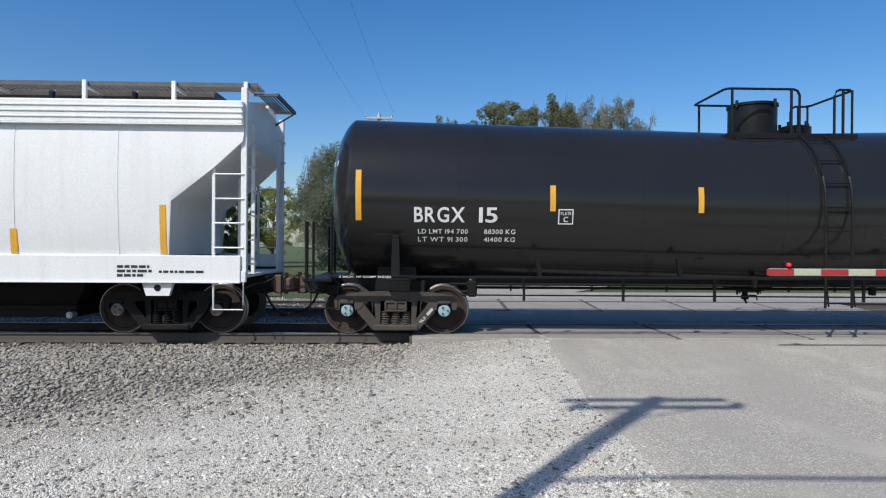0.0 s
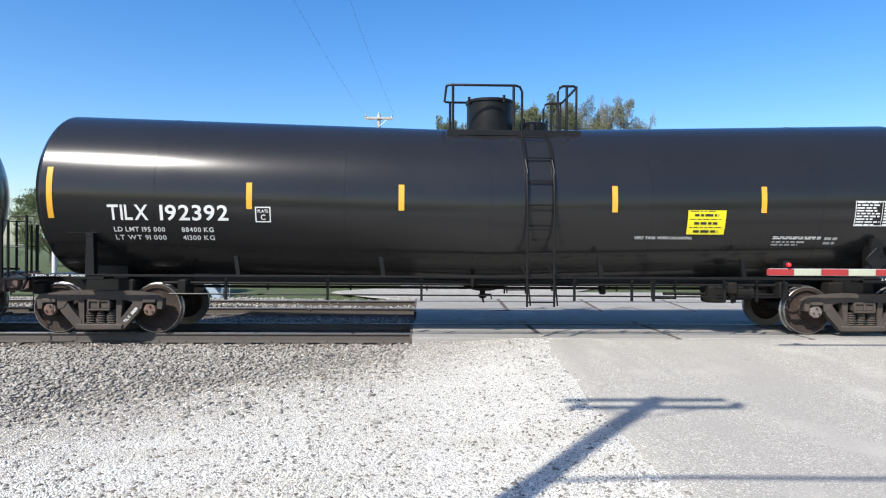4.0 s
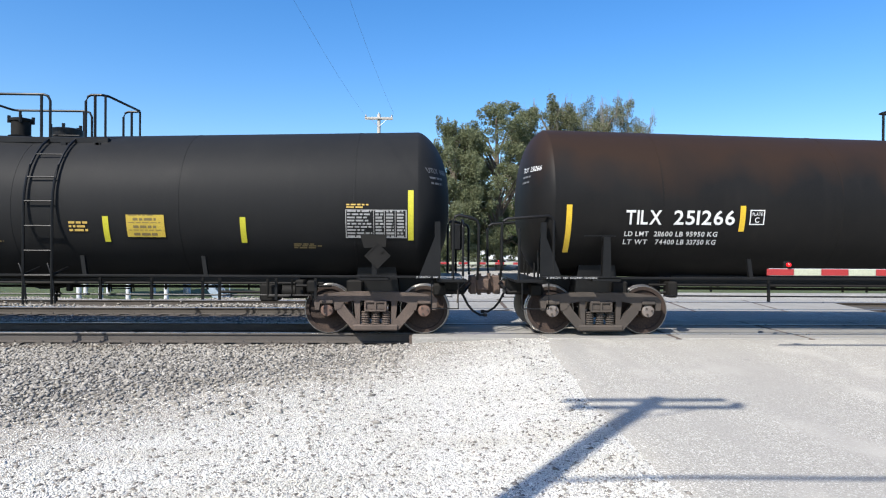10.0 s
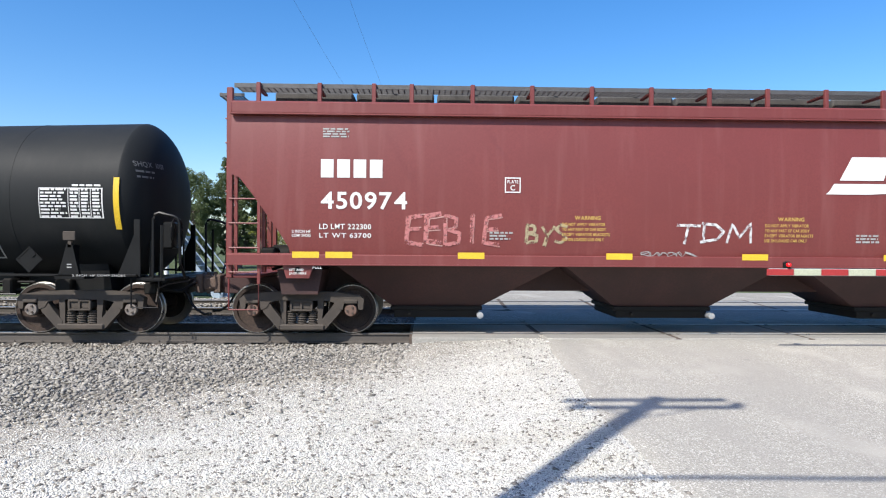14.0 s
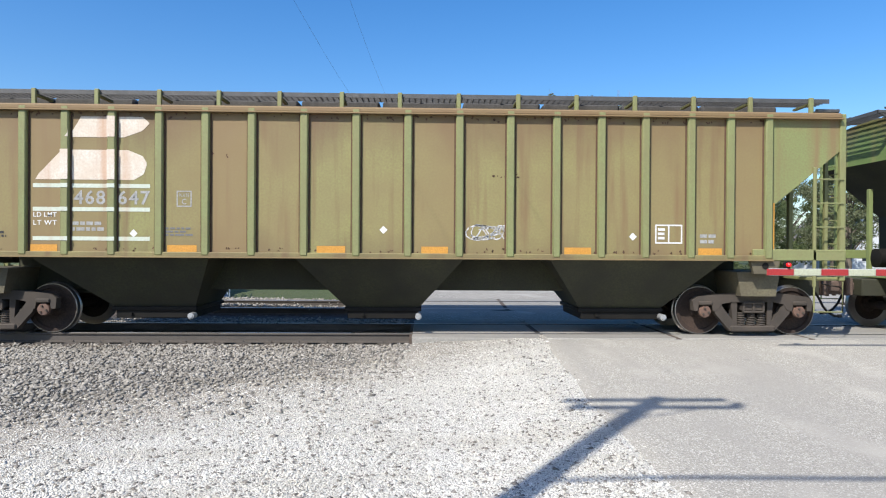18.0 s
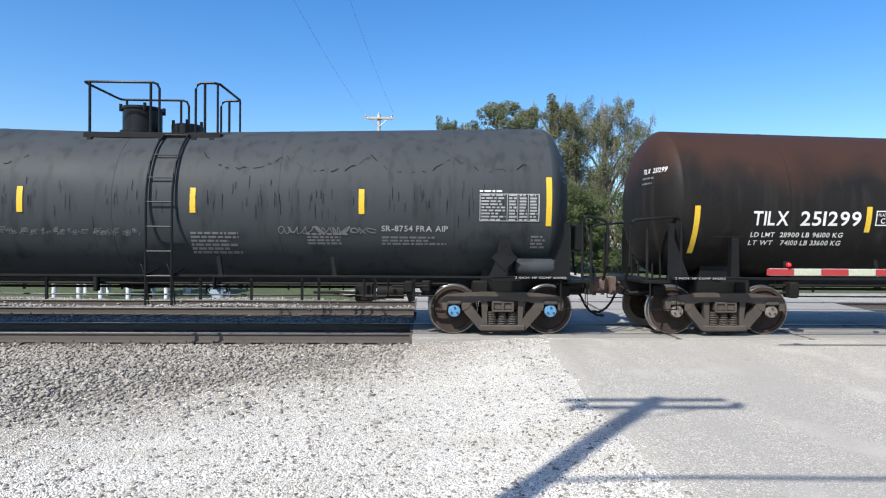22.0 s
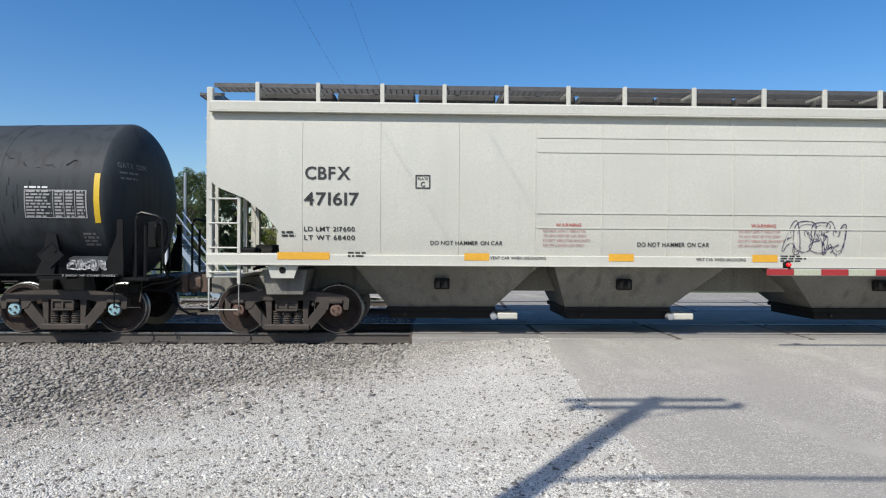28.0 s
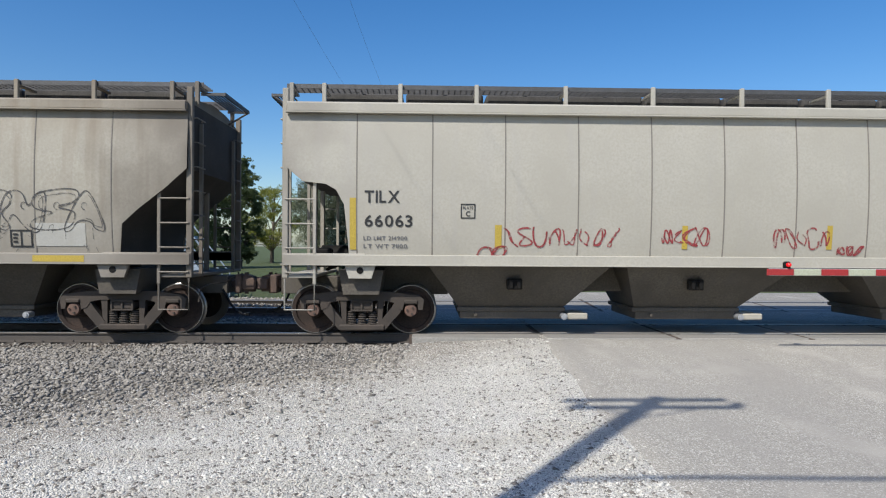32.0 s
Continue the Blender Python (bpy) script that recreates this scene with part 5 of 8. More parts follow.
    for z, xa, xb in c.get("level_seams", ()):
        part("sheet_seam", Geo().box(xa, xb, side(z) - 0.012, side(z) + 0.01, z - 0.012, z + 0.012), paint, car)
    # ends: posts, ladders, platform, sill
    for s in (-1, 1):
        part("draft_sill", Geo().box(s * (tc - 1.6), s * (xe - 0.42), -0.32, 0.32, 0.70, 1.04, 0.015), under, car)
        part("body_bolster", Geo().prism([(s * tc - 0.32, 0.76), (s * tc + 0.32, 0.76), (s * tc + 0.40, 1.2), (s * tc - 0.40, 1.2)], -1.3, 1.3), c.get("pad_mat", under), car)
        part("end_platform", Geo().box(s * (hx - 0.55), s * (hx + 0.02), -1.46, 1.46, 1.06, 1.12, 0.01), rib, car)
        g = Geo().box(s * cut[0][0] - s * 0.3, s * (hx + 0.02), -yw - 0.05, -yw + 0.02, c["sz0"], c["sz0"] + 0.20, 0.012)
        part("end_sill", g, rib, car)
        g2 = Geo().box(s * cut[0][0] - s * 0.3, s * (hx + 0.02), yw - 0.02, yw + 0.05, c["sz0"], c["sz0"] + 0.20, 0.012)
        part("end_sill", g2, rib, car)
        part("jacking_pad", Geo().prism([(s * tc - 0.28, c["sz0"] + 0.02), (s * tc + 0.28, c["sz0"] + 0.02), (s * tc + 0.2, c["sz0"] - 0.24), (s * tc - 0.2, c["sz0"] - 0.24)], -yw - 0.03, -yw + 0.06), c.get("pad_mat", rib), car)
        part("jacking_hole", Geo().tube([(s * tc, -yw - 0.037, c["sz0"] - 0.10), (s * tc, -yw + 0.0, c["sz0"] - 0.10)], 0.06, 14), DARKIRON, car)
        for y in (-1, 1):
            xp = s * (hx - 0.03)
            part("corner_post", Geo().box(xp - 0.055, xp + 0.055, y * (yw - 0.06), y * (yw + 0.03), 1.06, zt + c.get("post_up", 0.0), 0.012), rib, car)
            xi = s * (hx - 0.55)
            g = Geo()
            top = c.get("lad_top", 3.0)
            g.box(xi - 0.03, xi + 0.03, y * (yw + 0.01), y * (yw + 0.05), 0.95, top, 0.008)
            g.tube([(xi, y * (yw + 0.03), 1.05), (xi, y * (yw + 0.03), 0.50), (xp, y * (yw + 0.03), 0.50), (xp, y * (yw + 0.03), 1.05)], 0.018, 6)
            ob = part("corner_ladder", g, rib, car)
            for z in np.arange(1.16, top, 0.43):
                part("rung", Geo().tube([(xi, y * (yw + 0.04), z), (xp, y * (yw + 0.04), z)], 0.016, 6), rib, ob)
            ob = part("end_ladder", Geo().box(s * hx - 0.03, s * hx + 0.03, y * 0.94, y * 1.0, 1.06, zt - 0.3), rib, car)
            for z in np.arange(1.3, zt, 0.43):
                part("rung", Geo().tube([(s * hx, y * 1.38, z), (s * (hx + 0.07), y * 1.38, z), (s * (hx + 0.07), y * 0.98, z), (s * hx, y * 0.98, z)], 0.013, 6), rib, ob)
        for y in (-0.45, 0.45):
            part("end_post", Geo().box(s * (hx - 0.42), s * (hx - 0.34), y - 0.05, y + 0.05, 1.1, 2.9, 0.01), rib, car)
    g = Geo().lathe([(-0.35, 0.05), (-0.3, 0.2), (0.3, 0.2), (0.35, 0.05)], 18, "x", (-(hx - 0.7), 0.3, 1.45))
    g.box(-(hx - 0.5), -(hx - 0.8), -1.2, -0.9, 1.25, 1.6, 0.04)
    g.tube([(-(hx - 0.7), -1.1, 1.2), (-(hx - 1.2), -0.6, 1.4), (-(hx - 1.4), 0.2, 1.9)], 0.03, 6)
    part("brake_valve", g, DARKIRON, car)
    couplers(car, xe)
    truck(car, -tc, frame_mat, c["caps"][0])
    truck(car, tc, frame_mat, c["caps"][1])
    decals(car, c, surf)
    return car


# ---- ground ----
def land(x, y):
    """Height of the open ground: level with the rails on the road, lower along the ballast, nearly flat beyond."""
    x0, x1 = (apron_edge(y) - 0.9, 66.0) if y > 6.6 else (0.6, 14.5)
    if y > 12.4:
        x1 = apron_edge(y) + 11.0
    road = min(max((x - x0) / 1.3, 0.0), 1.0) * min(max((x1 - x) / 1.5, 0.0), 1.0)
    road = road * road * (3 - 2 * road)
    near = min(max((-y - 1.4) / 4.5, 0.0), 1.0)
    near = near * near * (3 - 2 * near)
    z_road = road_height(y) - 0.03 * min(max((x - 2.25) / 0.4, 0.0), 1.0)
    if -1.4 < y < 6.6:
        z_off = -0.205
    elif y <= -1.4:
        z_off = -0.205 + 0.05 * near
    else:
        z_off = -0.205 - 0.20 * min((y - 6.6) / 3, 1)
    side_fill = min(max((x + 1.0) / 1.2, 0.0), 1.0) * (1 if y < -1.3 else 0)
    z_off += side_fill * (road_height(y) - 0.06 - z_off)
    z = z_off + (z_road - z_off) * road
    return z + 0.010 * noise.noise(Vector((x * 0.7, y * 0.7, 0))) * (1 - road)


def apron_edge(y):
    """Edge of the paved apron beyond the tracks, which flares out and draws in to the road."""
    stops = ((6.5, -0.4), (9.0, -2.2), (12.0, -3.8), (17.0, -1.2), (21.0, 0.9), (30.0, 1.5), (130.0, 3.5))
    for (ya, xa), (yb, xb) in zip(stops, stops[1:]):
        if y <= yb:
            return xa + (xb - xa) * (max(y, ya) - ya) / (yb - ya)
    return stops[-1][1]


def road_height(y):
    near = min(max((-y - 1.4) / 4.5, 0.0), 1.0)
    z = -0.008 - 0.14 * near * near * (3 - 2 * near)
    return z - 0.25 * min(max((y - 7) / 10, 0), 1)


def ground_material():
    m = bpy.data.materials.new("ground_of_gravel_ballast_and_grass")
    m.use_nodes = True
    nt = m.node_tree
    b = nt.nodes["Principled BSDF"]
    co = nt.nodes.new("ShaderNodeTexCoord").outputs["Object"]
    xyz = nt.nodes.new("ShaderNodeSeparateXYZ")
    nt.links.new(co, xyz.inputs[0])
    X, Y = xyz.outputs[0], xyz.outputs[1]

    def wobble(v, scale, amount):
        n = nt.nodes.new("ShaderNodeMath")
        n.operation = "MULTIPLY_ADD"
        nt.links.new(noised(nt, co, scale, 5.0), n.inputs[0])
        n.inputs[1].default_value, n.inputs[2].default_value = amount, -amount / 2
        a = nt.nodes.new("ShaderNodeMath")
        a.operation = "ADD"
        nt.links.new(v, a.inputs[0])
        nt.links.new(n.outputs[0], a.inputs[1])
        return a.outputs[0]
    warp = nt.nodes.new("ShaderNodeVectorMath")
    warp.operation = "MULTIPLY_ADD"
    wn_ = node(nt, "ShaderNodeTexNoise", Scale=30.0, Detail=3.0)
    nt.links.new(co, wn_.inputs["Vector"])
    nt.links.new(wn_.outputs["Color"], warp.inputs[0])
    warp.inputs[1].default_value = (0.03, 0.03, 0.03)
    nt.links.new(co, warp.inputs[2])
    vor = node(nt, "ShaderNodeTexVoronoi", Scale=62.0)
    nt.links.new(warp.outputs[0], vor.inputs["Vector"])
    vbig = node(nt, "ShaderNodeTexVoronoi", Scale=17.0)
    nt.links.new(warp.outputs[0], vbig.inputs["Vector"])
    # wheel ruts that swing from the road towards the ballast: paler crests and dirtier hollows
    ruts = noised(nt, co, 0.9, 4.0, (0.5, 2.2, 1.0))
    chip = nt.nodes.new("ShaderNodeSeparateColor")
    nt.links.new(vor.outputs["Color"], chip.inputs[0])
    lime = mixed(nt, ramped(nt, noised(nt, co, 1.1), 0.3, 0.7), (0.80, 0.765, 0.685), (0.72, 0.685, 0.605))
    lime = mixed(nt, ramped(nt, ruts, 0.46, 0.70), lime, (0.60, 0.56, 0.48))
    lime = mixed(nt, ramped(nt, chip.outputs[0], 0.0, 1.0), lime, (0.74, 0.71, 0.64))
    lime = mixed(nt, ramped(nt, chip.outputs[1], 0.88, 0.95), lime, (0.30, 0.285, 0.25))
    # gaps between chips darkened: the shade in them is part of the colour
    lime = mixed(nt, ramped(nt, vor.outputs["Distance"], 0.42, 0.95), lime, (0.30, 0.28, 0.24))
    lime = mixed(nt, ramped(nt, noised(nt, co, 60.0), 0.54, 0.85), lime, (0.46, 0.43, 0.37))
    ball = mixed(nt, ramped(nt, noised(nt, co, 2.0), 0.3, 0.7), (0.31, 0.285, 0.242), (0.22, 0.20, 0.17))
    # same painted shade in the wider gaps of the ballast
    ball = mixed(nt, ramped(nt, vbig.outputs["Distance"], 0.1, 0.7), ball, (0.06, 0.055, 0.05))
    grass = mixed(nt, ramped(nt, noised(nt, co, 0.25), 0.3, 0.7), (0.068, 0.098, 0.028), (0.105, 0.12, 0.042))
    grass = mixed(nt, ramped(nt, noised(nt, co, 9.0), 0.3, 0.7), grass, (0.045, 0.065, 0.02))
    # grey ballast fades into pale limestone away from the rails and towards the road
    a = nt.nodes.new("ShaderNodeMath")
    a.operation = "MULTIPLY_ADD"
    nt.links.new(X, a.inputs[0])
    a.inputs[1].default_value = -1.096
    nt.links.new(Y, a.inputs[2])
    dusty = mixed(nt, ramped(nt, wobble(a.outputs[0], 0.8, 2.6), -4.6, -1.6), lime, (0.50, 0.45, 0.375))
    # and shade painted between the dusty chips
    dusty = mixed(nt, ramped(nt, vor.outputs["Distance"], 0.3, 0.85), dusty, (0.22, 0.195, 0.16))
    fadein = ramped(nt, wobble(a.outputs[0], 0.8, 2.6), -4.6, -3.2)
    c = mixed(nt, fadein, lime, dusty)
    c = mixed(nt, ramped(nt, wobble(a.outputs[0], 1.6, 2.8), -2.2, -0.3), c, ball)
    bed = ramped(nt, wobble(Y, 1.0, 0.5), -1.42, -1.3)
    left = ramped(nt, X, 0.4, -0.2)
    k = nt.nodes.new("ShaderNodeMath")
    k.operation = "MULTIPLY"
    nt.links.new(bed, k.inputs[0])
    nt.links.new(left, k.inputs[1])
    c = mixed(nt, k.outputs[0], c, ball)
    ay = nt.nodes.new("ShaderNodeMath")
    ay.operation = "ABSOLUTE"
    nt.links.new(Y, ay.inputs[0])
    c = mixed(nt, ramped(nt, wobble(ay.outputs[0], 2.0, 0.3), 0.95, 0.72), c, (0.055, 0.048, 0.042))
    # ground between the tracks darkened in colour to deepen the train's shade
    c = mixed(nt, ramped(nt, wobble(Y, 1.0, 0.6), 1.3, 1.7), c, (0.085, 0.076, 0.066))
    c = mixed(nt, ramped(nt, wobble(Y, 1.0, 0.6), 5.9, 6.3), c, lime)
    c = mixed(nt, ramped(nt, wobble(Y, 0.8, 1.5), 7.2, 8.0), c, grass)
    c = mixed(nt, ramped(nt, wobble(Y, 0.5, 2.0), -15.0, -17.5), c, grass)
    nt.links.new(c, b.inputs["Base Color"])
    b.inputs["Roughness"].default_value = 0.95
    bp = node(nt, "ShaderNodeBump", Strength=0.9, Distance=0.022)
    nt.links.new(vor.outputs["Distance"], bp.inputs["Height"])
    bp.invert = True
    nt.links.new(bp.outputs[0], b.inputs["Normal"])
    return m


GROUND = ground_material()


def axis(stops):
    out = []
    for a, b, n in stops:
        out += list(np.linspace(a, b, n, endpoint=False))
    return out + [stops[-1][1]]


gx = axis([(-1500, -200, 8), (-200, -40, 12), (-40, -14, 16), (-14, 14, 80), (14, 40, 16), (40, 200, 12), (200, 1500, 8)])
gy = axis([(-1500, -200, 8), (-200, -30, 12), (-30, -13, 12), (-13, 8, 70), (8, 40, 20), (40, 200, 12), (200, 1500, 8)])
gv = [(x, y, land(x, y)) for x in gx for y in gy]
ny = len(gy)
gf = [(i * ny + j, (i + 1) * ny + j, (i + 1) * ny + j + 1, i * ny + j + 1) for i in range(len(gx) - 1) for j in range(ny - 1)]
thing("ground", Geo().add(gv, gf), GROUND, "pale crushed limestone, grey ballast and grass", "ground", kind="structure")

def asphalt_material(name="worn_grey_asphalt", k=1.0):
    m = material(name, (0.425 * k, 0.398 * k, 0.337 * k), (0.365 * k, 0.341 * k, 0.288 * k), 0.92, 0.04, 0, 0.5, 160, 0.7, 0.006)
    nt = m.node_tree
    b = nt.nodes["Principled BSDF"]
    base = b.inputs["Base Color"].links[0].from_socket
    co = nt.nodes.new("ShaderNodeTexCoord").outputs["Object"]
    chips = node(nt, "ShaderNodeTexVoronoi", Scale=95.0)
    nt.links.new(co, chips.inputs["Vector"])
    grey = nt.nodes.new("ShaderNodeSeparateColor")
    nt.links.new(chips.outputs["Color"], grey.inputs[0])
    c = mixed(nt, ramped(nt, grey.outputs[0], 0.55, 1.0), base, (0.20, 0.187, 0.165))
    c = mixed(nt, ramped(nt, grey.outputs[1], 0.72, 1.0), c, (0.64, 0.61, 0.54))
    tracks = noised(nt, co, 1.4, 4.0, (1.0, 0.12, 1.0))
    c = mixed(nt, ramped(nt, tracks, 0.46, 0.8), c, (0.30, 0.28, 0.245))
    across = noised(nt, co, 1.2, 4.0, (0.14, 1.3, 1.0))
    c = mixed(nt, ramped(nt, across, 0.50, 0.82), c, (0.33, 0.31, 0.27))
    sand = noised(nt, co, 0.9, 6.0, (1.0, 0.5, 1.0))
    c = mixed(nt, ramped(nt, sand, 0.56, 0.85), c, (0.50, 0.465, 0.40))
    oil = noised(nt, co, 2.3, 3.0)
    c = mixed(nt, ramped(nt, oil, 0.70, 0.80), c, (0.24, 0.225, 0.20))
    nt.links.new(c, b.inputs["Base Color"])
    return m


ASPHALT = asphalt_material()
OLDASPHALT = asphalt_material("older_grey_asphalt", 0.68)


def road_edge(y):
    return 1.82 + 0.045 * max(y + 7.0, 0.0) + 0.05 * noise.noise(Vector((y * 0.8, 3.1, 0))) + 0.035 * noise.noise(Vector((y * 3.0, 7.7, 0)))


def road_strip(name, y0, y1, x_of, width, label, mat):
    g = Geo()
    ys = np.arange(y0, y1 + 0.01, 0.25 if y1 - y0 < 45 else 1.0)
    vs = []
    for y in ys:
        xa = x_of(y)
        for k in range(9):
            x = xa + (0, 0.04, 0.3, 1.5, 3, 4.5, 6, 8, width)[k]
            vs.append((x, y, road_height(y) + 0.004 - (0.03 if k == 0 else 0)))
    n = 9
    g.add(vs, [(i * n + k, i * n + k + 1, (i + 1) * n + k + 1, (i + 1) * n + k) for i in range(len(ys) - 1) for k in range(n - 1)])
    return thing(name, g, mat, label, "road", kind="structure")


road_strip("road_near", -42.0, -1.37, road_edge, 9.5, "worn pale grey asphalt road up to the crossing", ASPHALT)
road_strip("road_far", 6.55, 120.0, apron_edge, 9.5, "pale asphalt road beyond the crossing", OLDASPHALT)
g = Geo()
ys = [6.55, 8.0, 9.5, 11.0, 12.4]
g.add([(x, y, road_height(y) + 0.003) for y in ys for x in (apron_edge(y) + 9.48, 20.0, 40.0, 64.0)], [(i * 4 + k, i * 4 + k + 1, i * 4 + k + 5, i * 4 + k + 4) for i in range(len(ys) - 1) for k in range(3)])
thing("road_side", g, OLDASPHALT, "pale asphalt side road running along beyond the tracks", "road", kind="structure")


# ---- tracks ----
def rail_geo(x0, x1):
    g = Geo()
    prof = [(-0.075, -0.18), (0.075, -0.18), (0.075, -0.168), (0.012, -0.150), (0.010, -0.045), (0.036, -0.034), (0.036, -0.008), (0.028, 0.0), (-0.028, 0.0), (-0.036, -0.008), (-0.036, -0.034), (-0.010, -0.045), (-0.012, -0.150), (-0.075, -0.168)]
    n = len(prof)
    vs = [(x, y, z) for x in (x0, x1) for y, z in prof]
    fs = [(i, (i + 1) % n, n + (i + 1) % n, n + i) for i in range(n)] + [tuple(range(n)), tuple(range(2 * n - 1, n - 1, -1))]
    g.add(vs, fs)
    for i in range(n):
        g.mi[i] = 1 if 6 <= i <= 8 else 0
    return g


tie_mesh = Geo().box(-0.11, 0.11, -1.30, 1.30, -0.36, -0.188, 0.015).mesh("tie", [TIEWOOD])
spike_mesh = Geo().box(-0.14, 0.14, -0.19, 0.19, -0.188, -0.176).box(-0.05, -0.02, -0.11, -0.085, -0.176, -0.14).box(0.02, 0.05, 0.085, 0.11, -0.176, -0.14).mesh("tie_plate", [RAILWEB])
panel_c = Geo().box(-1.178, 1.178, -0.265, 0.265, -0.20, -0.004, 0.012).mesh("panel", [CONCRETE])
panel_in = Geo().box(-1.178, 1.178, -0.63, 0.63, -0.20, -0.006, 0.012).mesh("panel", [CONCRETE])
for name, yc, tilt, dz in (("track_near", 0.0, 0.0, 0.0), ("track_far", 4.83, 2.6, 0.04)):
    base = thing(name, None, None, "railway track of worn steel rails on timber ties", "railway track", at=pose(0, yc, dz, tilt), kind="structure")
    for y in (-0.753, 0.753):
        part("rail", rail_geo(-420, 420), [RAILWEB, RAILTOP], base, at=pose(0, y, 0))
    for x in [-0.75 - 0.52 * i for i in range(48)] + [13.4 + 0.52 * i for i in range(20)]:
        t = part("tie", tie_mesh, TIEWOOD, base, at=pose(x, random.uniform(-0.04, 0.04), 0, 0, 0, random.uniform(-1, 1)))
        for y in (-0.753, 0.753):
            part("tie_plate", spike_mesh, RAILWEB, t, at=pose(0, y, 0))
    for i in range(5):
        x = -0.28 + 1.225 + 2.45 * i
        for y in (-1.075, 1.075):
            part("panel", panel_c, CONCRETE, base, at=pose(x, y, 0))
        part("panel", panel_in, CONCRETE, base, at=pose(x, 0, 0))
    for y in (-1.075, 0, 1.075):
        w = 0.26 if y else 0.62
        part("joint_filler", Geo().box(-0.28, 11.95, y - w, y + w, -0.19, -0.014), JOINTBROWN, base)
thing("paving_between_tracks", Geo().box(-0.2, 12.0, 1.37, 3.48, -0.3, -0.006, 0.01), OLDASPHALT, "asphalt infill between the two tracks", "paving", kind="structure")


# ---- loose stone ----
def stone_field(name, n, place, size, mat, label, seed):
    rs = np.random.RandomState(seed)
    base = np.array([(1, 0, 0), (-1, 0, 0), (0, 1, 0), (0, -1, 0), (0, 0, 1), (0, 0, -1)], float)
    tri = np.array([(0, 2, 4), (2, 1, 4), (1, 3, 4), (3, 0, 4), (2, 0, 5), (1, 2, 5), (3, 1, 5), (0, 3, 5)])
    pts = place(rs, n)
    n = len(pts)
    s = size(rs, pts)[:, None, None]
    v = base[None] * rs.uniform(0.5, 1.3, (n, 6, 1)) * np.stack([rs.uniform(0.9, 1.6, n), rs.uniform(0.6, 1.0, n), np.ones(n)], 1)[:, None, :] + rs.uniform(-0.32, 0.32, (n, 6, 3))
    a = rs.uniform(0, 6.283, n)
    c, si = np.cos(a), np.sin(a)
    rot = np.zeros((n, 3, 3))
    rot[:, 0, 0], rot[:, 0, 1], rot[:, 1, 0], rot[:, 1, 1], rot[:, 2, 2] = c, -si, si, c, 0.62
    v = np.einsum("nij,nkj->nki", rot, v) * s + pts[:, None, :]
    me = bpy.data.meshes.new(name)
    me.vertices.add(n * 6)
    me.vertices.foreach_set("co", v.reshape(-1))
    f = (tri[None] + (np.arange(n) * 6)[:, None, None]).reshape(-1)
    me.loops.add(len(f))
    me.loops.foreach_set("vertex_index", f.astype(np.int32))
    me.polygons.add(len(f) // 3)
    me.polygons.foreach_set("loop_start", np.arange(0, len(f), 3, dtype=np.int32))
    me.update(calc_edges=True)
    me.materials.append(mat)
    return thing(name, me, mat, label, "gravel", kind="stuff")


def stone_material(name, a, b, c):
    m = bpy.data.materials.new(name)
    m.use_nodes = True
    nt = m.node_tree
    bs = nt.nodes["Principled BSDF"]
    isl = nt.nodes.new("ShaderNodeNewGeometry").outputs["Random Per Island"]
    co = nt.nodes.new("ShaderNodeTexCoord").outputs["Object"]
    col = mixed(nt, ramped(nt, isl, 0.0, 0.7), a, b)
    col = mixed(nt, ramped(nt, isl, 0.86, 0.92), col, c)
    col = mixed(nt, ramped(nt, noised(nt, co, 0.9, 4.0, (0.5, 2.2, 1.0)), 0.46, 0.72), col, tuple(x * k for x, k in zip(b, (0.86, 0.84, 0.80))))
    col = mixed(nt, ramped(nt, noised(nt, co, 90.0), 0.3, 0.8), col, tuple(x * 0.65 for x in b))
    nt.links.new(col, bs.inputs["Base Color"])
    bs.inputs["Roughness"].default_value = 0.92
    return m


LIME = stone_material("pale_limestone_chips", (0.88, 0.855, 0.78), (0.68, 0.65, 0.575), (0.22, 0.205, 0.18))
BALLAST = stone_material("grey_ballast_stone", (0.52, 0.485, 0.425), (0.285, 0.262, 0.225), (0.13, 0.118, 0.10))
DARKSTONE = stone_material("dark_grey_loose_stone", (0.36, 0.335, 0.295), (0.20, 0.18, 0.155), (0.10, 0.09, 0.08))
VLAND = np.vectorize(land)


def limits(x, y):
    return y - 1.096 * x


def place_lime(rs, n):
    d = 3.6 + 8.0 * rs.uniform(0, 1, n) ** 1.25
    y = -12.8 + d
    x = d * np.tan(rs.uniform(-0.70, 0.50, n))
    keep = (x < 1.84 + 0.045 * np.maximum(y + 7.0, 0) + rs.normal(0, 0.10, n)) & (y < -1.36) & (limits(x, y) + rs.normal(0, 1.5, n) < -0.9)
    x, y = x[keep], y[keep]
    return np.stack([x, y, VLAND(x, y) + 0.002], 1)


def place_ballast(rs, n):
    y = rs.uniform(-6.5, -0.95, n)
    x = rs.uniform(-11.5, 0.2, n)
    keep = ((limits(x, y) + rs.normal(0, 1.5, n) > -1.2) & (x < -0.35)) | ((y > -1.9) & (x < -0.3))
    keep &= ~((y > -1.32) & (rs.uniform(0, 1, n) < 0.35))
    x, y = x[keep], y[keep]
    return np.stack([x, y, VLAND(x, y) + 0.012], 1)


def place_far(rs, n):
    y = rs.choice([1.9, 2.8, 4.8, 6.6, 7.2], n) + rs.normal(0, 0.32, n)
    x = rs.uniform(-20, -0.4, n)
    keep = y > 1.35
    x, y = x[keep], y[keep]
    return np.stack([x, y, VLAND(x, y) + 0.012], 1)


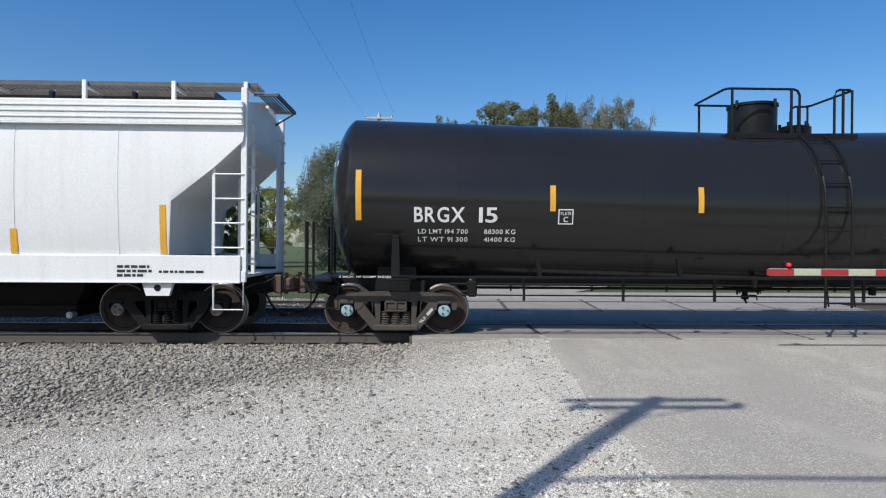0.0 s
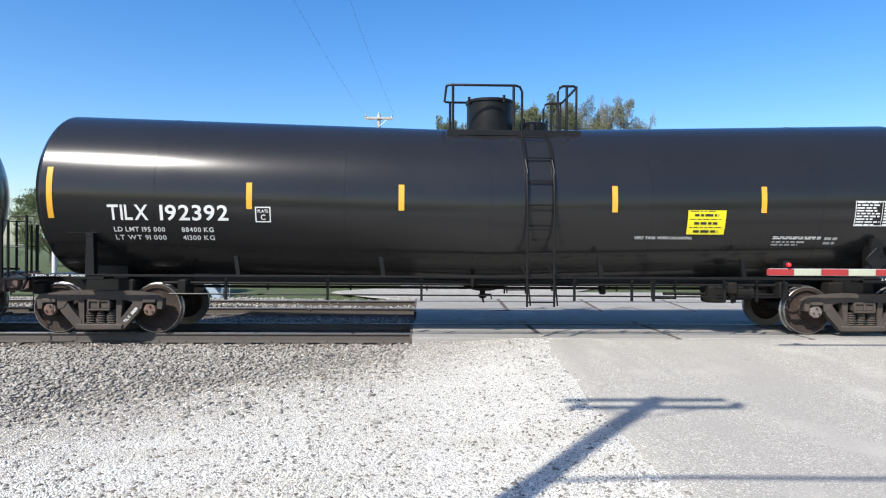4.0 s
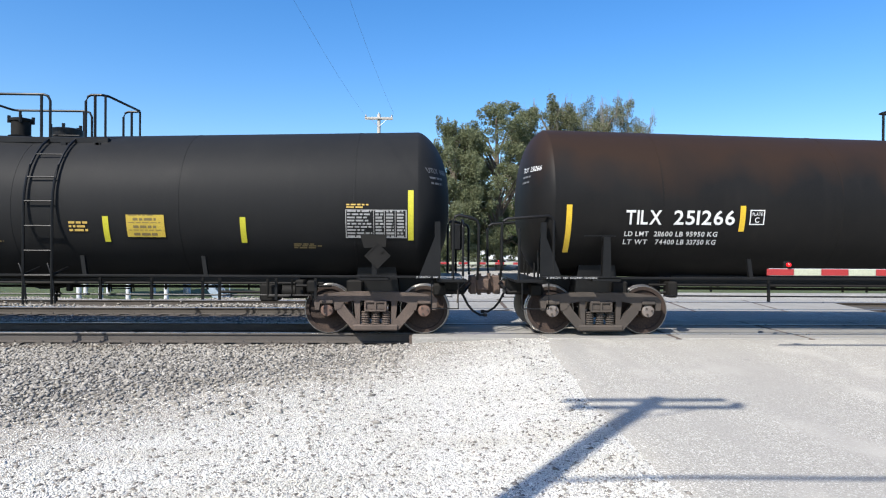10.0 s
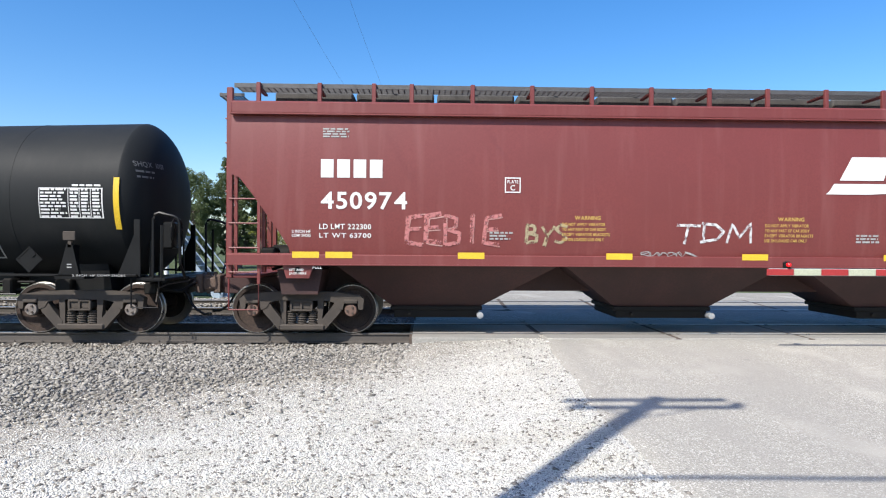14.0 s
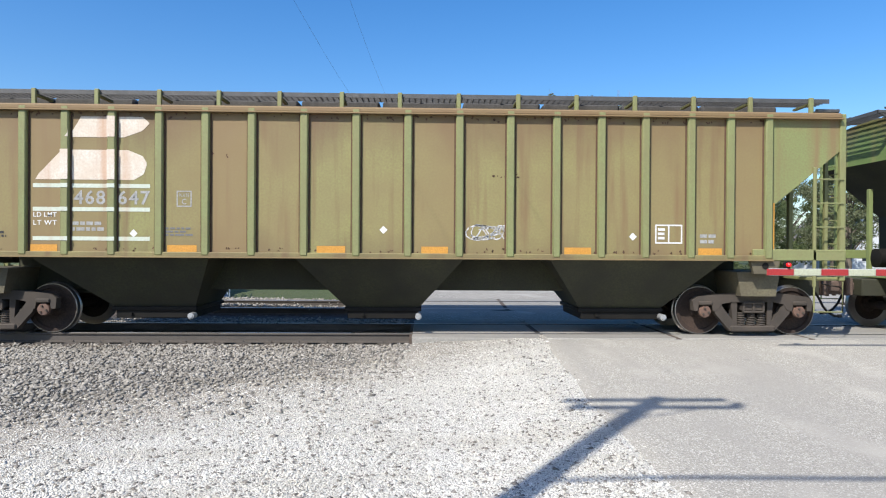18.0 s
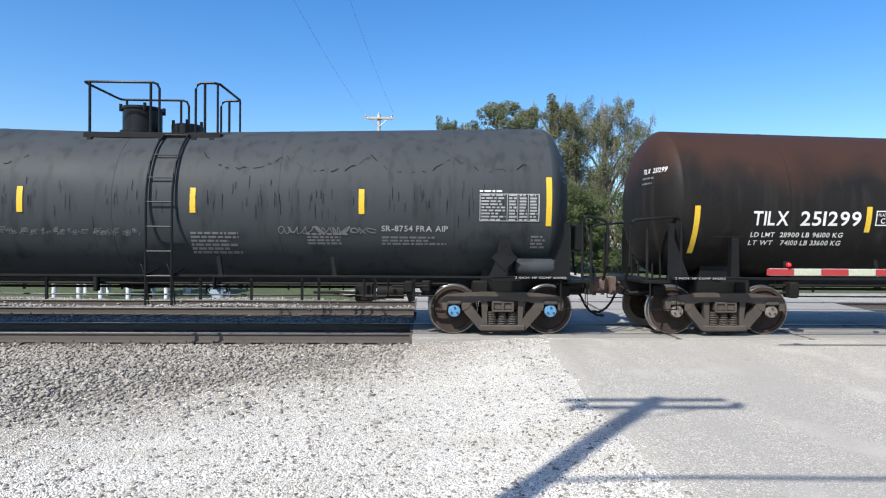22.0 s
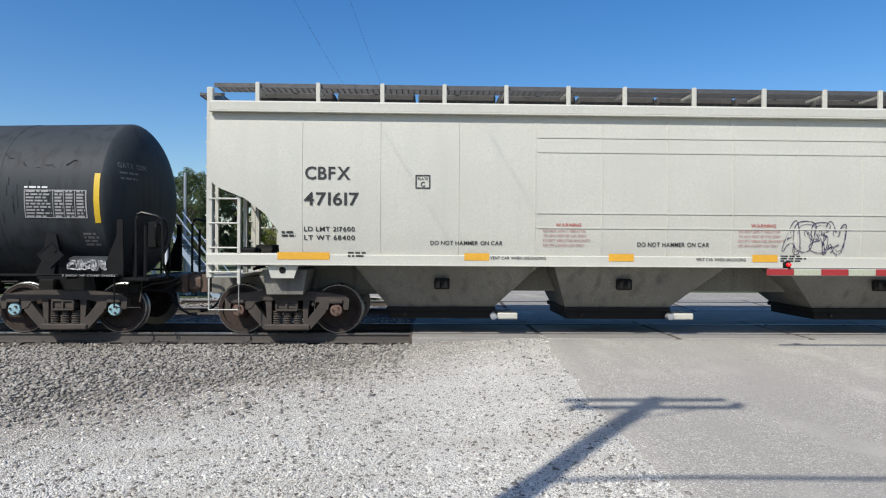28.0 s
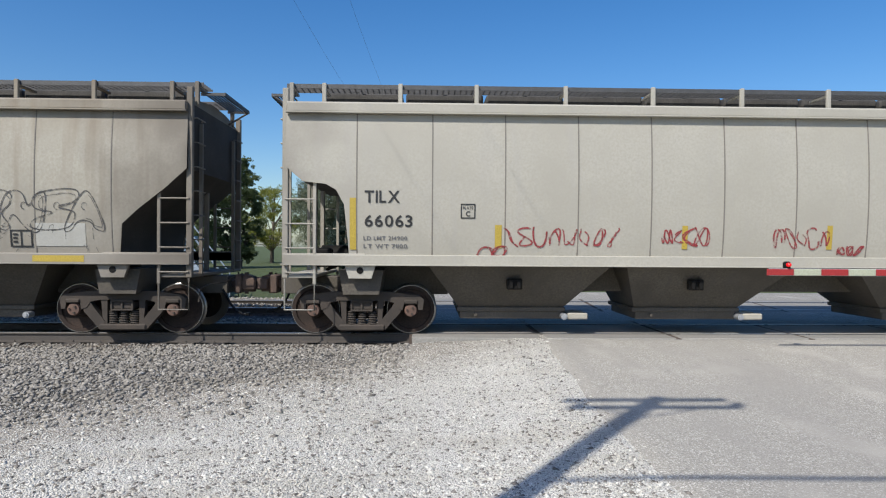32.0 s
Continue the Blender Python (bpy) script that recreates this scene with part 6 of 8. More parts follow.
stone_field("limestone_chips", 128000, place_lime, lambda rs, p: (0.0045 + 0.0075 * rs.uniform(0, 1, len(p)) ** 1.5) * (1 + 1.3 * (rs.uniform(0, 1, len(p)) > 0.95)), LIME, "pale crushed limestone chips strewn thickly beside the road", 3)
stone_field("loose_grey_stones", 15000, place_lime, lambda rs, p: 0.0065 + 0.021 * rs.uniform(0, 1, len(p)) ** 3, DARKSTONE, "grey and brown stones scattered over pale limestone", 9)
stone_field("ballast_stones", 26000, place_ballast, lambda rs, p: rs.uniform(0.018, 0.042, len(p)), BALLAST, "grey-brown track ballast stones along the rail", 5)
def place_heap(rs, n):
    y = rs.choice([4.83, 6.15, 6.3], n) + rs.normal(0, 0.22, n)
    x = rs.uniform(-20, -0.3, n)
    return np.stack([x, y, -0.06 + 0.035 * np.sin(x * 0.9) + 0.04 * rs.uniform(0, 1, n) + 0.05 * (y > 5.5)], 1)


stone_field("heaped_ballast_stones", 6000, place_heap, lambda rs, p: rs.uniform(0.03, 0.055, len(p)), BALLAST, "pale fresh ballast heaped between the rails of the second track", 8)
stone_field("far_ballast_stones", 14000, place_far, lambda rs, p: rs.uniform(0.025, 0.05, len(p)), BALLAST, "pale ballast stones round the second track", 7)


# ---- poles and wires ----
def utility_pole(x, y, h, zb, label, wood=POLEWOOD):
    pole = thing("utility_pole", None, None, label, "utility pole", at=pose(x, y, zb), group="utility poles")
    part("shaft", Geo().tube([(0, 0, -0.3), (0, 0, h * 0.5), (0, 0, h + 0.25)], 0.17, 14, r2=0.115), wood, pole)
    arm = part("crossarm", Geo().box(-0.98, 0.98, -0.21, -0.12, h - 0.10, h + 0.02, 0.012), wood, pole)
    part("crossarm", Geo().box(-0.96, 0.96, 0.12, 0.21, h - 0.10, h + 0.02, 0.012), wood, pole)
    for s in (-1, 1):
        part("brace", Geo().tube([(0, -0.14, h - 0.65), (s * 0.62, -0.14, h - 0.08)], 0.018, 6), ALU, pole)
        part("insulator", Geo().lathe([(h + 0.02, 0.035), (h + 0.06, 0.07), (h + 0.11, 0.05), (h + 0.16, 0.07), (h + 0.20, 0.03)], 12, "z", (s * 0.90, -0.165, 0)), ALU, pole)
    part("insulator", Geo().lathe([(h + 0.25, 0.035), (h + 0.30, 0.06), (h + 0.36, 0.03)], 10, "z"), ALU, pole)
    return pole


utility_pole(-3.3, 32.2, 11.05, -0.4, "weathered timber utility pole with a crossarm beyond the tracks", PALEPOLE)
utility_pole(-3.90, -14.25, 11.0, -0.15, "timber utility pole with a double crossarm beside the road")
for k, (xa, xb) in enumerate(((-4.90, -4.35), (-3.10, -2.25))):
    pts = []
    for i in range(25):
        f = i / 24
        pts.append((xa + (xb - xa) * f, -14.45 + 46.45 * f, 11.0 + (10.93 - 11.0) * f - 3.2 * f * (1 - f)))
    thing("overhead_wire", Geo().tube(pts, 0.0045, 5), WIRE, "thin overhead power wire strung between two poles", "wire", group="overhead wires")
utility_pole(36.0, -14.75, 9.2, -0.15, "timber utility pole further along the road")
thing("service_wire", Geo().tube([(-4.1 + 2.0 * i, -14.75, 8.55 - 0.5 * math.sin(math.pi * i / 20)) for i in range(21)], 0.035, 6), WIRE, "thick sagging service cable strung between two poles", "wire", group="overhead wires")


# ---- crossing signals ----
def gate_arm(x_tip, y, z, x_base, zb, label, faces=-1):
    gate = thing("crossing_gate", None, None, label, "crossing gate", at=pose(0, y, 0), group="crossing gates")
    s = 1 if x_base > x_tip else -1
    n = int(abs(x_base - x_tip) / 0.43)
    part("arm_core", Geo().box(x_tip, x_base, -0.01, 0.02, z - 0.056, z + 0.056, 0.01), ALU, gate)
    rm, wm = (Geo().box(0.003, 0.427, -0.022, -0.012, -0.05, 0.05, 0.004).mesh("arm_board", [m]) for m in (SIGNRED, SIGNWHITE))
    for i in range(n):
        xx = x_tip + s * (0.43 * i - 0.04) - (0.43 if s < 0 else 0)
        part("arm_board", (rm, wm)[i % 2], None, gate, at=pose(xx, 0, z))
    for k, x in enumerate((0.25, 2.0, 4.4)):
        lx = x_tip + s * x
        if k == 0 or faces > 0:
            lamp = part("arm_lamp", Geo().lathe([(-0.05, 0.012), (-0.035, 0.03), (0.02, 0.034), (0.045, 0.03)], 12, "y", (lx + 0.05, -0.02, z + 0.115)), LAMPRED, gate, "lit red gate lamp")
            part("lamp_hood", Geo().box(lx - 0.005, lx + 0.105, -0.01, 0.06, z + 0.055, z + 0.165, 0.02), BLACKBAR, gate)
    return gate


def mast(gate, x, z_ground, lit):
    part("mast", Geo().tube([(x, 0.1, z_ground), (x, 0.1, 4.6)], 0.055, 12), GRATE, gate)
    part("mast_base", Geo().box(x - 0.22, x + 0.22, -0.12, 0.32, z_ground, z_ground + 0.5, 0.03), ALU, gate)
    for a in (45, -45):
        g = Geo().box(-0.5, 0.5, 0.0, 0.02, -0.10, 0.10, 0.004)
        part("crossbuck_blade", g, SHEDWHITE, gate, at=pose(x, 0.0 - 0.01 * (a > 0), 4.30, 0, 0, 42) @ pose(0, 0, 0, 0, a, 0))
    part("lamp_bar", Geo().box(x - 0.42, x + 0.42, 0.02, 0.07, 2.36, 2.42), BLACKBAR, gate)
    for s in (-1, 1):
        part("lamp_backplate", Geo().lathe([(0.0, 0.25), (0.015, 0.25)], 24, "y", (x + s * 0.34, 0.02, 2.39)), BLACKBAR, gate)
        part("signal_lamp", Geo().lathe([(-0.03, 0.02), (-0.02, 0.10), (0.0, 0.105)], 20, "y", (x + s * 0.34, 0.0, 2.39)), LAMPRED if s in lit else SIGNRED, gate)
    part("gate_mechanism", Geo().box(x - 0.2, x + 0.2, 0.2, 0.6, 0.7, 1.3, 0.04), ALU, gate)


gate_near = gate_arm(5.31, -3.07, 1.27, 13.2, 0, "lowered red and white striped crossing gate with lit red lamp")
mast(gate_near, 13.4, -0.15, ())
gate_far = gate_arm(5.4, 17.2, 0.86, -0.6, 0, "lowered red and white gate arm with crossbuck mast across the tracks", 1)
mast(gate_far, -0.9, -0.45, (1,))


# ---- elevated white shed with stairs ----
def platform_shed():
    y = 11.2
    zg = -0.42
    shed = thing("elevated_shed", None, None, "small white shed on a steel platform with a grey stair", "shed", at=pose(0, y, 0))
    part("cabin", Geo().box(-13.3, -11.2, 0.2, 2.2, 2.0, 4.35, 0.03), SHEDWHITE, shed)
    part("cabin_roof", Geo().box(-13.4, -11.1, 0.1, 2.3, 4.35, 4.43, 0.02), SHEDWHITE, shed)
    part("annex", Geo().box(-11.18, -10.5, 0.5, 2.0, 2.0, 4.15, 0.03), STEELBLUE, shed)
    part("deck", Geo().box(-14.0, -9.3, -0.2, 2.4, 1.86, 1.99, 0.01), STEELBLUE, shed)
    for x in (-13.7, -12.8, -12.0, -11.0, -9.6):
        part("leg", Geo().tube([(x, 0.0, zg), (x, 0.0, 1.9)], 0.085, 10), SHEDWHITE, shed)
        part("leg", Geo().tube([(x, 2.2, zg), (x, 2.2, 1.9)], 0.085, 10), SHEDWHITE, shed)
    for z in (2.45, 2.9):
        part("handrail", Geo().tube([(-14.0, -0.15, z), (-9.3, -0.15, z)], 0.025, 6), STEELBLUE, shed)
    for x in np.arange(-14, -9.2, 0.94):
        part("rail_post", Geo().tube([(x, -0.15, 1.98), (x, -0.15, 2.9)], 0.025, 6), STEELBLUE, shed)
    for dy in (-0.15, 0.75):
        part("stair_stringer", Geo().prism([(-9.3, 1.75), (-9.3, 1.99), (-7.55, zg + 0.2), (-7.55, zg), (-7.75, zg)], dy - 0.03, dy + 0.03), STEELBLUE, shed)
        part("stair_rail", Geo().tube([(-9.3, dy, 2.9), (-7.5, dy, zg + 1.0), (-7.5, dy, zg)], 0.025, 6), STEELBLUE, shed)
        part("stair_rail", Geo().tube([(-9.3, dy, 2.45), (-7.5, dy, zg + 0.55)], 0.02, 6), STEELBLUE, shed)
    for i in range(12):
        f = (i + 0.5) / 12
        x, z = -9.3 + 1.75 * f, 1.95 + (zg - 1.95) * f
        part("tread", Geo().box(x - 0.12, x + 0.12, -0.12, 0.72, z - 0.02, z + 0.01), STEELBLUE, shed)
    part("lamp_post", Geo().tube([(-9.9, 2.6, zg), (-9.9, 2.6, 4.6)], 0.06, 8), ALU, shed)
    return shed


platform_shed()


# ---- distant house ----
def house(x, y, w, d, h, label):
    hs = thing("house", None, None, label, "house", at=pose(x, y, -0.5))
    part("wall", Geo().prism([(0, 0), (w, 0), (w, h), (w / 2, h + w * 0.32), (0, h)], 0, d), SHEDWHITE, hs)
    roofm = plain("grey_shingles", (0.18, 0.17, 0.17), 0.85)
    for s in (0, 1):
        g = Geo().add([(w / 2, -0.3, h + w * 0.32 + 0.06), (w / 2, d + 0.3, h + w * 0.32 + 0.06), (-0.4 if s == 0 else w + 0.4, d + 0.3, h - 0.2), (-0.4 if s == 0 else w + 0.4, -0.3, h - 0.2),
                       (w / 2, -0.3, h + w * 0.32 + 0.2), (w / 2, d + 0.3, h + w * 0.32 + 0.2), (-0.4 if s == 0 else w + 0.4, d + 0.3, h - 0.06), (-0.4 if s == 0 else w + 0.4, -0.3, h - 0.06)],
                      [(0, 1, 2, 3), (7, 6, 5, 4), (0, 3, 7, 4), (1, 5, 6, 2), (2, 6, 7, 3), (0, 4, 5, 1)])
        part("roof", g, roofm, hs)
    dark = plain("window_glass", (0.03, 0.04, 0.05), 0.1)
    for i in range(3):
        for z in (0.9, 3.2) if h > 4.5 else (0.9,):
            xx = w * (0.2 + 0.3 * i)
            wd = part("window", Geo().box(xx - 0.5, xx + 0.5, -0.05, 0.02, z, z + 1.3, 0.01), SHEDWHITE, hs)
            part("pane", Geo().box(xx - 0.4, xx + 0.4, -0.07, -0.04, z + 0.1, z + 1.2), dark, wd)
    return hs


house(39.5, 48, 6.5, 8.0, 3.4, "small white house with a grey roof behind trees")
house(9.0, 88, 8.0, 8.0, 3.2, "low white house far up the road")


# ---- trees ----
def leaf_material(name, a, b, c):
    m = bpy.data.materials.new(name)
    m.use_nodes = True
    nt = m.node_tree
    bs = nt.nodes["Principled BSDF"]
    isl = nt.nodes.new("ShaderNodeNewGeometry").outputs["Random Per Island"]
    co = nt.nodes.new("ShaderNodeTexCoord").outputs["Object"]
    col = mixed(nt, isl, a, b)
    col = mixed(nt, ramped(nt, noised(nt, co, 0.5), 0.42, 0.68), col, c)
    nt.links.new(col, bs.inputs["Base Color"])
    bs.inputs["Roughness"].default_value = 0.6
    bs.inputs["Specular IOR Level"].default_value = 0.25
    tr = nt.nodes.new("ShaderNodeBsdfTranslucent")
    nt.links.new(col, tr.inputs[0])
    mx = nt.nodes.new("ShaderNodeMixShader")
    mx.inputs[0].default_value = 0.4
    nt.links.new(bs.outputs[0], mx.inputs[1])
    nt.links.new(tr.outputs[0], mx.inputs[2])
    nt.links.new(mx.outputs[0], nt.nodes["Material Output"].inputs[0])
    return m


LEAF_A = leaf_material("mid_green_leaves", (0.11, 0.15, 0.06), (0.165, 0.195, 0.09), (0.08, 0.11, 0.045))
LEAF_G = leaf_material("grey_green_leaves", (0.165, 0.19, 0.095), (0.235, 0.245, 0.145), (0.135, 0.155, 0.082))
LEAF_D = leaf_material("dry_olive_leaves", (0.185, 0.20, 0.105), (0.25, 0.25, 0.145), (0.15, 0.16, 0.085))
LEAF_W = leaf_material("pale_willow_leaves", (0.165, 0.195, 0.13), (0.225, 0.245, 0.17), (0.125, 0.15, 0.095))
LEAF_Y = leaf_material("yellowing_leaves", (0.22, 0.25, 0.05), (0.30, 0.28, 0.06), (0.14, 0.18, 0.04))
LEAF_S = leaf_material("blue_green_needles", (0.045, 0.07, 0.055), (0.07, 0.10, 0.08), (0.035, 0.055, 0.042))


def crown_mesh(name, clumps, leaves, size, seed, mat, droop=0.0):
    """Leaves as small bent triangles scattered through many clumps."""
    rs = np.random.RandomState(seed)
    cl = np.array(clumps)
    w = cl[:, 3] ** 2
    idx = rs.choice(len(cl), leaves, p=w / w.sum())
    d = rs.normal(0, 1, (leaves, 3))
    d /= np.linalg.norm(d, axis=1)[:, None]
    r = cl[idx, 3] * rs.uniform(0.25, 1.0, leaves) ** 0.5
    p = cl[idx, :3] + d * r[:, None] * np.array([1, 1, 0.8])
    if droop:
        p[:, 2] -= np.abs(rs.exponential(droop * 0.55, leaves))
    s = size * rs.uniform(0.6, 1.4, leaves)
    u = rs.normal(0, 1, (leaves, 3))
    u /= np.linalg.norm(u, axis=1)[:, None]
    v = rs.normal(0, 1, (leaves, 3)) + d * 0.6
    v -= u * (u * v).sum(1)[:, None]
    v /= np.linalg.norm(v, axis=1)[:, None]
    a = p - u * s[:, None] * 0.5
    b = p + u * s[:, None] * 0.5
    c = p + v * s[:, None] * 0.55
    e = p - v * s[:, None] * 0.45
    vs = np.stack([a, e, b, c], 1).reshape(-1, 3)
    me = bpy.data.meshes.new(name)
    me.vertices.add(len(vs))
    me.vertices.foreach_set("co", vs.reshape(-1))
    f = np.arange(leaves * 4, dtype=np.int32)
    me.loops.add(len(f))
    me.loops.foreach_set("vertex_index", f)
    me.polygons.add(leaves)
    me.polygons.foreach_set("loop_start", np.arange(0, len(f), 4, dtype=np.int32))
    me.update(calc_edges=True)
    me.materials.append(mat)
    return me


def tree(x, y, h, rad, mat, label, seed, leaves=9000, zb=-0.5, low=0.25, droop=0.0, thin=1.0, size=0.10, twigs=0):
    rnd = random.Random(seed)
    t = thing("tree", None, None, label, "tree", at=pose(x, y, zb), group="background trees")
    g = Geo()
    lean = rnd.uniform(-0.04, 0.04) * h
    g.tube([(0, 0, -0.3), (lean * 0.3, 0, h * 0.3), (lean * 0.7, 0, h * 0.6), (lean, 0, h * 0.88)], 0.026 * h, 10, r2=0.005 * h)
    clumps = []
    mid, half = (low * 0.6 + 0.97) / 2, (0.97 - low * 0.6) / 2
    lobes = [(rnd.uniform(0, 6.283), rnd.uniform(0.72, 1.08)) for _ in range(7)]
    for i in range(int(95 * thin)):
        f = rnd.uniform(low, 0.96)
        a = rnd.uniform(0, 6.283)
        u = (f - mid) / half
        prof = max(1 - abs(u) ** 2.5, 0.04) ** (1 / 2.2)
        bulge = 1.0
        for la, lw in lobes:
            bulge = min(bulge, 1.06 - (1.06 - lw) * max(math.cos(a - la), 0) ** 3)
        rr = rad * prof * bulge * (rnd.uniform(0.25, 1.0) ** 0.5)
        px, py, pz = lean * f + rr * math.cos(a), rr * math.sin(a), h * f * (1 - 0.05 * rnd.random())
        if i % 3 == 0:
            z0 = max(h * f - rr * rnd.uniform(0.6, 1.0) - 0.08 * h, h * 0.15)
            q = z0 / h
            g.tube([(lean * q, 0, z0), ((px + lean * q) / 2, py / 2, (z0 + pz) / 2 + 0.04 * h), (px, py, pz)], 0.007 * h, 5, r2=0.0015 * h)
        clumps.append((px, py, pz, rad * rnd.uniform(0.09, 0.20)))
        for _ in range(3):
            clumps.append((px + rnd.gauss(0, 0.13) * rad, py + rnd.gauss(0, 0.13) * rad, pz + rnd.gauss(0, 0.10) * rad, rad * rnd.uniform(0.04, 0.11)))
    part("trunk", g, BARK, t)
    if twigs:
        g = Geo()
        for _ in range(twigs):
            px, py, pz, r = rnd.choice(clumps)
            pz = max(pz, 0.45 * h)
            k = rnd.uniform(0.05, 0.13) * h
            g.tube([(px * 0.86, py * 0.86, pz - k), (px * 0.96 + rnd.gauss(0, 0.06), py * 0.96, pz - k * 0.4), (px + rnd.gauss(0, 0.15), py, min(pz + k * 0.5, h * 1.01))], 0.018, 4, r2=0.006)
        tagged(part("brushwood", g, TWIG, t, "bare grey-brown twigs"), kind="stuff")
    part("crown", crown_mesh("crown", clumps, int(leaves * 3.4), size, seed, mat, droop), mat, t)
    return t


def spruce(x, y, h, rad, seed):
    t = thing("spruce_tree", None, None, "blue-green conical spruce tree beyond the tracks", "spruce tree", at=pose(x, y, -0.5), group="background trees")
    part("trunk", Geo().tube([(0, 0, -0.3), (0, 0, h)], 0.14, 8, r2=0.02), BARK, t)
    rnd = random.Random(seed)
    clumps = []
    for i in range(230):
        f = rnd.random() ** 1.3
        a = rnd.uniform(0, 6.283)
        rr = rad * (1 - f) * rnd.uniform(0.35, 1.08)
        clumps.append((rr * math.cos(a), rr * math.sin(a), 0.3 + h * 0.97 * f - 0.12 * rr, 0.18 + 0.26 * (1 - f)))
    part("crown", crown_mesh("crown", clumps, 22000, 0.12, seed, LEAF_S), LEAF_S, t)
    return t


tree(-7.9, 49.2, 12.0, 5.3, LEAF_W, "grey-green willow with drooping twigs beyond the tracks", 11, 38000, droop=0.9, thin=1.5)
spruce(-6.8, 42.2, 6.6, 2.4, 12)
tree(-16.7, 45.2, 10.4, 2.2, LEAF_A, "slender green poplar beside the shed", 13, 16000, low=0.1, thin=2.2)
tree(-20.2, 42.2, 8.6, 3.0, LEAF_A, "round green broadleaf tree behind the shed", 14, 14000, thin=1.8, low=0.12)
tree(-17.9, 62.2, 9.4, 3.4, LEAF_Y, "broadleaf tree with yellowing autumn leaves", 15)
tree(-34.5, 47.2, 7.6, 3.6, LEAF_A, "green tree beyond the grass", 16, 7000)
tree(-27.0, 60.0, 7.0, 3.6, LEAF_G, "dull green tree beyond the grass", 17, 7000)
tree(6.1, 39.2, 14.4, 4.2, LEAF_G, "tall dark green broadleaf tree beside the far road", 18, 30000, low=0.12, thin=1.4)
tree(2.2, 37.2, 12.3, 3.1, LEAF_G, "leafy grey-green tree beside the far road", 19, 30000, low=0.08, droop=0.5, thin=1.7)
tree(10.9, 45.2, 16.0, 4.6, LEAF_D, "tall tree with sparse grey-green foliage", 20, 34000, droop=0.5, low=0.12, twigs=500)
tree(17.2, 47.2, 16.3, 5.0, LEAF_D, "tall half-bare tree with grey-green foliage", 21, 25000, droop=0.6, low=0.12, twigs=1100)
tree(10.5, 38.0, 8.0, 3.6, LEAF_A, "low bushy green tree", 28, 11000, low=0.08)
tree(15.5, 39.0, 6.5, 3.6, LEAF_A, "low bushy green tree", 29, 11000, low=0.08)
tree(21.5, 43.2, 11.6, 3.4, LEAF_G, "thin half-bare tree with few leaves", 22, 3600, low=0.3, thin=0.8, twigs=300)
tree(29.5, 57.2, 8.0, 3.6, LEAF_G, "small grey-green tree among others", 23, 7000, low=0.1)
tree(25.5, 50.0, 6.5, 3.0, LEAF_A, "small green tree among others", 30, 7000, low=0.08)
tree(32.4, 35.2, 10.0, 3.4, LEAF_G, "green tree in front of a white house", 24, 9000)
tree(36.9, 44.0, 9.4, 2.6, LEAF_A, "green tree in front of a white house", 25, 7000)
tree(42.0, 67.0, 9.2, 5.0, LEAF_A, "distant green tree behind the house", 26, 7000)
tree(-15.5, 80.0, 9.2, 4.5, LEAF_G, "distant dull green tree", 27, 6000)
tree(27.5, 40.0, 7.2, 3.6, LEAF_A, "bushy green tree before a white house", 34, 9000, low=0.06)
tree(34.6, 47.0, 9.4, 3.4, LEAF_A, "green bushy tree before a white house", 36, 9000, low=0.06)
tree(46.0, 52.0, 9.0, 4.0, LEAF_A, "green tree beside the house", 31, 7000)
tree(-45.0, 66.0, 9.0, 5.0, LEAF_G, "distant dull green tree", 32, 6000)
tree(-1.6, 58.0, 8.2, 3.2, LEAF_A, "dark green bushy tree beyond the crossing gate", 35, 9000, low=0.06)
tree(6.9, 47.5, 8.6, 3.2, LEAF_A, "low dark green tree between taller ones", 37, 9000, low=0.05)
tree(8.2, 72.0, 9.0, 4.5, LEAF_A, "distant green tree up the road", 33, 6000)


# ---- the train ----
def mix(base, **more):
    d = dict(base)
    d.update(more)
    return d


NEW_TANK = dict(R=1.54, zc=2.39, bend=0.024, manway=(0.46, 0.60), ends="posts", hl=7.84, hd=0.45, tc=7.03, xe=9.13, paint=GLOSS, tape=AMBER, caps=(BEAR_G, BEAR_G),
                label="glossy new black tank car with amber reflective strips",
                strips=[(-7.68, 2.09, 2.98), (-4.24, 2.27, 2.73), (-1.58, 2.26, 2.72), (2.21, 2.26, 2.73), (4.90, 2.27, 2.74), (7.77, 2.07, 2.97)],
                frame_x=(3.3,), boxes=[(-4.14, -3.87, 2.04, 2.31, WHITE)], tables=[(6.57, 7.65, 2.05, 2.50, WHITE)],
                notices=[(3.53, 4.22, 1.88, 2.31, SIGNYEL, INK)],
                bars=[(5.14, 6.1, 1.80, 1.86, 2, WHITE), (5.14, 5.8, 1.68, 1.78, 2, DULLWHITE), (6.1, 6.4, 1.70, 1.86, 2, DULLWHITE), (7.35, 7.65, 1.62, 1.88, 5, DULLWHITE), (7.25, 7.65, 2.53, 2.58, 1, WHITE)],
                stencil=True)


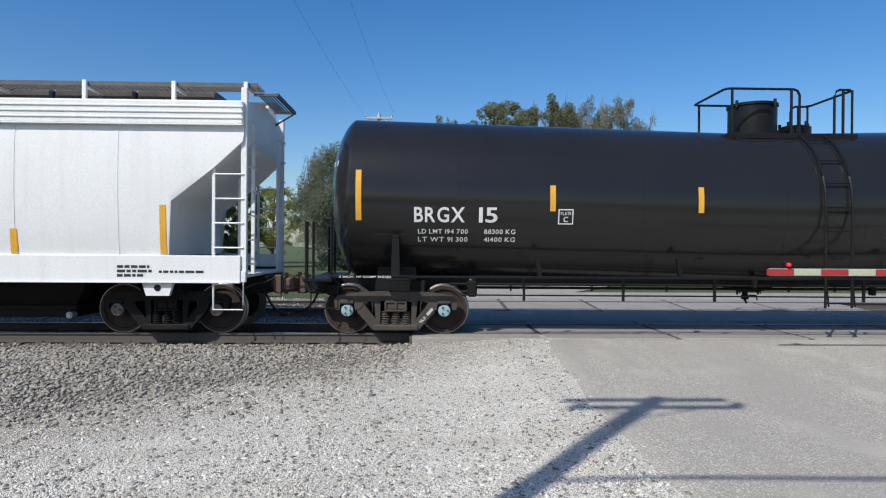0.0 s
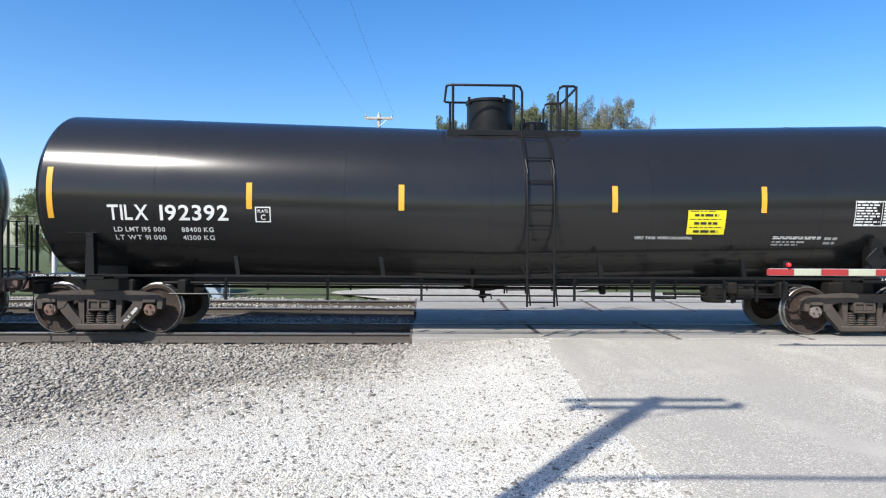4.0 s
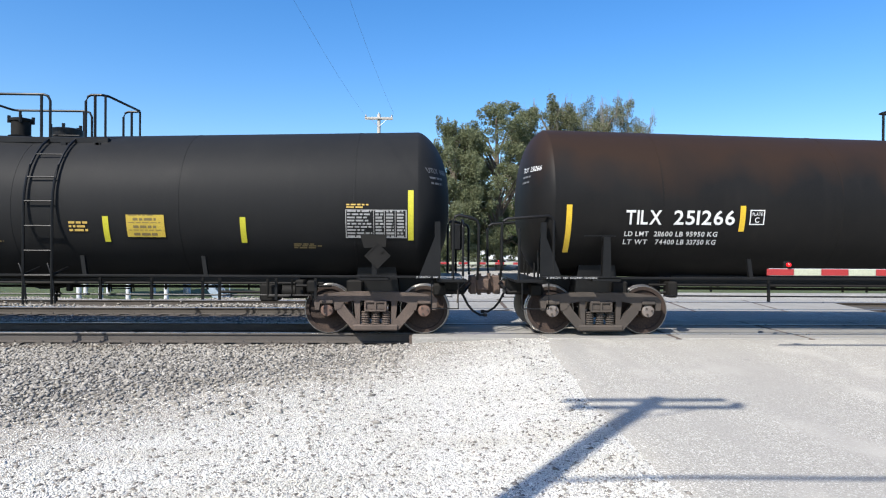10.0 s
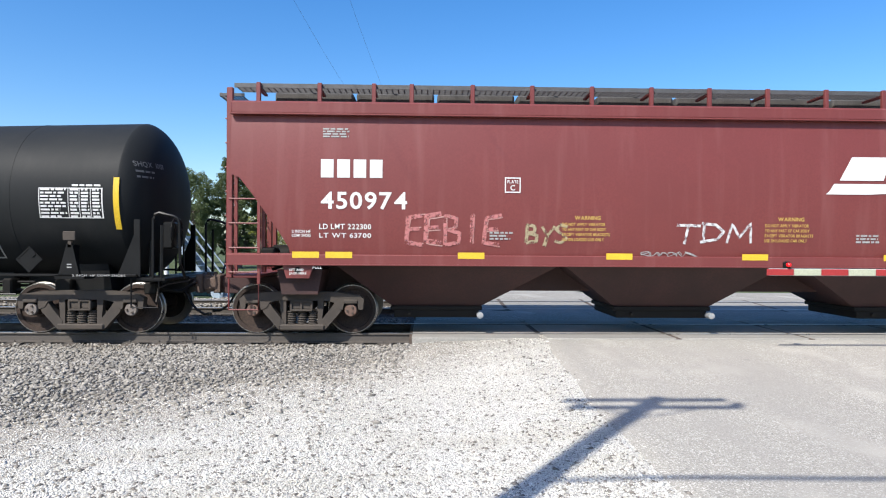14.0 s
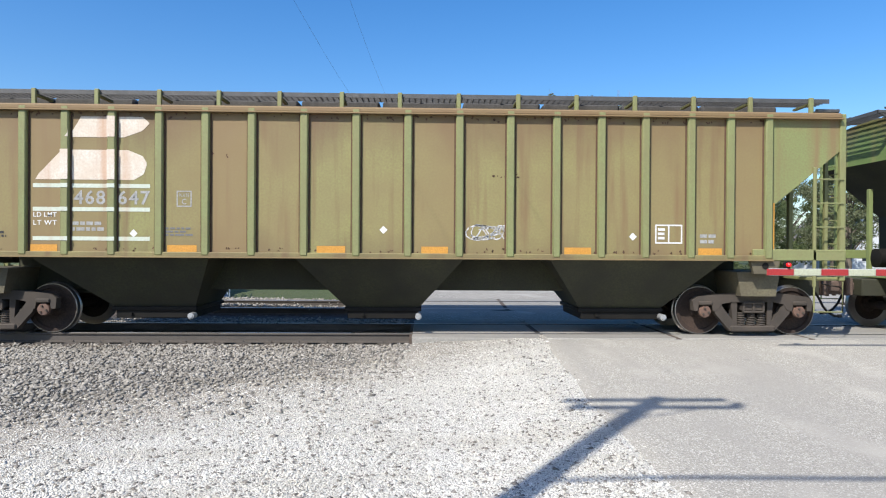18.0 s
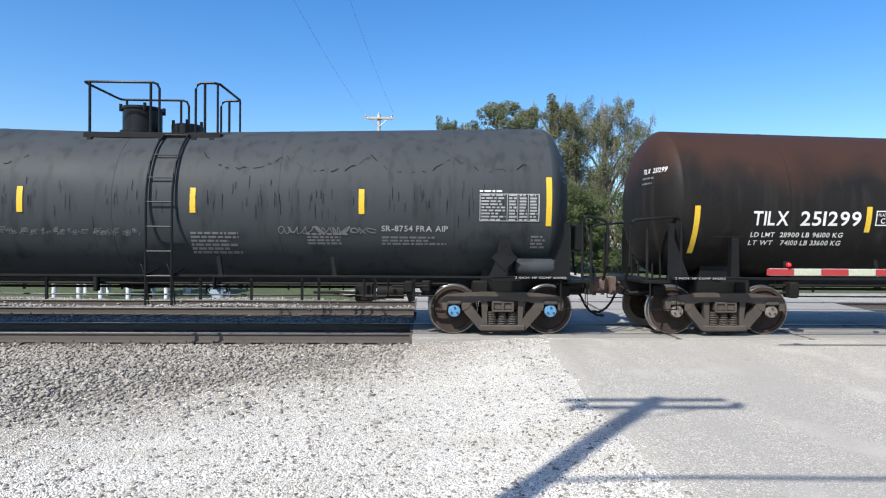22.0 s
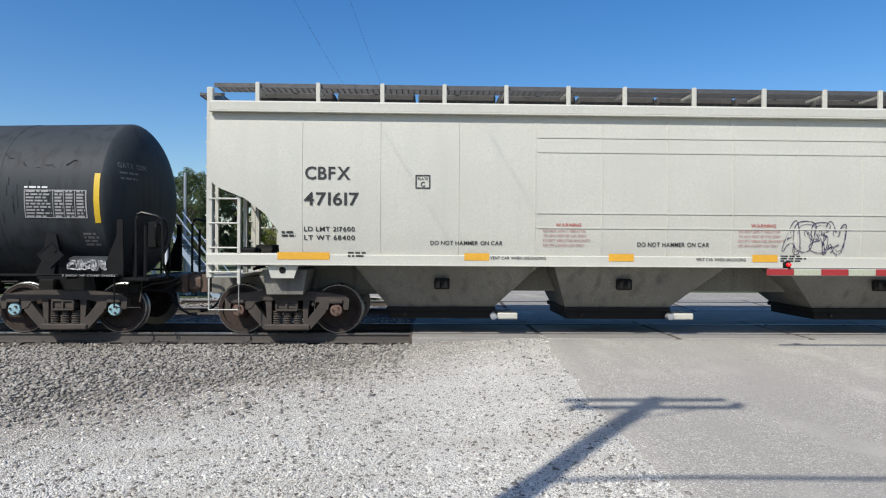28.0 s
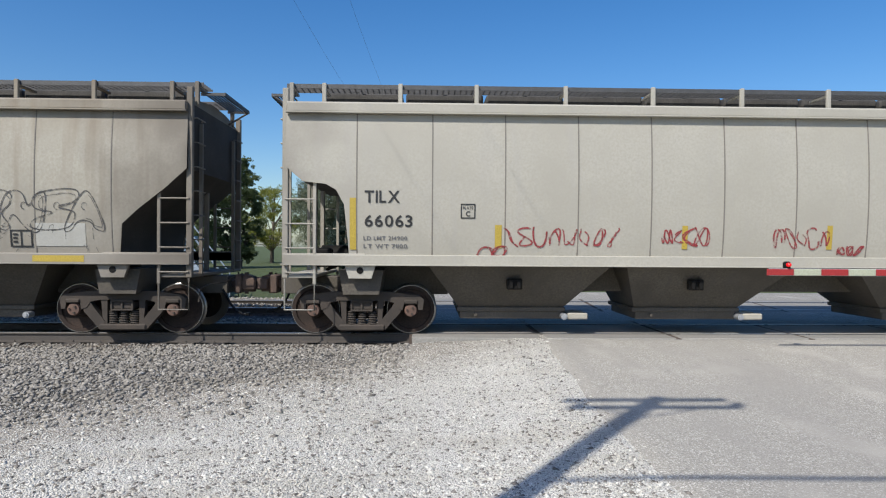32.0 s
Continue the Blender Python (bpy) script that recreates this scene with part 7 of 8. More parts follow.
def new_tank(mark, number, weights, **more):
    texts = [(mark, -6.70, -6.0 if mark != "BRGX" else -5.80, 2.07, 2.33, WHITE),
             (number, -5.80 if len(number) > 2 else -5.55, -4.61 if len(number) > 2 else -5.22, 2.07, 2.33, WHITE),
             ("LD LMT " + weights[0], -6.63, -5.74, 1.865, 1.945, WHITE), (weights[1] + " KG", -5.45, -4.89, 1.865, 1.945, WHITE),
             ("LT WT " + weights[2], -6.63, -5.74, 1.725, 1.805, WHITE), (weights[3] + " KG", -5.45, -4.89, 1.725, 1.805, WHITE),
             ("VENT TANK WHEN UNLOADING", 2.60, 3.65, 1.79, 1.84, WHITE)]
    return mix(NEW_TANK, texts=texts, **more)


OLD_TANK = dict(R=1.49, zc=2.33, bend=0.0212, hl=7.76, hd=0.48, hq=0.70, tc=6.93, xe=9.01, paint=GREYBLK, tape=YELLOW, caps=(BEAR_T, BEAR_T), label="sun-faded grey-black tank car with yellow reflective strips", valves=(5.2,), frame_x=(4.6,),
                walk=(-0.85, 1.68), rail1=0.53, rail2=1.20, rail_z=4.66, manway=(0.36, 0.50), mx=-0.1, ladder=(0.64, 1.09),
                strips=[(-7.58, 2.03, 2.89), (-4.44, 2.20, 2.65), (-1.56, 2.19, 2.64), (1.42, 2.20, 2.64), (4.37, 2.20, 2.64), (7.70, 2.01, 2.88)],
                tables=[(6.46, 7.53, 2.09, 2.58, DULLWHITE)], struts=(-4.3, -2.0, 3.9, 1.9), hangers=(-5.0, -3.3, -1.2, 1.5, 2.4, 3.3, 3.6, 4.6, 5.3))
GREY_BARS = [(1.35, 2.25, 1.47, 1.88, 6, FAINT), (3.4, 4.17, 1.65, 1.87, 4, FAINT), (4.72, 5.88, 1.65, 1.82, 3, FAINT), (7.4, 7.68, 1.60, 1.85, 4, FAINT), (6.46, 6.9, 2.60, 2.65, 1, WHITE)]


def grey_tank(mark, number, weights, extra=(), **more):
    texts = [(mark, -6.68, -5.89, 2.10, 2.36, WHITE), (number, -5.68, -4.52, 2.10, 2.36, WHITE), ("LD LMT " + weights[0] + " LB", -6.60, -5.42, 1.89, 1.98, WHITE), (weights[1] + " KG", -5.32, -4.98, 1.89, 1.98, WHITE),
             ("LT WT " + weights[2] + " LB", -6.60, -5.42, 1.74, 1.83, WHITE), (weights[3] + " KG", -5.32, -4.98, 1.74, 1.83, WHITE), ("SR-8754 FRA AIP", 4.72, 5.90, 1.90, 2.00, DULLWHITE)]
    return mix(OLD_TANK, texts=texts, boxes=[(-4.38, -4.13, 2.11, 2.37, DULLWHITE)], bars=GREY_BARS, res_mat=GREYBLK, **dict(dict(weeps=[(1.5 * k - 7.5, 1.5 * k - 6.0, 3.0 - 0.03 * (k % 3), 3.3 - 0.05 * (k % 2)) for k in range(10) if k not in (4, 5)]), **more))


RUST_TANK = mix(OLD_TANK, R=1.44, zc=2.375, bend=0.0192, hl=7.85, hd=0.48, paint=RUSTTOP, caps=(BEAR_G, BEAR_G), walk=(-0.40, 1.62), rail1=0.50, rail2=1.17, rail_z=4.55, manway=(0.27, 0.465), mx=-0.03, ladder=(0.60, 1.04),
                strips=[(-7.60, 1.54, 2.40), (-4.45, 1.94, 2.40), (-1.42, 1.94, 2.40), (1.65, 1.94, 2.40), (5.46, 1.94, 2.40), (7.72, 1.54, 2.39)],
                tables=[(6.55, 7.65, 2.08, 2.60, DULLWHITE)], boxes=[(-4.32, -4.05, 2.06, 2.33, WHITE)], coti=[(6.06, 6.52, 1.57, 1.87, DULLWHITE)],
                bars=[(1.62, 2.65, 1.46, 1.88, 6, DULLWHITE), (3.47, 4.2, 1.76, 1.87, 2, DULLWHITE), (4.74, 5.66, 1.66, 1.88, 4, DULLWHITE), (6.55, 6.95, 2.62, 2.66, 1, DULLWHITE)],
                struts=(-4.3, -1.7, 2.9, 4.75), hangers=(-3.9, -0.35, -0.9, 1.3, 2.15, 2.9, 3.45, 4.2, 5.0))
ACRONYM = [[(2.60, 2.99, 3.98), (2.78, 3.08, 3.96), (3.10, 3.25, 3.90), (3.38, 3.38, 3.84)],
           [(2.60, 4.03, 4.62), (2.70, 3.98, 4.66), (3.2, 4.02, 4.74), (3.34, 4.10, 4.78), (3.38, 4.2, 4.79)],
           [(2.60, 4.66, 5.02), (2.84, 4.72, 5.05), (2.87, 4.73, 5.28), (3.0, 4.75, 5.42), (3.15, 4.79, 5.48), (3.30, 4.83, 5.45), (3.38, 4.85, 5.32)]]


def oil_tank(number, weights, word, emblem, **more):
    texts = [("TILX", -6.57, -5.92, 2.06, 2.31, WHITE), (number, -5.70, -4.59, 2.06, 2.31, WHITE), ("LD LMT", -6.57, -6.13, 1.845, 1.93, WHITE), (weights[0], -6.03, -4.87, 1.845, 1.93, WHITE),
             ("LT WT", -6.57, -6.13, 1.70, 1.785, WHITE), (weights[1], -5.98, -4.87, 1.70, 1.785, WHITE), ("REFINED OIL", 3.00, 5.12, 2.27, 2.54, word, 0.22)]
    return mix(RUST_TANK, texts=texts, marks=[(ACRONYM, emblem, "plain slanted company emblem")], **more)


HOPPER = dict(zt=4.15, zs=1.45, hx=9.85, tc=8.5, xe=10.56, sz0=1.30, sillx=9.85, paint=CREAM, cut=[(8.6, 1.47), (8.62, 1.9), (8.85, 2.2), (9.2, 2.46), (9.6, 2.62), (9.8, 2.75)], zw=4.57, chord=0.18,
              under=GREYUNDER, caps=(BEAR_R, BEAR_R), frame=IRON, post_up=0.26,
              bays=[(-7.4, -3.85, -6.70, -4.75, 0.48), (-3.75, -0.4, -3.37, -1.42, 0.48), (0.4, 3.75, 1.42, 3.37, 0.48), (3.85, 7.4, 4.75, 6.70, 0.48)], label="clean off-white covered hopper car with black lettering", pans=True, lad_top=2.6)
RIBS = [-6.91, -6.13, -5.41, -4.61, -3.80, -3.0, -2.2, -1.29, -0.38, 0.53, 1.44, 2.34, 3.16, 3.96, 4.75, 5.57, 6.28, 6.97]
RIBBED = dict(zt=4.06, zs=1.48, hx=8.37, tc=6.93, xe=9.1, sz0=1.42, sillx=7.05, paint=GREEN, rib=GREENRIB, pad_mat=DIRTGREEN, panel=GREENPANEL, bulge=0.0, yw=1.50, cut=[(7.0, 1.5), (7.04, 2.37), (8.2, 3.32), (8.3, 3.4)], zw=4.41, chord=0.1,
              ribs=RIBS, brackets=[-8.2, -7.35, -6.24, -5.12, -4.0, -2.93, -1.83, -0.7, 0.36, 1.44, 2.54, 3.62, 4.71, 5.81, 6.88, 8.03], under=DARKGREEN, caps=(BEAR_R, BEAR_R), lad_top=3.1, dark_ends=True, tape=ORANGE,
              bays=[(-6.15, -2.95, -4.90, -3.45, 0.47), (-1.52, 1.57, -0.62, 0.72, 0.47), (3.04, 6.3, 3.78, 5.30, 0.47)], sill_mat=GREENPANEL, gate_mat=DARKIRON, label="faded green covered hopper car with side ribs", vib=False,
              rust=[(-6.9, 6.9, 1.52, 1.60, 30, 3, 0.035), (-6.9, 6.9, 3.85, 3.98, 36, 5, 0.03), (-3.0, -2.6, 3.1, 3.4, 1, 2, 0.03), (2.0, 2.5, 2.85, 2.95, 3, 4, 0.03)])
BN_EMBLEM = [[(3.50, -5.40, -4.42), (3.62, -5.30, -4.10), (3.75, -5.22, -3.98), (3.86, -5.16, -4.10)],
             [(2.76, -5.94, -4.25), (2.86, -5.88, -4.08), (3.05, -5.70, -4.02), (3.18, -5.58, -4.10), (3.28, -5.48, -4.35)]]
RULES = [[(2.62, -5.98, -3.97), (2.69, -5.98, -3.97)], [(2.21, -5.98, -3.97), (2.28, -5.98, -3.97)], [(1.70, -5.98, -3.97), (1.77, -5.98, -3.97)]]
PEELED = material("peeling_white_vinyl_over_rust", (0.66, 0.64, 0.57), (0.60, 0.50, 0.40), 0.6, 0.1, 0, 2.6, 30, 0.03, grain=0.9, streak=(0.46, 0.26, 0.16), streak_amount=0.8)
FADEVINYL = material("faded_white_vinyl", (0.56, 0.60, 0.52), (0.50, 0.55, 0.46), 0.6, 0.1, 0, 2.2, 30, 0.03, grain=0.9, streak=(0.40, 0.22, 0.12), streak_amount=0.5)
GHOST = material("scratched_silver_emblem_paint", (0.22, 0.215, 0.20), (0.11, 0.105, 0.097), 0.4, 0.1, 0.2, 2.5, 30, 0.03, grain=0.85, streak=(0.10, 0.085, 0.075), streak_amount=0.8)
GHOSTWORD = plain("faded_dark_grey_lettering", (0.045, 0.044, 0.042), 0.6)
OILYEL = plain("pale_yellow_lettering", (0.85, 0.68, 0.22), 0.5)
RED_EMBLEM = [[(2.86, 2.76 + 0.99 * k, 3.56 + 0.99 * k), (3.28, 2.99 + 0.99 * k, 3.72 + 0.99 * k)] for k in range(4)] + [[(2.61, 2.51, 3.3), (2.67, 2.58, 4.4), (2.74, 2.62, 5.6), (2.80, 2.66, 6.45)]]
WARN = ["DO NOT APPLY VIBRATOR", "TO ANY PART OF CAR BODY", "EXCEPT VIBRATOR BRACKETS", "USE ON LOADED CAR ONLY"]


def warning(x, w, z1, z0, head, ink, small):
    h = (z1 - z0) / 5.4
    out = [("WARNING", x + 0.26 * w, x + 0.80 * w, z1 - 0.8 * h, z1, head)]
    for i, line in enumerate(WARN):
        zz = z1 - (1.5 + i * 1.1) * h
        out.append((line, x, x + w * (0.90, 0.92, 1.0, 0.88)[i], zz - 0.62 * h, zz, small))
    return out


TRAIN = [
    (hopper_car, mix(HOPPER, zt=4.15, chord=0.42, paint=WHITECAR, under=DARKIRON, label="bright white covered hopper car with amber strips", caps=(BEAR_G, BEAR_G), frame=DARKIRON, pans=False, zs=1.42, sz0=0.98, tape=AMBER,
                     cut=[(8.68, 1.45), (8.66, 1.6), (8.62, 2.1), (8.75, 2.4), (9.48, 2.98), (9.98, 3.45), (10.0, 3.6)], hx=10.02, sillx=9.95, brackets=[-8.6, -6.7, -4.9, -3.2, -1.5, 0.2, 1.9, 3.6, 5.3, 7.0, 8.6, 9.9],
                     seams=(0.8, 2.5, 4.3, 6.06, 7.83), lad_top=3.0, tapes=[(8.55, 8.66, 1.47, 2.33, AMBER), (5.98, 6.1, 1.47, 1.90, AMBER)],
                     bars=[(7.82, 8.42, 1.06, 1.29, 3, INK), (8.54, 9.39, 1.13, 1.20, 1, INK)]), -13.18),
    (tank_car, new_tank("BRGX", "15", ("194 700", "88300", "91 300", "41400"), caps=(BEAR_T, BEAR_T)), 6.50),
    (tank_car, new_tank("TILX", "193898", ("194 600", "88300", "91 400", "41400")), 24.77),
    (tank_car, new_tank("TILX", "192392", ("195 000", "88400", "91 000", "41300"), caps=(BEAR_R, BEAR_G)), 42.99),
    (tank_car, new_tank("TILX", "195188", ("195 000", "88400", "91 000", "41300")), 61.27),
    (tank_car, new_tank("TILX", "192935", ("195 200", "88500", "90 800", "41200")), 79.53),
    (tank_car, mix(OLD_TANK, R=1.44, zc=2.28, bend=0.0243, hl=7.12, hd=0.60, hq=0.78, tc=6.36, xe=8.46, paint=MATTE, caps=(BEAR_R, BEAR_R), frame=RUSTFRAME, label="matte black weathered tank car with gold lettering", bracket="board",
                   walk=(-1.28, 1.37), rail1=0.29, rail2=0.94, rail_z=4.41, manway=(0.17, 0.37), mx=-0.70, ladder=(0.28, 0.77), mw_mat=DARKIRON, tape=DULLTAPE, reservoir=False,
                   strips=[(-6.92, 1.74, 2.62), (-4.11, 1.67, 2.11), (-1.32, 1.67, 2.11), (1.64, 1.68, 2.13), (4.03, 1.68, 2.13), (7.00, 1.74, 2.63)], struts=(-4.0, -1.9, 1.3, 3.4),
                   tables=[(5.84, 6.93, 1.78, 2.28, DULLWHITE)], boxes=[], notices=[(2.0, 2.66, 1.77, 2.16, DULLNOTICE, FAINTGOLD)],
                   texts=[("UTLX", -6.32, -5.53, 1.89, 2.13, GOLD), ("640057", -5.29, -4.28, 1.89, 2.13, GOLD), ("LD LMT 191000 LB", -6.06, -5.06, 1.58, 1.67, FAINTGOLD), ("86650 KG", -4.87, -4.36, 1.58, 1.67, FAINTGOLD),
                          ("LT WT 72000 LB", -6.06, -5.06, 1.44, 1.52, FAINTGOLD), ("33650 KG", -4.87, -4.40, 1.44, 1.52, FAINTGOLD), ("NEW 06 1997", -4.30, -3.57, 1.45, 1.52, FAINTGOLD)],
                   bars=[(1.0, 1.35, 1.85, 2.05, 3, GOLD), (5.86, 6.28, 2.30, 2.39, 2, GOLD), (-0.5, -0.1, 1.66, 1.70, 1, FAINTGOLD), (4.9, 5.4, 1.58, 1.68, 3, FAINTGOLD)]), 97.14),
    (tank_car, oil_tank("251266", ("211600 LB 95950 KG", "74400 LB 33750 KG"), OILYEL, WHITE, label="black tank car stained brown above, with white emblem"), 114.58),
    (tank_car, mix(OLD_TANK, R=1.47, zc=2.313, bend=0.0272, hl=7.86, hd=0.52, tc=7.05, xe=9.12, paint=CHARCOAL, caps=(BEAR_G, BEAR_G), label="dull charcoal tank car with one glossy repainted band", bracket="gusset", deck=GRATE, tankx=-3.6, valves=(-4.6, 3.9, 4.6),
                   walk=(-1.15, 1.46), rail1=0.39, rail2=0.99, rail_z=4.56, manway=(0.31, 0.58), mx=-0.50, ladder=(0.40, 0.90), bands=(-0.48, 1.02, BANDBLACK), reservoir=False,
                   strips=[(-7.78, 1.90, 2.79), (-4.63, 2.13, 2.58), (-1.41, 2.13, 2.58), (1.82, 2.12, 2.57), (4.70, 2.12, 2.57), (7.85, 1.90, 2.81)],
                   tables=[(6.52, 7.62, 2.09, 2.62, WHITE)], boxes=[(-4.37, -4.11, 1.74, 2.00, WHITE)], coti=[(5.17, 5.69, 1.37, 1.67, DULLWHITE)],
                   texts=[("SHQX", -6.62, -5.75, 1.74, 1.97, WHITE), ("10151", -5.65, -4.92, 1.74, 1.97, WHITE), ("LD LMT 210200 LB", -6.62, -5.60, 1.61, 1.69, DULLWHITE), ("95300 KG", -5.50, -4.98, 1.61, 1.69, DULLWHITE),
                          ("LT WT 75800 LB", -6.62, -5.63, 1.48, 1.56, DULLWHITE), ("34400 KG", -5.50, -4.98, 1.48, 1.56, DULLWHITE)],
                   bars=[(7.09, 7.63, 2.64, 2.69, 1, WHITE), (2.87, 3.68, 1.56, 1.65, 2, DULLWHITE), (-0.42, -0.09, 3.37, 3.45, 2, WHITE), (1.2, 1.6, 1.4, 1.5, 2, FAINT)]), 132.73),
    (hopper_car, mix(HOPPER, vib=False, hx=8.12, tc=6.89, xe=8.95, sillx=8.12, paint=BROWNRED, under=DARKMAROON, chord=0.22, cut=[(7.02, 1.47), (7.05, 1.6), (7.2, 1.85), (7.65, 2.5), (7.9, 2.82), (8.05, 2.88)],
                     brackets=[-7.7, -6.59, -5.6, -4.91, -3.79, -2.69, -1.58, -0.47, 0.62, 1.72, 2.83, 3.92, 5.02, 5.71, 6.68, 7.67], pans=False,
                     bays=[(-6.43, -2.0, -5.24, -3.62, 0.5), (-2.3, 2.1, -1.03, 0.73, 0.5), (2.0, 6.43, 3.62, 5.24, 0.5)], label="mineral red covered hopper car with white lettering and graffiti", tape=YELLOW,
                     texts=[("450974", -6.48, -4.97, 2.29, 2.58, WHITE), ("PULL", -6.62, -6.46, 1.23, 1.27, WHITE), ("LIFT AND", -7.03, -6.78, 1.19, 1.23, WHITE), ("JACK HERE", -7.03, -6.73, 1.13, 1.17, WHITE), ("2 INCH HF", -6.99, -6.66, 1.86, 1.91, WHITE), ("COMP SHOES", -6.99, -6.66, 1.79, 1.84, WHITE), ("LD LMT 222300", -6.51, -5.60, 1.93, 2.02, WHITE), ("LT WT 63700", -6.51, -5.60, 1.78, 1.86, WHITE)]
                     + warning(-2.22, 0.85, 2.19, 1.75, GOLD, GOLD, GOLD) + warning(1.43, 0.88, 2.19, 1.75, GOLD, GOLD, GOLD),
                     boxes=[(-3.25, -2.97, 2.59, 2.86, WHITE)], coti=[(4.89, 5.39, 1.74, 2.10, WHITE)],
                     bars=[(-6.45, -5.98, 3.53, 3.71, 4, DULLWHITE), (-3.51, -3.07, 1.75, 1.91, 3, DULLWHITE), (5.48, 6.16, 2.04, 2.24, 3, DULLWHITE), (3.99, 4.57, 1.74, 2.03, 5, DULLWHITE), (3.1, 3.55, 1.73, 1.90, 3, DULLWHITE)],
                     tapes=[(a, a + 0.47, 1.42, 1.53, YELLOW) for a in (-6.98, -6.40, -4.07, -1.43, 1.02, 3.6, 6.01, 6.57)],
                     marks=[(RED_EMBLEM, WHITE, "plain slanted white company emblem with underline"), ([[(2.83, -6.48 + 0.285 * k, -6.26 + 0.285 * k), (3.15, -6.48 + 0.285 * k, -6.26 + 0.285 * k)] for k in range(4)], WHITE, "plain white company mark")],
                     tags=[(-5.0, -3.3, 1.68, 2.2, "EEBIE", 4, 0.075, PINKSPRAY, "single"), (-4.98, -3.28, 1.66, 2.18, "EEBIE", 6, 0.022, FAINTRED, "single"), (-2.87, -2.12, 1.69, 2.01, "BYS", 8, 0.055, OLIVESPRAY, "single"), (-0.25, 1.2, 1.72, 2.06, "TDM", 15, 0.05, WHITESPRAY, "single"), (5.4, 6.42, 1.67, 1.98, 4, 21, 0.04, WHITESPRAY, 2), (-0.8, 0.2, 1.47, 1.57, 6, 5, 0.012, DULLWHITE, 1)]), 150.64),
    (tank_car, grey_tank("GATX", "220199", ("208800", "94700", "77200", "35000"), label="sun-faded grey-black tank car with white outline graffiti",
                         tags=[(2.05, 4.24, 1.56, 2.13, 4, 31, 0.020, WHITESPRAY, "outlined"), (-3.7, -2.9, 1.5, 1.95, 3, 9, 0.02, FAINT, 3)]), 168.47),
    (hopper_car, mix(RIBBED, paint=OLIVE, rib=OLIVERIB, panel=OLIVEPANEL, sill_mat=OLIVEPANEL, under=DARKGREEN, label="rust-washed green covered hopper car with side ribs and peeling emblem",
                     marks=[(BN_EMBLEM, PEELED, "peeling white company emblem"), (RULES, FADEVINYL, "faded white rules")],
                     texts=[("468", -5.28, -4.74, 2.34, 2.57, DULLWHITE), ("647", -4.52, -3.97, 2.34, 2.57, DULLWHITE), ("LD LMT", -5.97, -5.57, 2.11, 2.19, WHITE), ("LT WT", -5.97, -5.57, 1.97, 2.05, WHITE)],
                     boxes=[(-3.51, -3.25, 2.30, 2.58, DULLWHITE)], coti=[(4.94, 5.43, 1.71, 2.05, WHITE)], bars=[(-5.3, -4.75, 1.85, 2.05, 2, DULLWHITE), (-3.7, -3.2, 1.78, 1.95, 3, FAINT), (5.75, 6.1, 1.7, 1.9, 2, DULLWHITE), (-6.61, -6.40, 1.74, 1.87, 2, INK)],
                     tapes=[(-6.90, -6.78, 1.55, 2.44, ORANGE), (6.98, 7.10, 1.53, 2.45, ORANGE)] + [(a, b, 1.51, 1.63, ORANGE) for a, b in ((-6.02, -5.56), (-3.67, -3.16), (-1.07, -0.57), (0.77, 1.24), (3.31, 3.79), (5.72, 6.15))],
                     tags=[(1.65, 2.19, 1.72, 2.06, 1, 3, 0.02, WHITESPRAY, 4)], spots=[(0.10, 1.92), (4.54, 1.83), (-4.25, 1.83)]), 186.65),
    (hopper_car, mix(RIBBED, marks=[(BN_EMBLEM, FADEVINYL, "worn white company emblem"), (RULES, FADEVINYL, "faded white rules")],
                     texts=[("467", -5.28, -4.74, 2.32, 2.56, WHITE), ("358", -4.52, -3.99, 2.32, 2.56, WHITE), ("LD LMT", -6.06, -5.60, 2.11, 2.17, DULLWHITE), ("LT WT", -6.06, -5.60, 1.97, 2.03, DULLWHITE)],
                     coti=[(4.89, 5.37, 1.68, 2.02, WHITE)], bars=[(-4.5, -4.0, 1.85, 2.2, 4, DULLWHITE), (-6.67, -6.45, 1.73, 1.85, 2, INK), (-3.7, -3.3, 2.3, 2.55, 2, FAINTGREEN)],
                     tapes=[(a, b, 1.49, 1.61, ORANGE) for a, b in ((-6.86, -6.35), (-4.54, -4.04), (-2.12, -1.51), (-0.2, 0.3), (1.63, 2.15), (4.1, 4.6), (6.35, 6.85))],
                     tags=[(7.89, 8.14, 3.37, 3.72, 1, 6, 0.018, WHITESPRAY, 2)]), 204.87),
    (tank_car, grey_tank("GATX", "220238", ("208800", "94700", "77200", "35000"), caps=(BEAR_B, BEAR_B), tags=[(-4.82, -2.6, 1.82, 1.95, 13, 14, 0.009, FAINT, "dense"), (-2.2, 0.48, 1.80, 1.95, 15, 17, 0.009, FAINT, "dense"), (2.92, 4.62, 1.84, 1.98, 11, 19, 0.014, FAINT, 1)]), 223.01),
    (tank_car, oil_tank("251299", ("211900 LB 96100 KG", "74100 LB 33600 KG"), GHOSTWORD, GHOST, paint=RUSTTOP2, label="black tank car rust-red above, with scratched silver emblem", bands=(0.25, 1.35, WASHED),
                        tags=[(-3.86, -3.15, 1.40, 1.82, 2, 23, 0.012, FAINT, 2), (7.15, 7.6, 1.9, 2.0, 3, 2, 0.015, WHITESPRAY, 1)]), 241.01),
    (tank_car, mix(OLD_TANK, R=1.575, zc=2.425, bend=0.027, hl=7.75, hd=0.60, hq=0.78, paint=SATIN, mir=-1, caps=(BEAR_B, BEAR_B), label="satin black tank car with scuffed scratches and yellow placard", bracket="gusset", stencil=True, deck=ALU, seam_mat=GREYBLK,
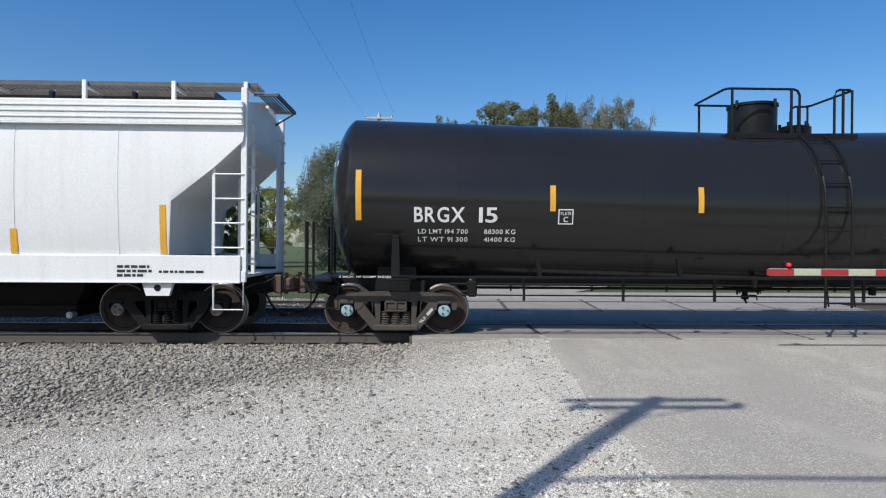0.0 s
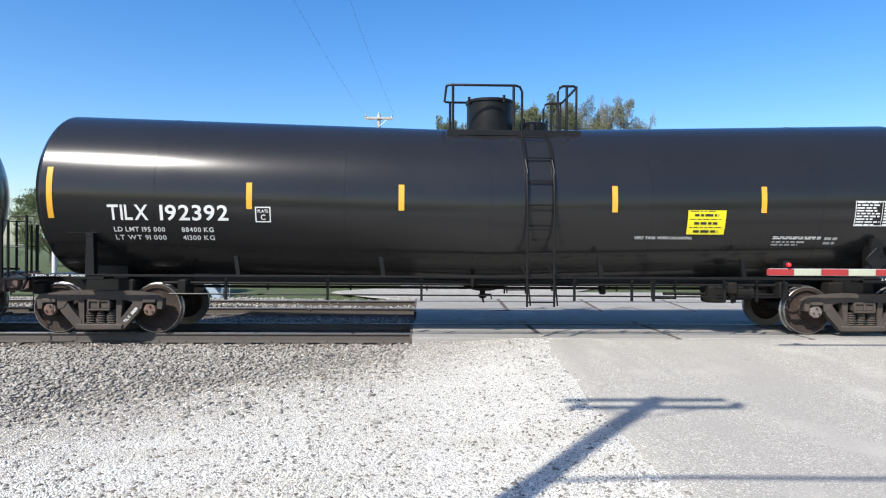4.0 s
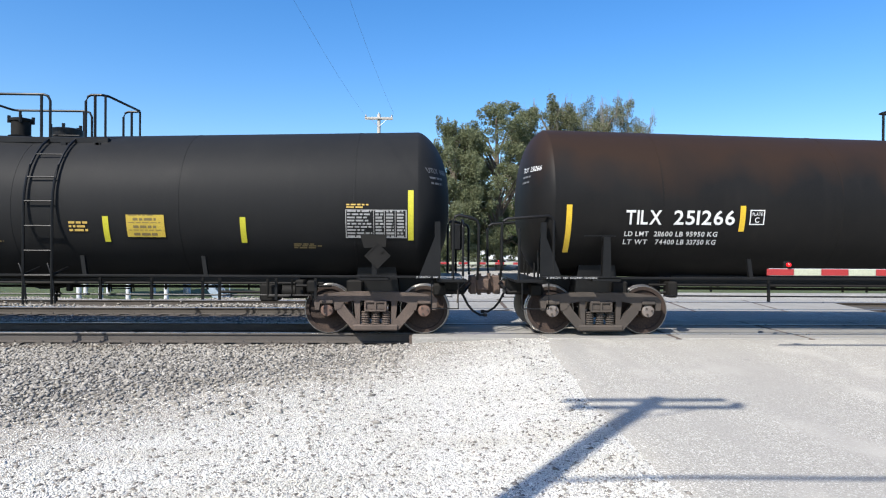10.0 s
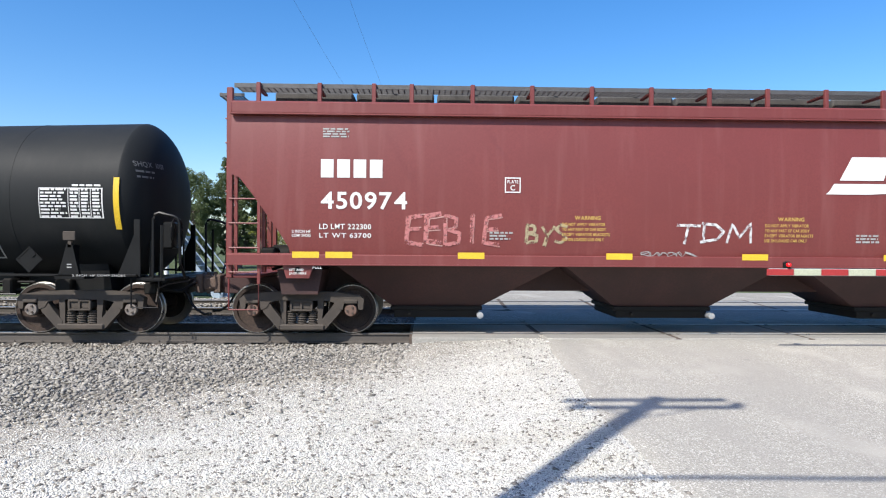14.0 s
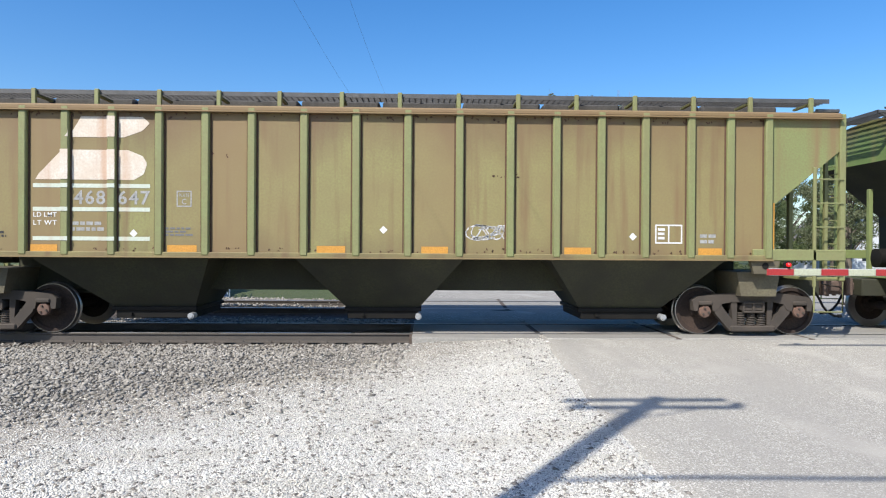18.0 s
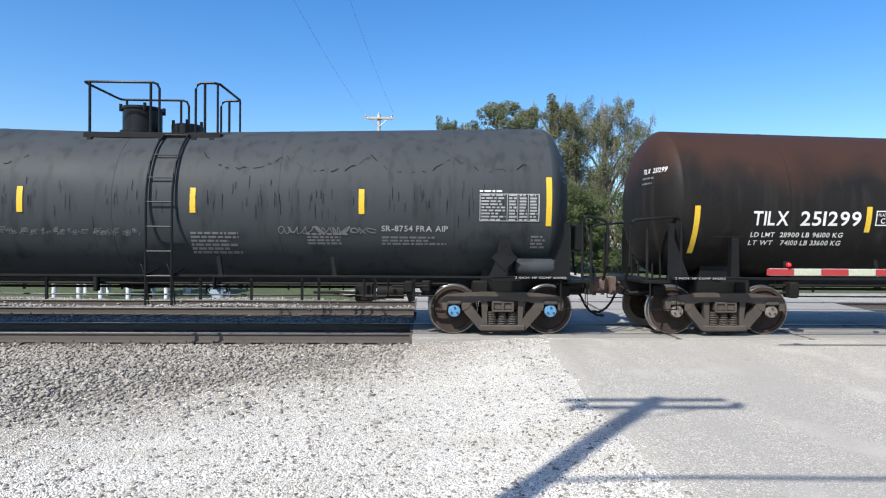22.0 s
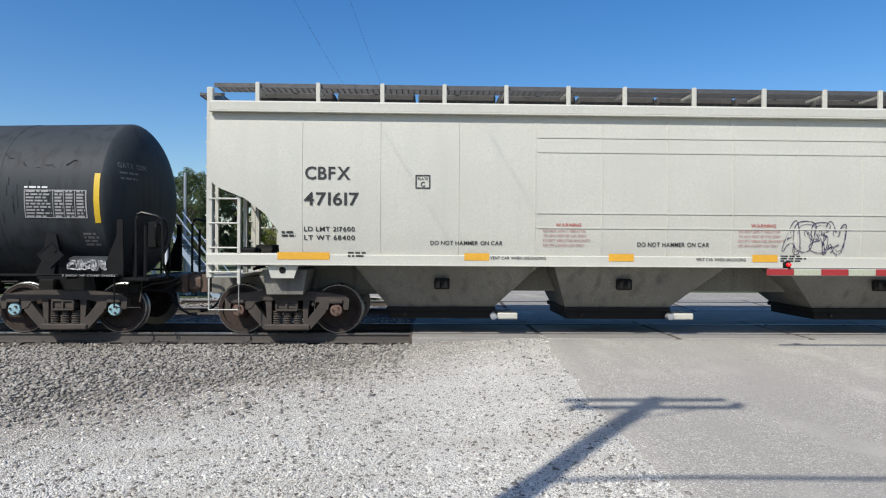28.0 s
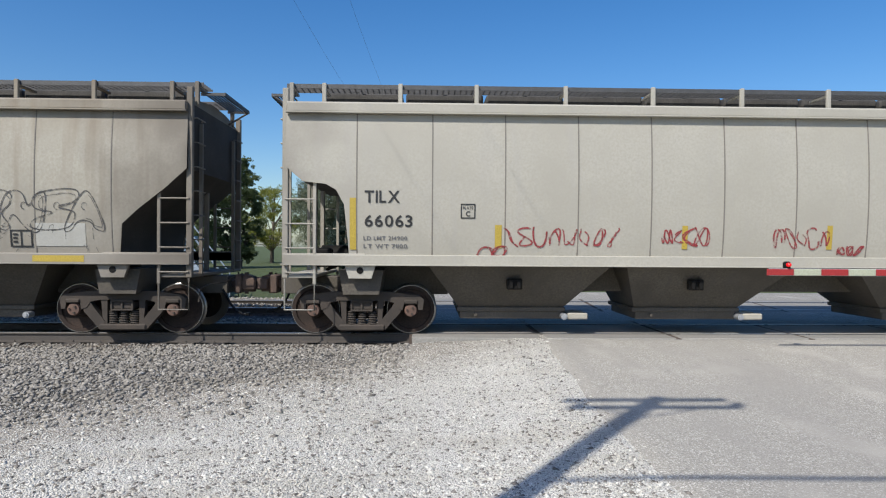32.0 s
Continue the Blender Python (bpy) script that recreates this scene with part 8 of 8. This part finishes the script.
                   walk=(-1.33, 1.29), rail1=0.24, rail2=0.83, rail_z=4.69, manway=(0.44, 0.60), mx=-0.69, ladder=(0.34, 0.86), seams=(-6.1, -4.95, -3.8, -2.65, -1.5, 0.0, 1.15, 2.3, 3.45, 4.6, 5.75, 6.9), reservoir=False, valves=(4.3,),
                   strips=[(-7.65, 1.77, 2.64), (-4.48, 2.17, 2.62), (-1.55, 2.14, 2.59), (1.50, 2.12, 2.57), (4.66, 2.13, 2.58), (7.74, 1.79, 2.66)],
                   tables=[(6.52, 7.59, 2.13, 2.63, WHITE)], boxes=[(-4.25, -3.93, 1.77, 2.03, WHITE)], tapes=[(0.12, 0.51, 1.41, 1.74, SIGNYEL)],
                   texts=[("GATX", -6.76, -5.86, 1.80, 2.03, WHITE), ("231879", -5.60, -4.43, 1.80, 2.03, WHITE), ("LD LMT 204900 LB 92900 KG", -6.77, -5.03, 1.67, 1.755, WHITE), ("LT WT 81100 LB 36800 KG", -6.77, -5.05, 1.54, 1.625, DULLWHITE), ("FRA-AIP", 5.12, 5.67, 2.42, 2.53, WHITE)],
                   bars=[(2.49, 3.28, 1.42, 1.81, 6, DULLWHITE), (3.65, 4.35, 1.51, 1.81, 5, DULLWHITE), (4.59, 6.15, 1.70, 1.84, 2, DULLWHITE), (7.1, 7.6, 2.66, 2.71, 1, WHITE)],
                   tankx=3.3, scuffs=[(-4.8, -4.25, 2.9, 3.45), (-3.85, -3.1, 2.85, 3.4), (-2.95, -2.3, 2.85, 3.3), (-5.6, -5.4, 3.0, 3.4)]), 259.03),
    (tank_car, grey_tank("GATX", "220195", ("208900", "94750", "77100", "34950"), caps=(BEAR_G, BEAR_T), res_label="air reservoir with sprayed white tag",
                         tags=[(-4.5, -3.9, 1.40, 1.70, 3, 8, 0.018, DULLWHITE, 1)], res_tag=True), 276.99),
    (hopper_car, mix(HOPPER, tc=8.54, xe=10.58, dark_ends=True, soot=GRIMYSHADEUNDER, brackets=[-9.1, -8.0, -6.83, -5.69, -4.55, -3.4, -2.35, -1.05, 0.27, 1.42, 2.48, 3.62, 4.78, 5.91, 7.07, 8.22, 9.34], seams=(-8.2, -6.83, -5.45, -4.09, -2.9, -1.72, -0.54, 0.64, 1.82, 3.0, 4.18, 5.5, 6.9, 8.25),
                     level_seams=[(3.58, -4.05, 4.15), (3.32, -4.05, 4.15), (2.24, -4.05, 4.15), (1.98, -4.05, 4.15)],
                     texts=[("CBFX", -8.14, -7.35, 2.80, 3.02, INK), ("471617", -8.16, -7.20, 2.35, 2.57, INK), ("LD LMT 217600", -8.16, -7.27, 1.89, 1.97, INK), ("LT WT 68400", -8.16, -7.27, 1.74, 1.82, INK),
                            ("DO NOT HAMMER ON CAR", -5.94, -4.66, 1.665, 1.735, INK), ("DO NOT HAMMER ON CAR", -2.25, -0.95, 1.655, 1.73, INK), ("DO NOT HAMMER ON CAR", 4.38, 5.68, 1.655, 1.73, INK), ("VENT CAR WHEN UNLOADING", -4.88, -3.89, 1.41, 1.465, INK), ("VENT CAR WHEN UNLOADING", 3.98, 4.98, 1.41, 1.465, INK), ("VENT CAR WHEN UNLOADING", -1.2, -0.3, 1.40, 1.455, INK)]
                     + warning(-3.94, 0.84, 2.06, 1.65, REDINK, REDINK, FAINTRED) + warning(-0.43, 0.84, 2.07, 1.66, REDINK, REDINK, FAINTRED) + warning(3.17, 0.84, 2.06, 1.65, REDINK, REDINK, FAINTRED),
                     boxes=[(-6.21, -5.95, 2.65, 2.89, INK)], tapes=[(a, b, 1.39, 1.52, AMBER) for a, b in ((-8.62, -7.71), (-5.34, -4.90), (-2.77, -2.32), (-0.18, 0.28), (2.45, 2.90), (5.02, 5.47), (7.76, 8.72))],
                     bars=[(-7.39, -7.05, 1.43, 1.54, 2, INK), (6.37, 7.35, 1.65, 1.78, 2, INK), (7.55, 8.12, 2.04, 2.19, 2, INK), (0.33, 0.8, 1.39, 1.52, 3, INK), (-8.55, -8.3, 1.78, 1.9, 2, INK)],
                     tags=[(0.40, 1.45, 1.55, 2.12, 4, 41, 0.016, BLACKSPRAY, "bubble"), (0.45, 1.5, 1.5, 2.05, 3, 42, 0.022, BLACKSPRAY, "scribble"), (7.35, 8.3, 1.55, 2.1, 4, 43, 0.016, BLACKSPRAY, "bubble"), (7.35, 8.3, 1.5, 2.1, 3, 44, 0.022, BLACKSPRAY, "scribble")]), 296.46),
    (hopper_car, mix(HOPPER, paint=DIRTYWHITE, under=GRIMYSHADEUNDER, pans=False, dark_ends=True, soot=SOOTSHADE, gate_mat=GRIMYSHADEUNDER, label="sooty off-white covered hopper car covered in graffiti", brackets=[-9.78, -9.14, -7.78, -6.37, -4.73, -3.2, -1.53, 0.1, 1.7, 3.3, 4.91, 6.57, 7.95, 9.35, 9.8], seams=(-8.51, -7.2, -5.9, -4.6, -3.29, -1.98, -0.67, 0.64, 1.95, 3.26, 4.57, 5.88, 7.19, 8.5), seam_mat=SEAMGRIME,
                     cut=[(8.62, 1.47), (8.6, 1.7), (8.68, 2.0), (8.95, 2.25), (9.42, 2.62), (9.8, 2.97)], lad_top=2.75,
                     texts=[("CITX", -8.38, -7.76, 2.44, 2.64, INK), ("701672", -8.39, -7.31, 1.98, 2.18, INK), ("LD LMT 216500", -8.40, -7.61, 1.78, 1.85, INK), ("LT WT 69500", -8.40, -7.61, 1.61, 1.68, INK)] + warning(0.10, 1.42, 2.15, 1.58, REDINK, REDINK, REDINK),
                     panels=[(-0.27, 2.01, 1.50, 2.20, PATCHPAINT), (3.55, 4.47, 1.58, 2.02, PATCHPAINT), (4.9, 5.6, 1.55, 1.86, PATCHPAINT), (7.2, 8.05, 1.6, 2.0, PATCHPAINT)],
                     boxes=[(-6.70, -6.42, 2.13, 2.38, INK)], coti=[(6.76, 7.14, 1.58, 1.88, INK)], tapes=[(a, b, 1.33, 1.44, DULLYEL) for a, b in ((-8.05, -7.15), (-5.16, -4.71), (-2.7, -2.2), (-0.17, 0.3), (2.29, 2.6), (4.73, 5.18), (7.15, 8.03))],
                     tags=[(-6.65, -4.0, 1.50, 2.12, 5, 52, 0.12, PALESPRAY, "block"), (-6.65, -4.0, 1.50, 2.12, 5, 52, 0.034, GREYSPRAY, "block"), (-3.85, -1.6, 1.75, 2.25, 9, 53, 0.02, GREYSPRAY, "dense"), (-3.4, -0.45, 1.5, 1.95, 10, 54, 0.02, GREYSPRAY, "dense"), (2.07, 3.4, 1.6, 2.25, 4, 55, 0.07, PALESPRAY, "block"), (2.1, 3.4, 1.6, 2.3, 5, 56, 0.016, GREYSPRAY, "dense"),
                           (3.95, 5.9, 1.95, 2.72, 4, 57, 0.017, GREYSPRAY, "bubble"), (6.25, 8.3, 1.85, 2.55, 4, 58, 0.017, GREYSPRAY, "bubble"), (3.4, 8.4, 1.5, 2.0, 7, 59, 0.010, GREYSPRAY, "scribble"), (-7.6, -6.7, 1.5, 1.9, 3, 60, 0.016, GREYSPRAY, "dense")]), 317.63),
    (hopper_car, mix(HOPPER, paint=GREYWHITE, under=GRIMYSHADEUNDER, dark_ends=True, soot=SOOTSHADE, gate_mat=GRIMYSHADEUNDER, label="dusty grey-white covered hopper car with red graffiti", brackets=[-9.8, -9.21, -7.82, -6.42, -4.77, -3.14, -1.47, 0.17, 1.8, 3.4, 5.0, 6.6, 8.0, 9.35], seams=(-8.56, -7.23, -5.94, -4.64, -3.33, -2.02, -0.71, 0.6, 1.9, 3.2, 4.5, 5.8, 7.1, 8.4), seam_mat=SEAMGRIME, pans=True,
                     cut=[(8.70, 1.47), (8.71, 1.65), (8.78, 2.36), (8.92, 2.62), (9.10, 2.72), (9.50, 2.76), (9.8, 3.02)], lad_top=2.75, texts=[("TILX", -8.42, -7.80, 2.40, 2.61, INK), ("66063", -8.42, -7.58, 1.98, 2.18, INK), ("LD LMT 214900", -8.44, -7.67, 1.74, 1.81, FAINT), ("LT WT 71100", -8.44, -7.67, 1.60, 1.67, FAINT)],
                     boxes=[(-6.73, -6.47, 2.13, 2.39, INK)], tapes=[(-8.68, -8.57, 1.57, 2.48, DULLYEL), (-6.12, -6.0, 1.61, 2.02, DULLYEL), (-2.77, -2.67, 1.61, 2.03, DULLYEL), (-0.14, -0.04, 1.62, 2.05, DULLYEL)],
                     tags=[(-5.98, -3.87, 1.60, 2.03, 8, 61, 0.026, REDSPRAY, 1), (-6.42, -5.9, 1.44, 1.67, 2, 62, 0.026, REDSPRAY, 1), (-3.15, -2.31, 1.66, 2.01, 4, 63, 0.026, REDSPRAY, 1), (-1.11, -0.09, 1.62, 2.01, 5, 64, 0.026, REDSPRAY, 1), (0.04, 0.53, 1.5, 1.7, 3, 65, 0.025, REDSPRAY, 1)]), 338.94),
]
CARS = [(make(spec), at) for make, spec, at in TRAIN]
WHEEL_OF = {}
for car, at in CARS:
    for w in SPIN:
        if w.parent.parent is car:
            WHEEL_OF[w] = (car, at)


def travelled(t):
    """Metres that the train has run to the left since the start; it slows a little and checks near the nineteenth second."""
    s = 10.47 * t - 0.003 * t * t
    return s - 0.38 * min(max((t - 18.45) / 0.55, 0.0), 1.0)


def motions():
    times = [0.5 * i for i in range(65)]
    for car, at in CARS:
        walk(car, [(t, pose(at - travelled(t), 0, 0)) for t in times])
    for w, (car, at) in WHEEL_OF.items():
        x, z = w.location.x, w.location.z
        home = at + w.parent.location.x + x
        t0 = max(0.0, (home - 13.0) / 10.45)
        t1 = min(32.0, (home + 13.0) / 10.2)
        if t1 <= 0 or t0 >= 32:
            t0, t1 = 0.0, 0.0
        f0, f1 = frame(t0), frame(t1)
        keyed = [(f - 1) / FPS for f in range(f0, f1 + 1)]
        poses = [(t, Matrix.Translation((x, 0, z)) @ Matrix.Rotation(-travelled(t) / 0.457, 4, "Y")) for t in keyed]
        if f0 > 1:
            poses.insert(0, (0.0, poses[0][1]))
        if f1 < frame(32.0):
            poses.append((32.0, poses[-1][1]))
        walk(w, poses)


motions()
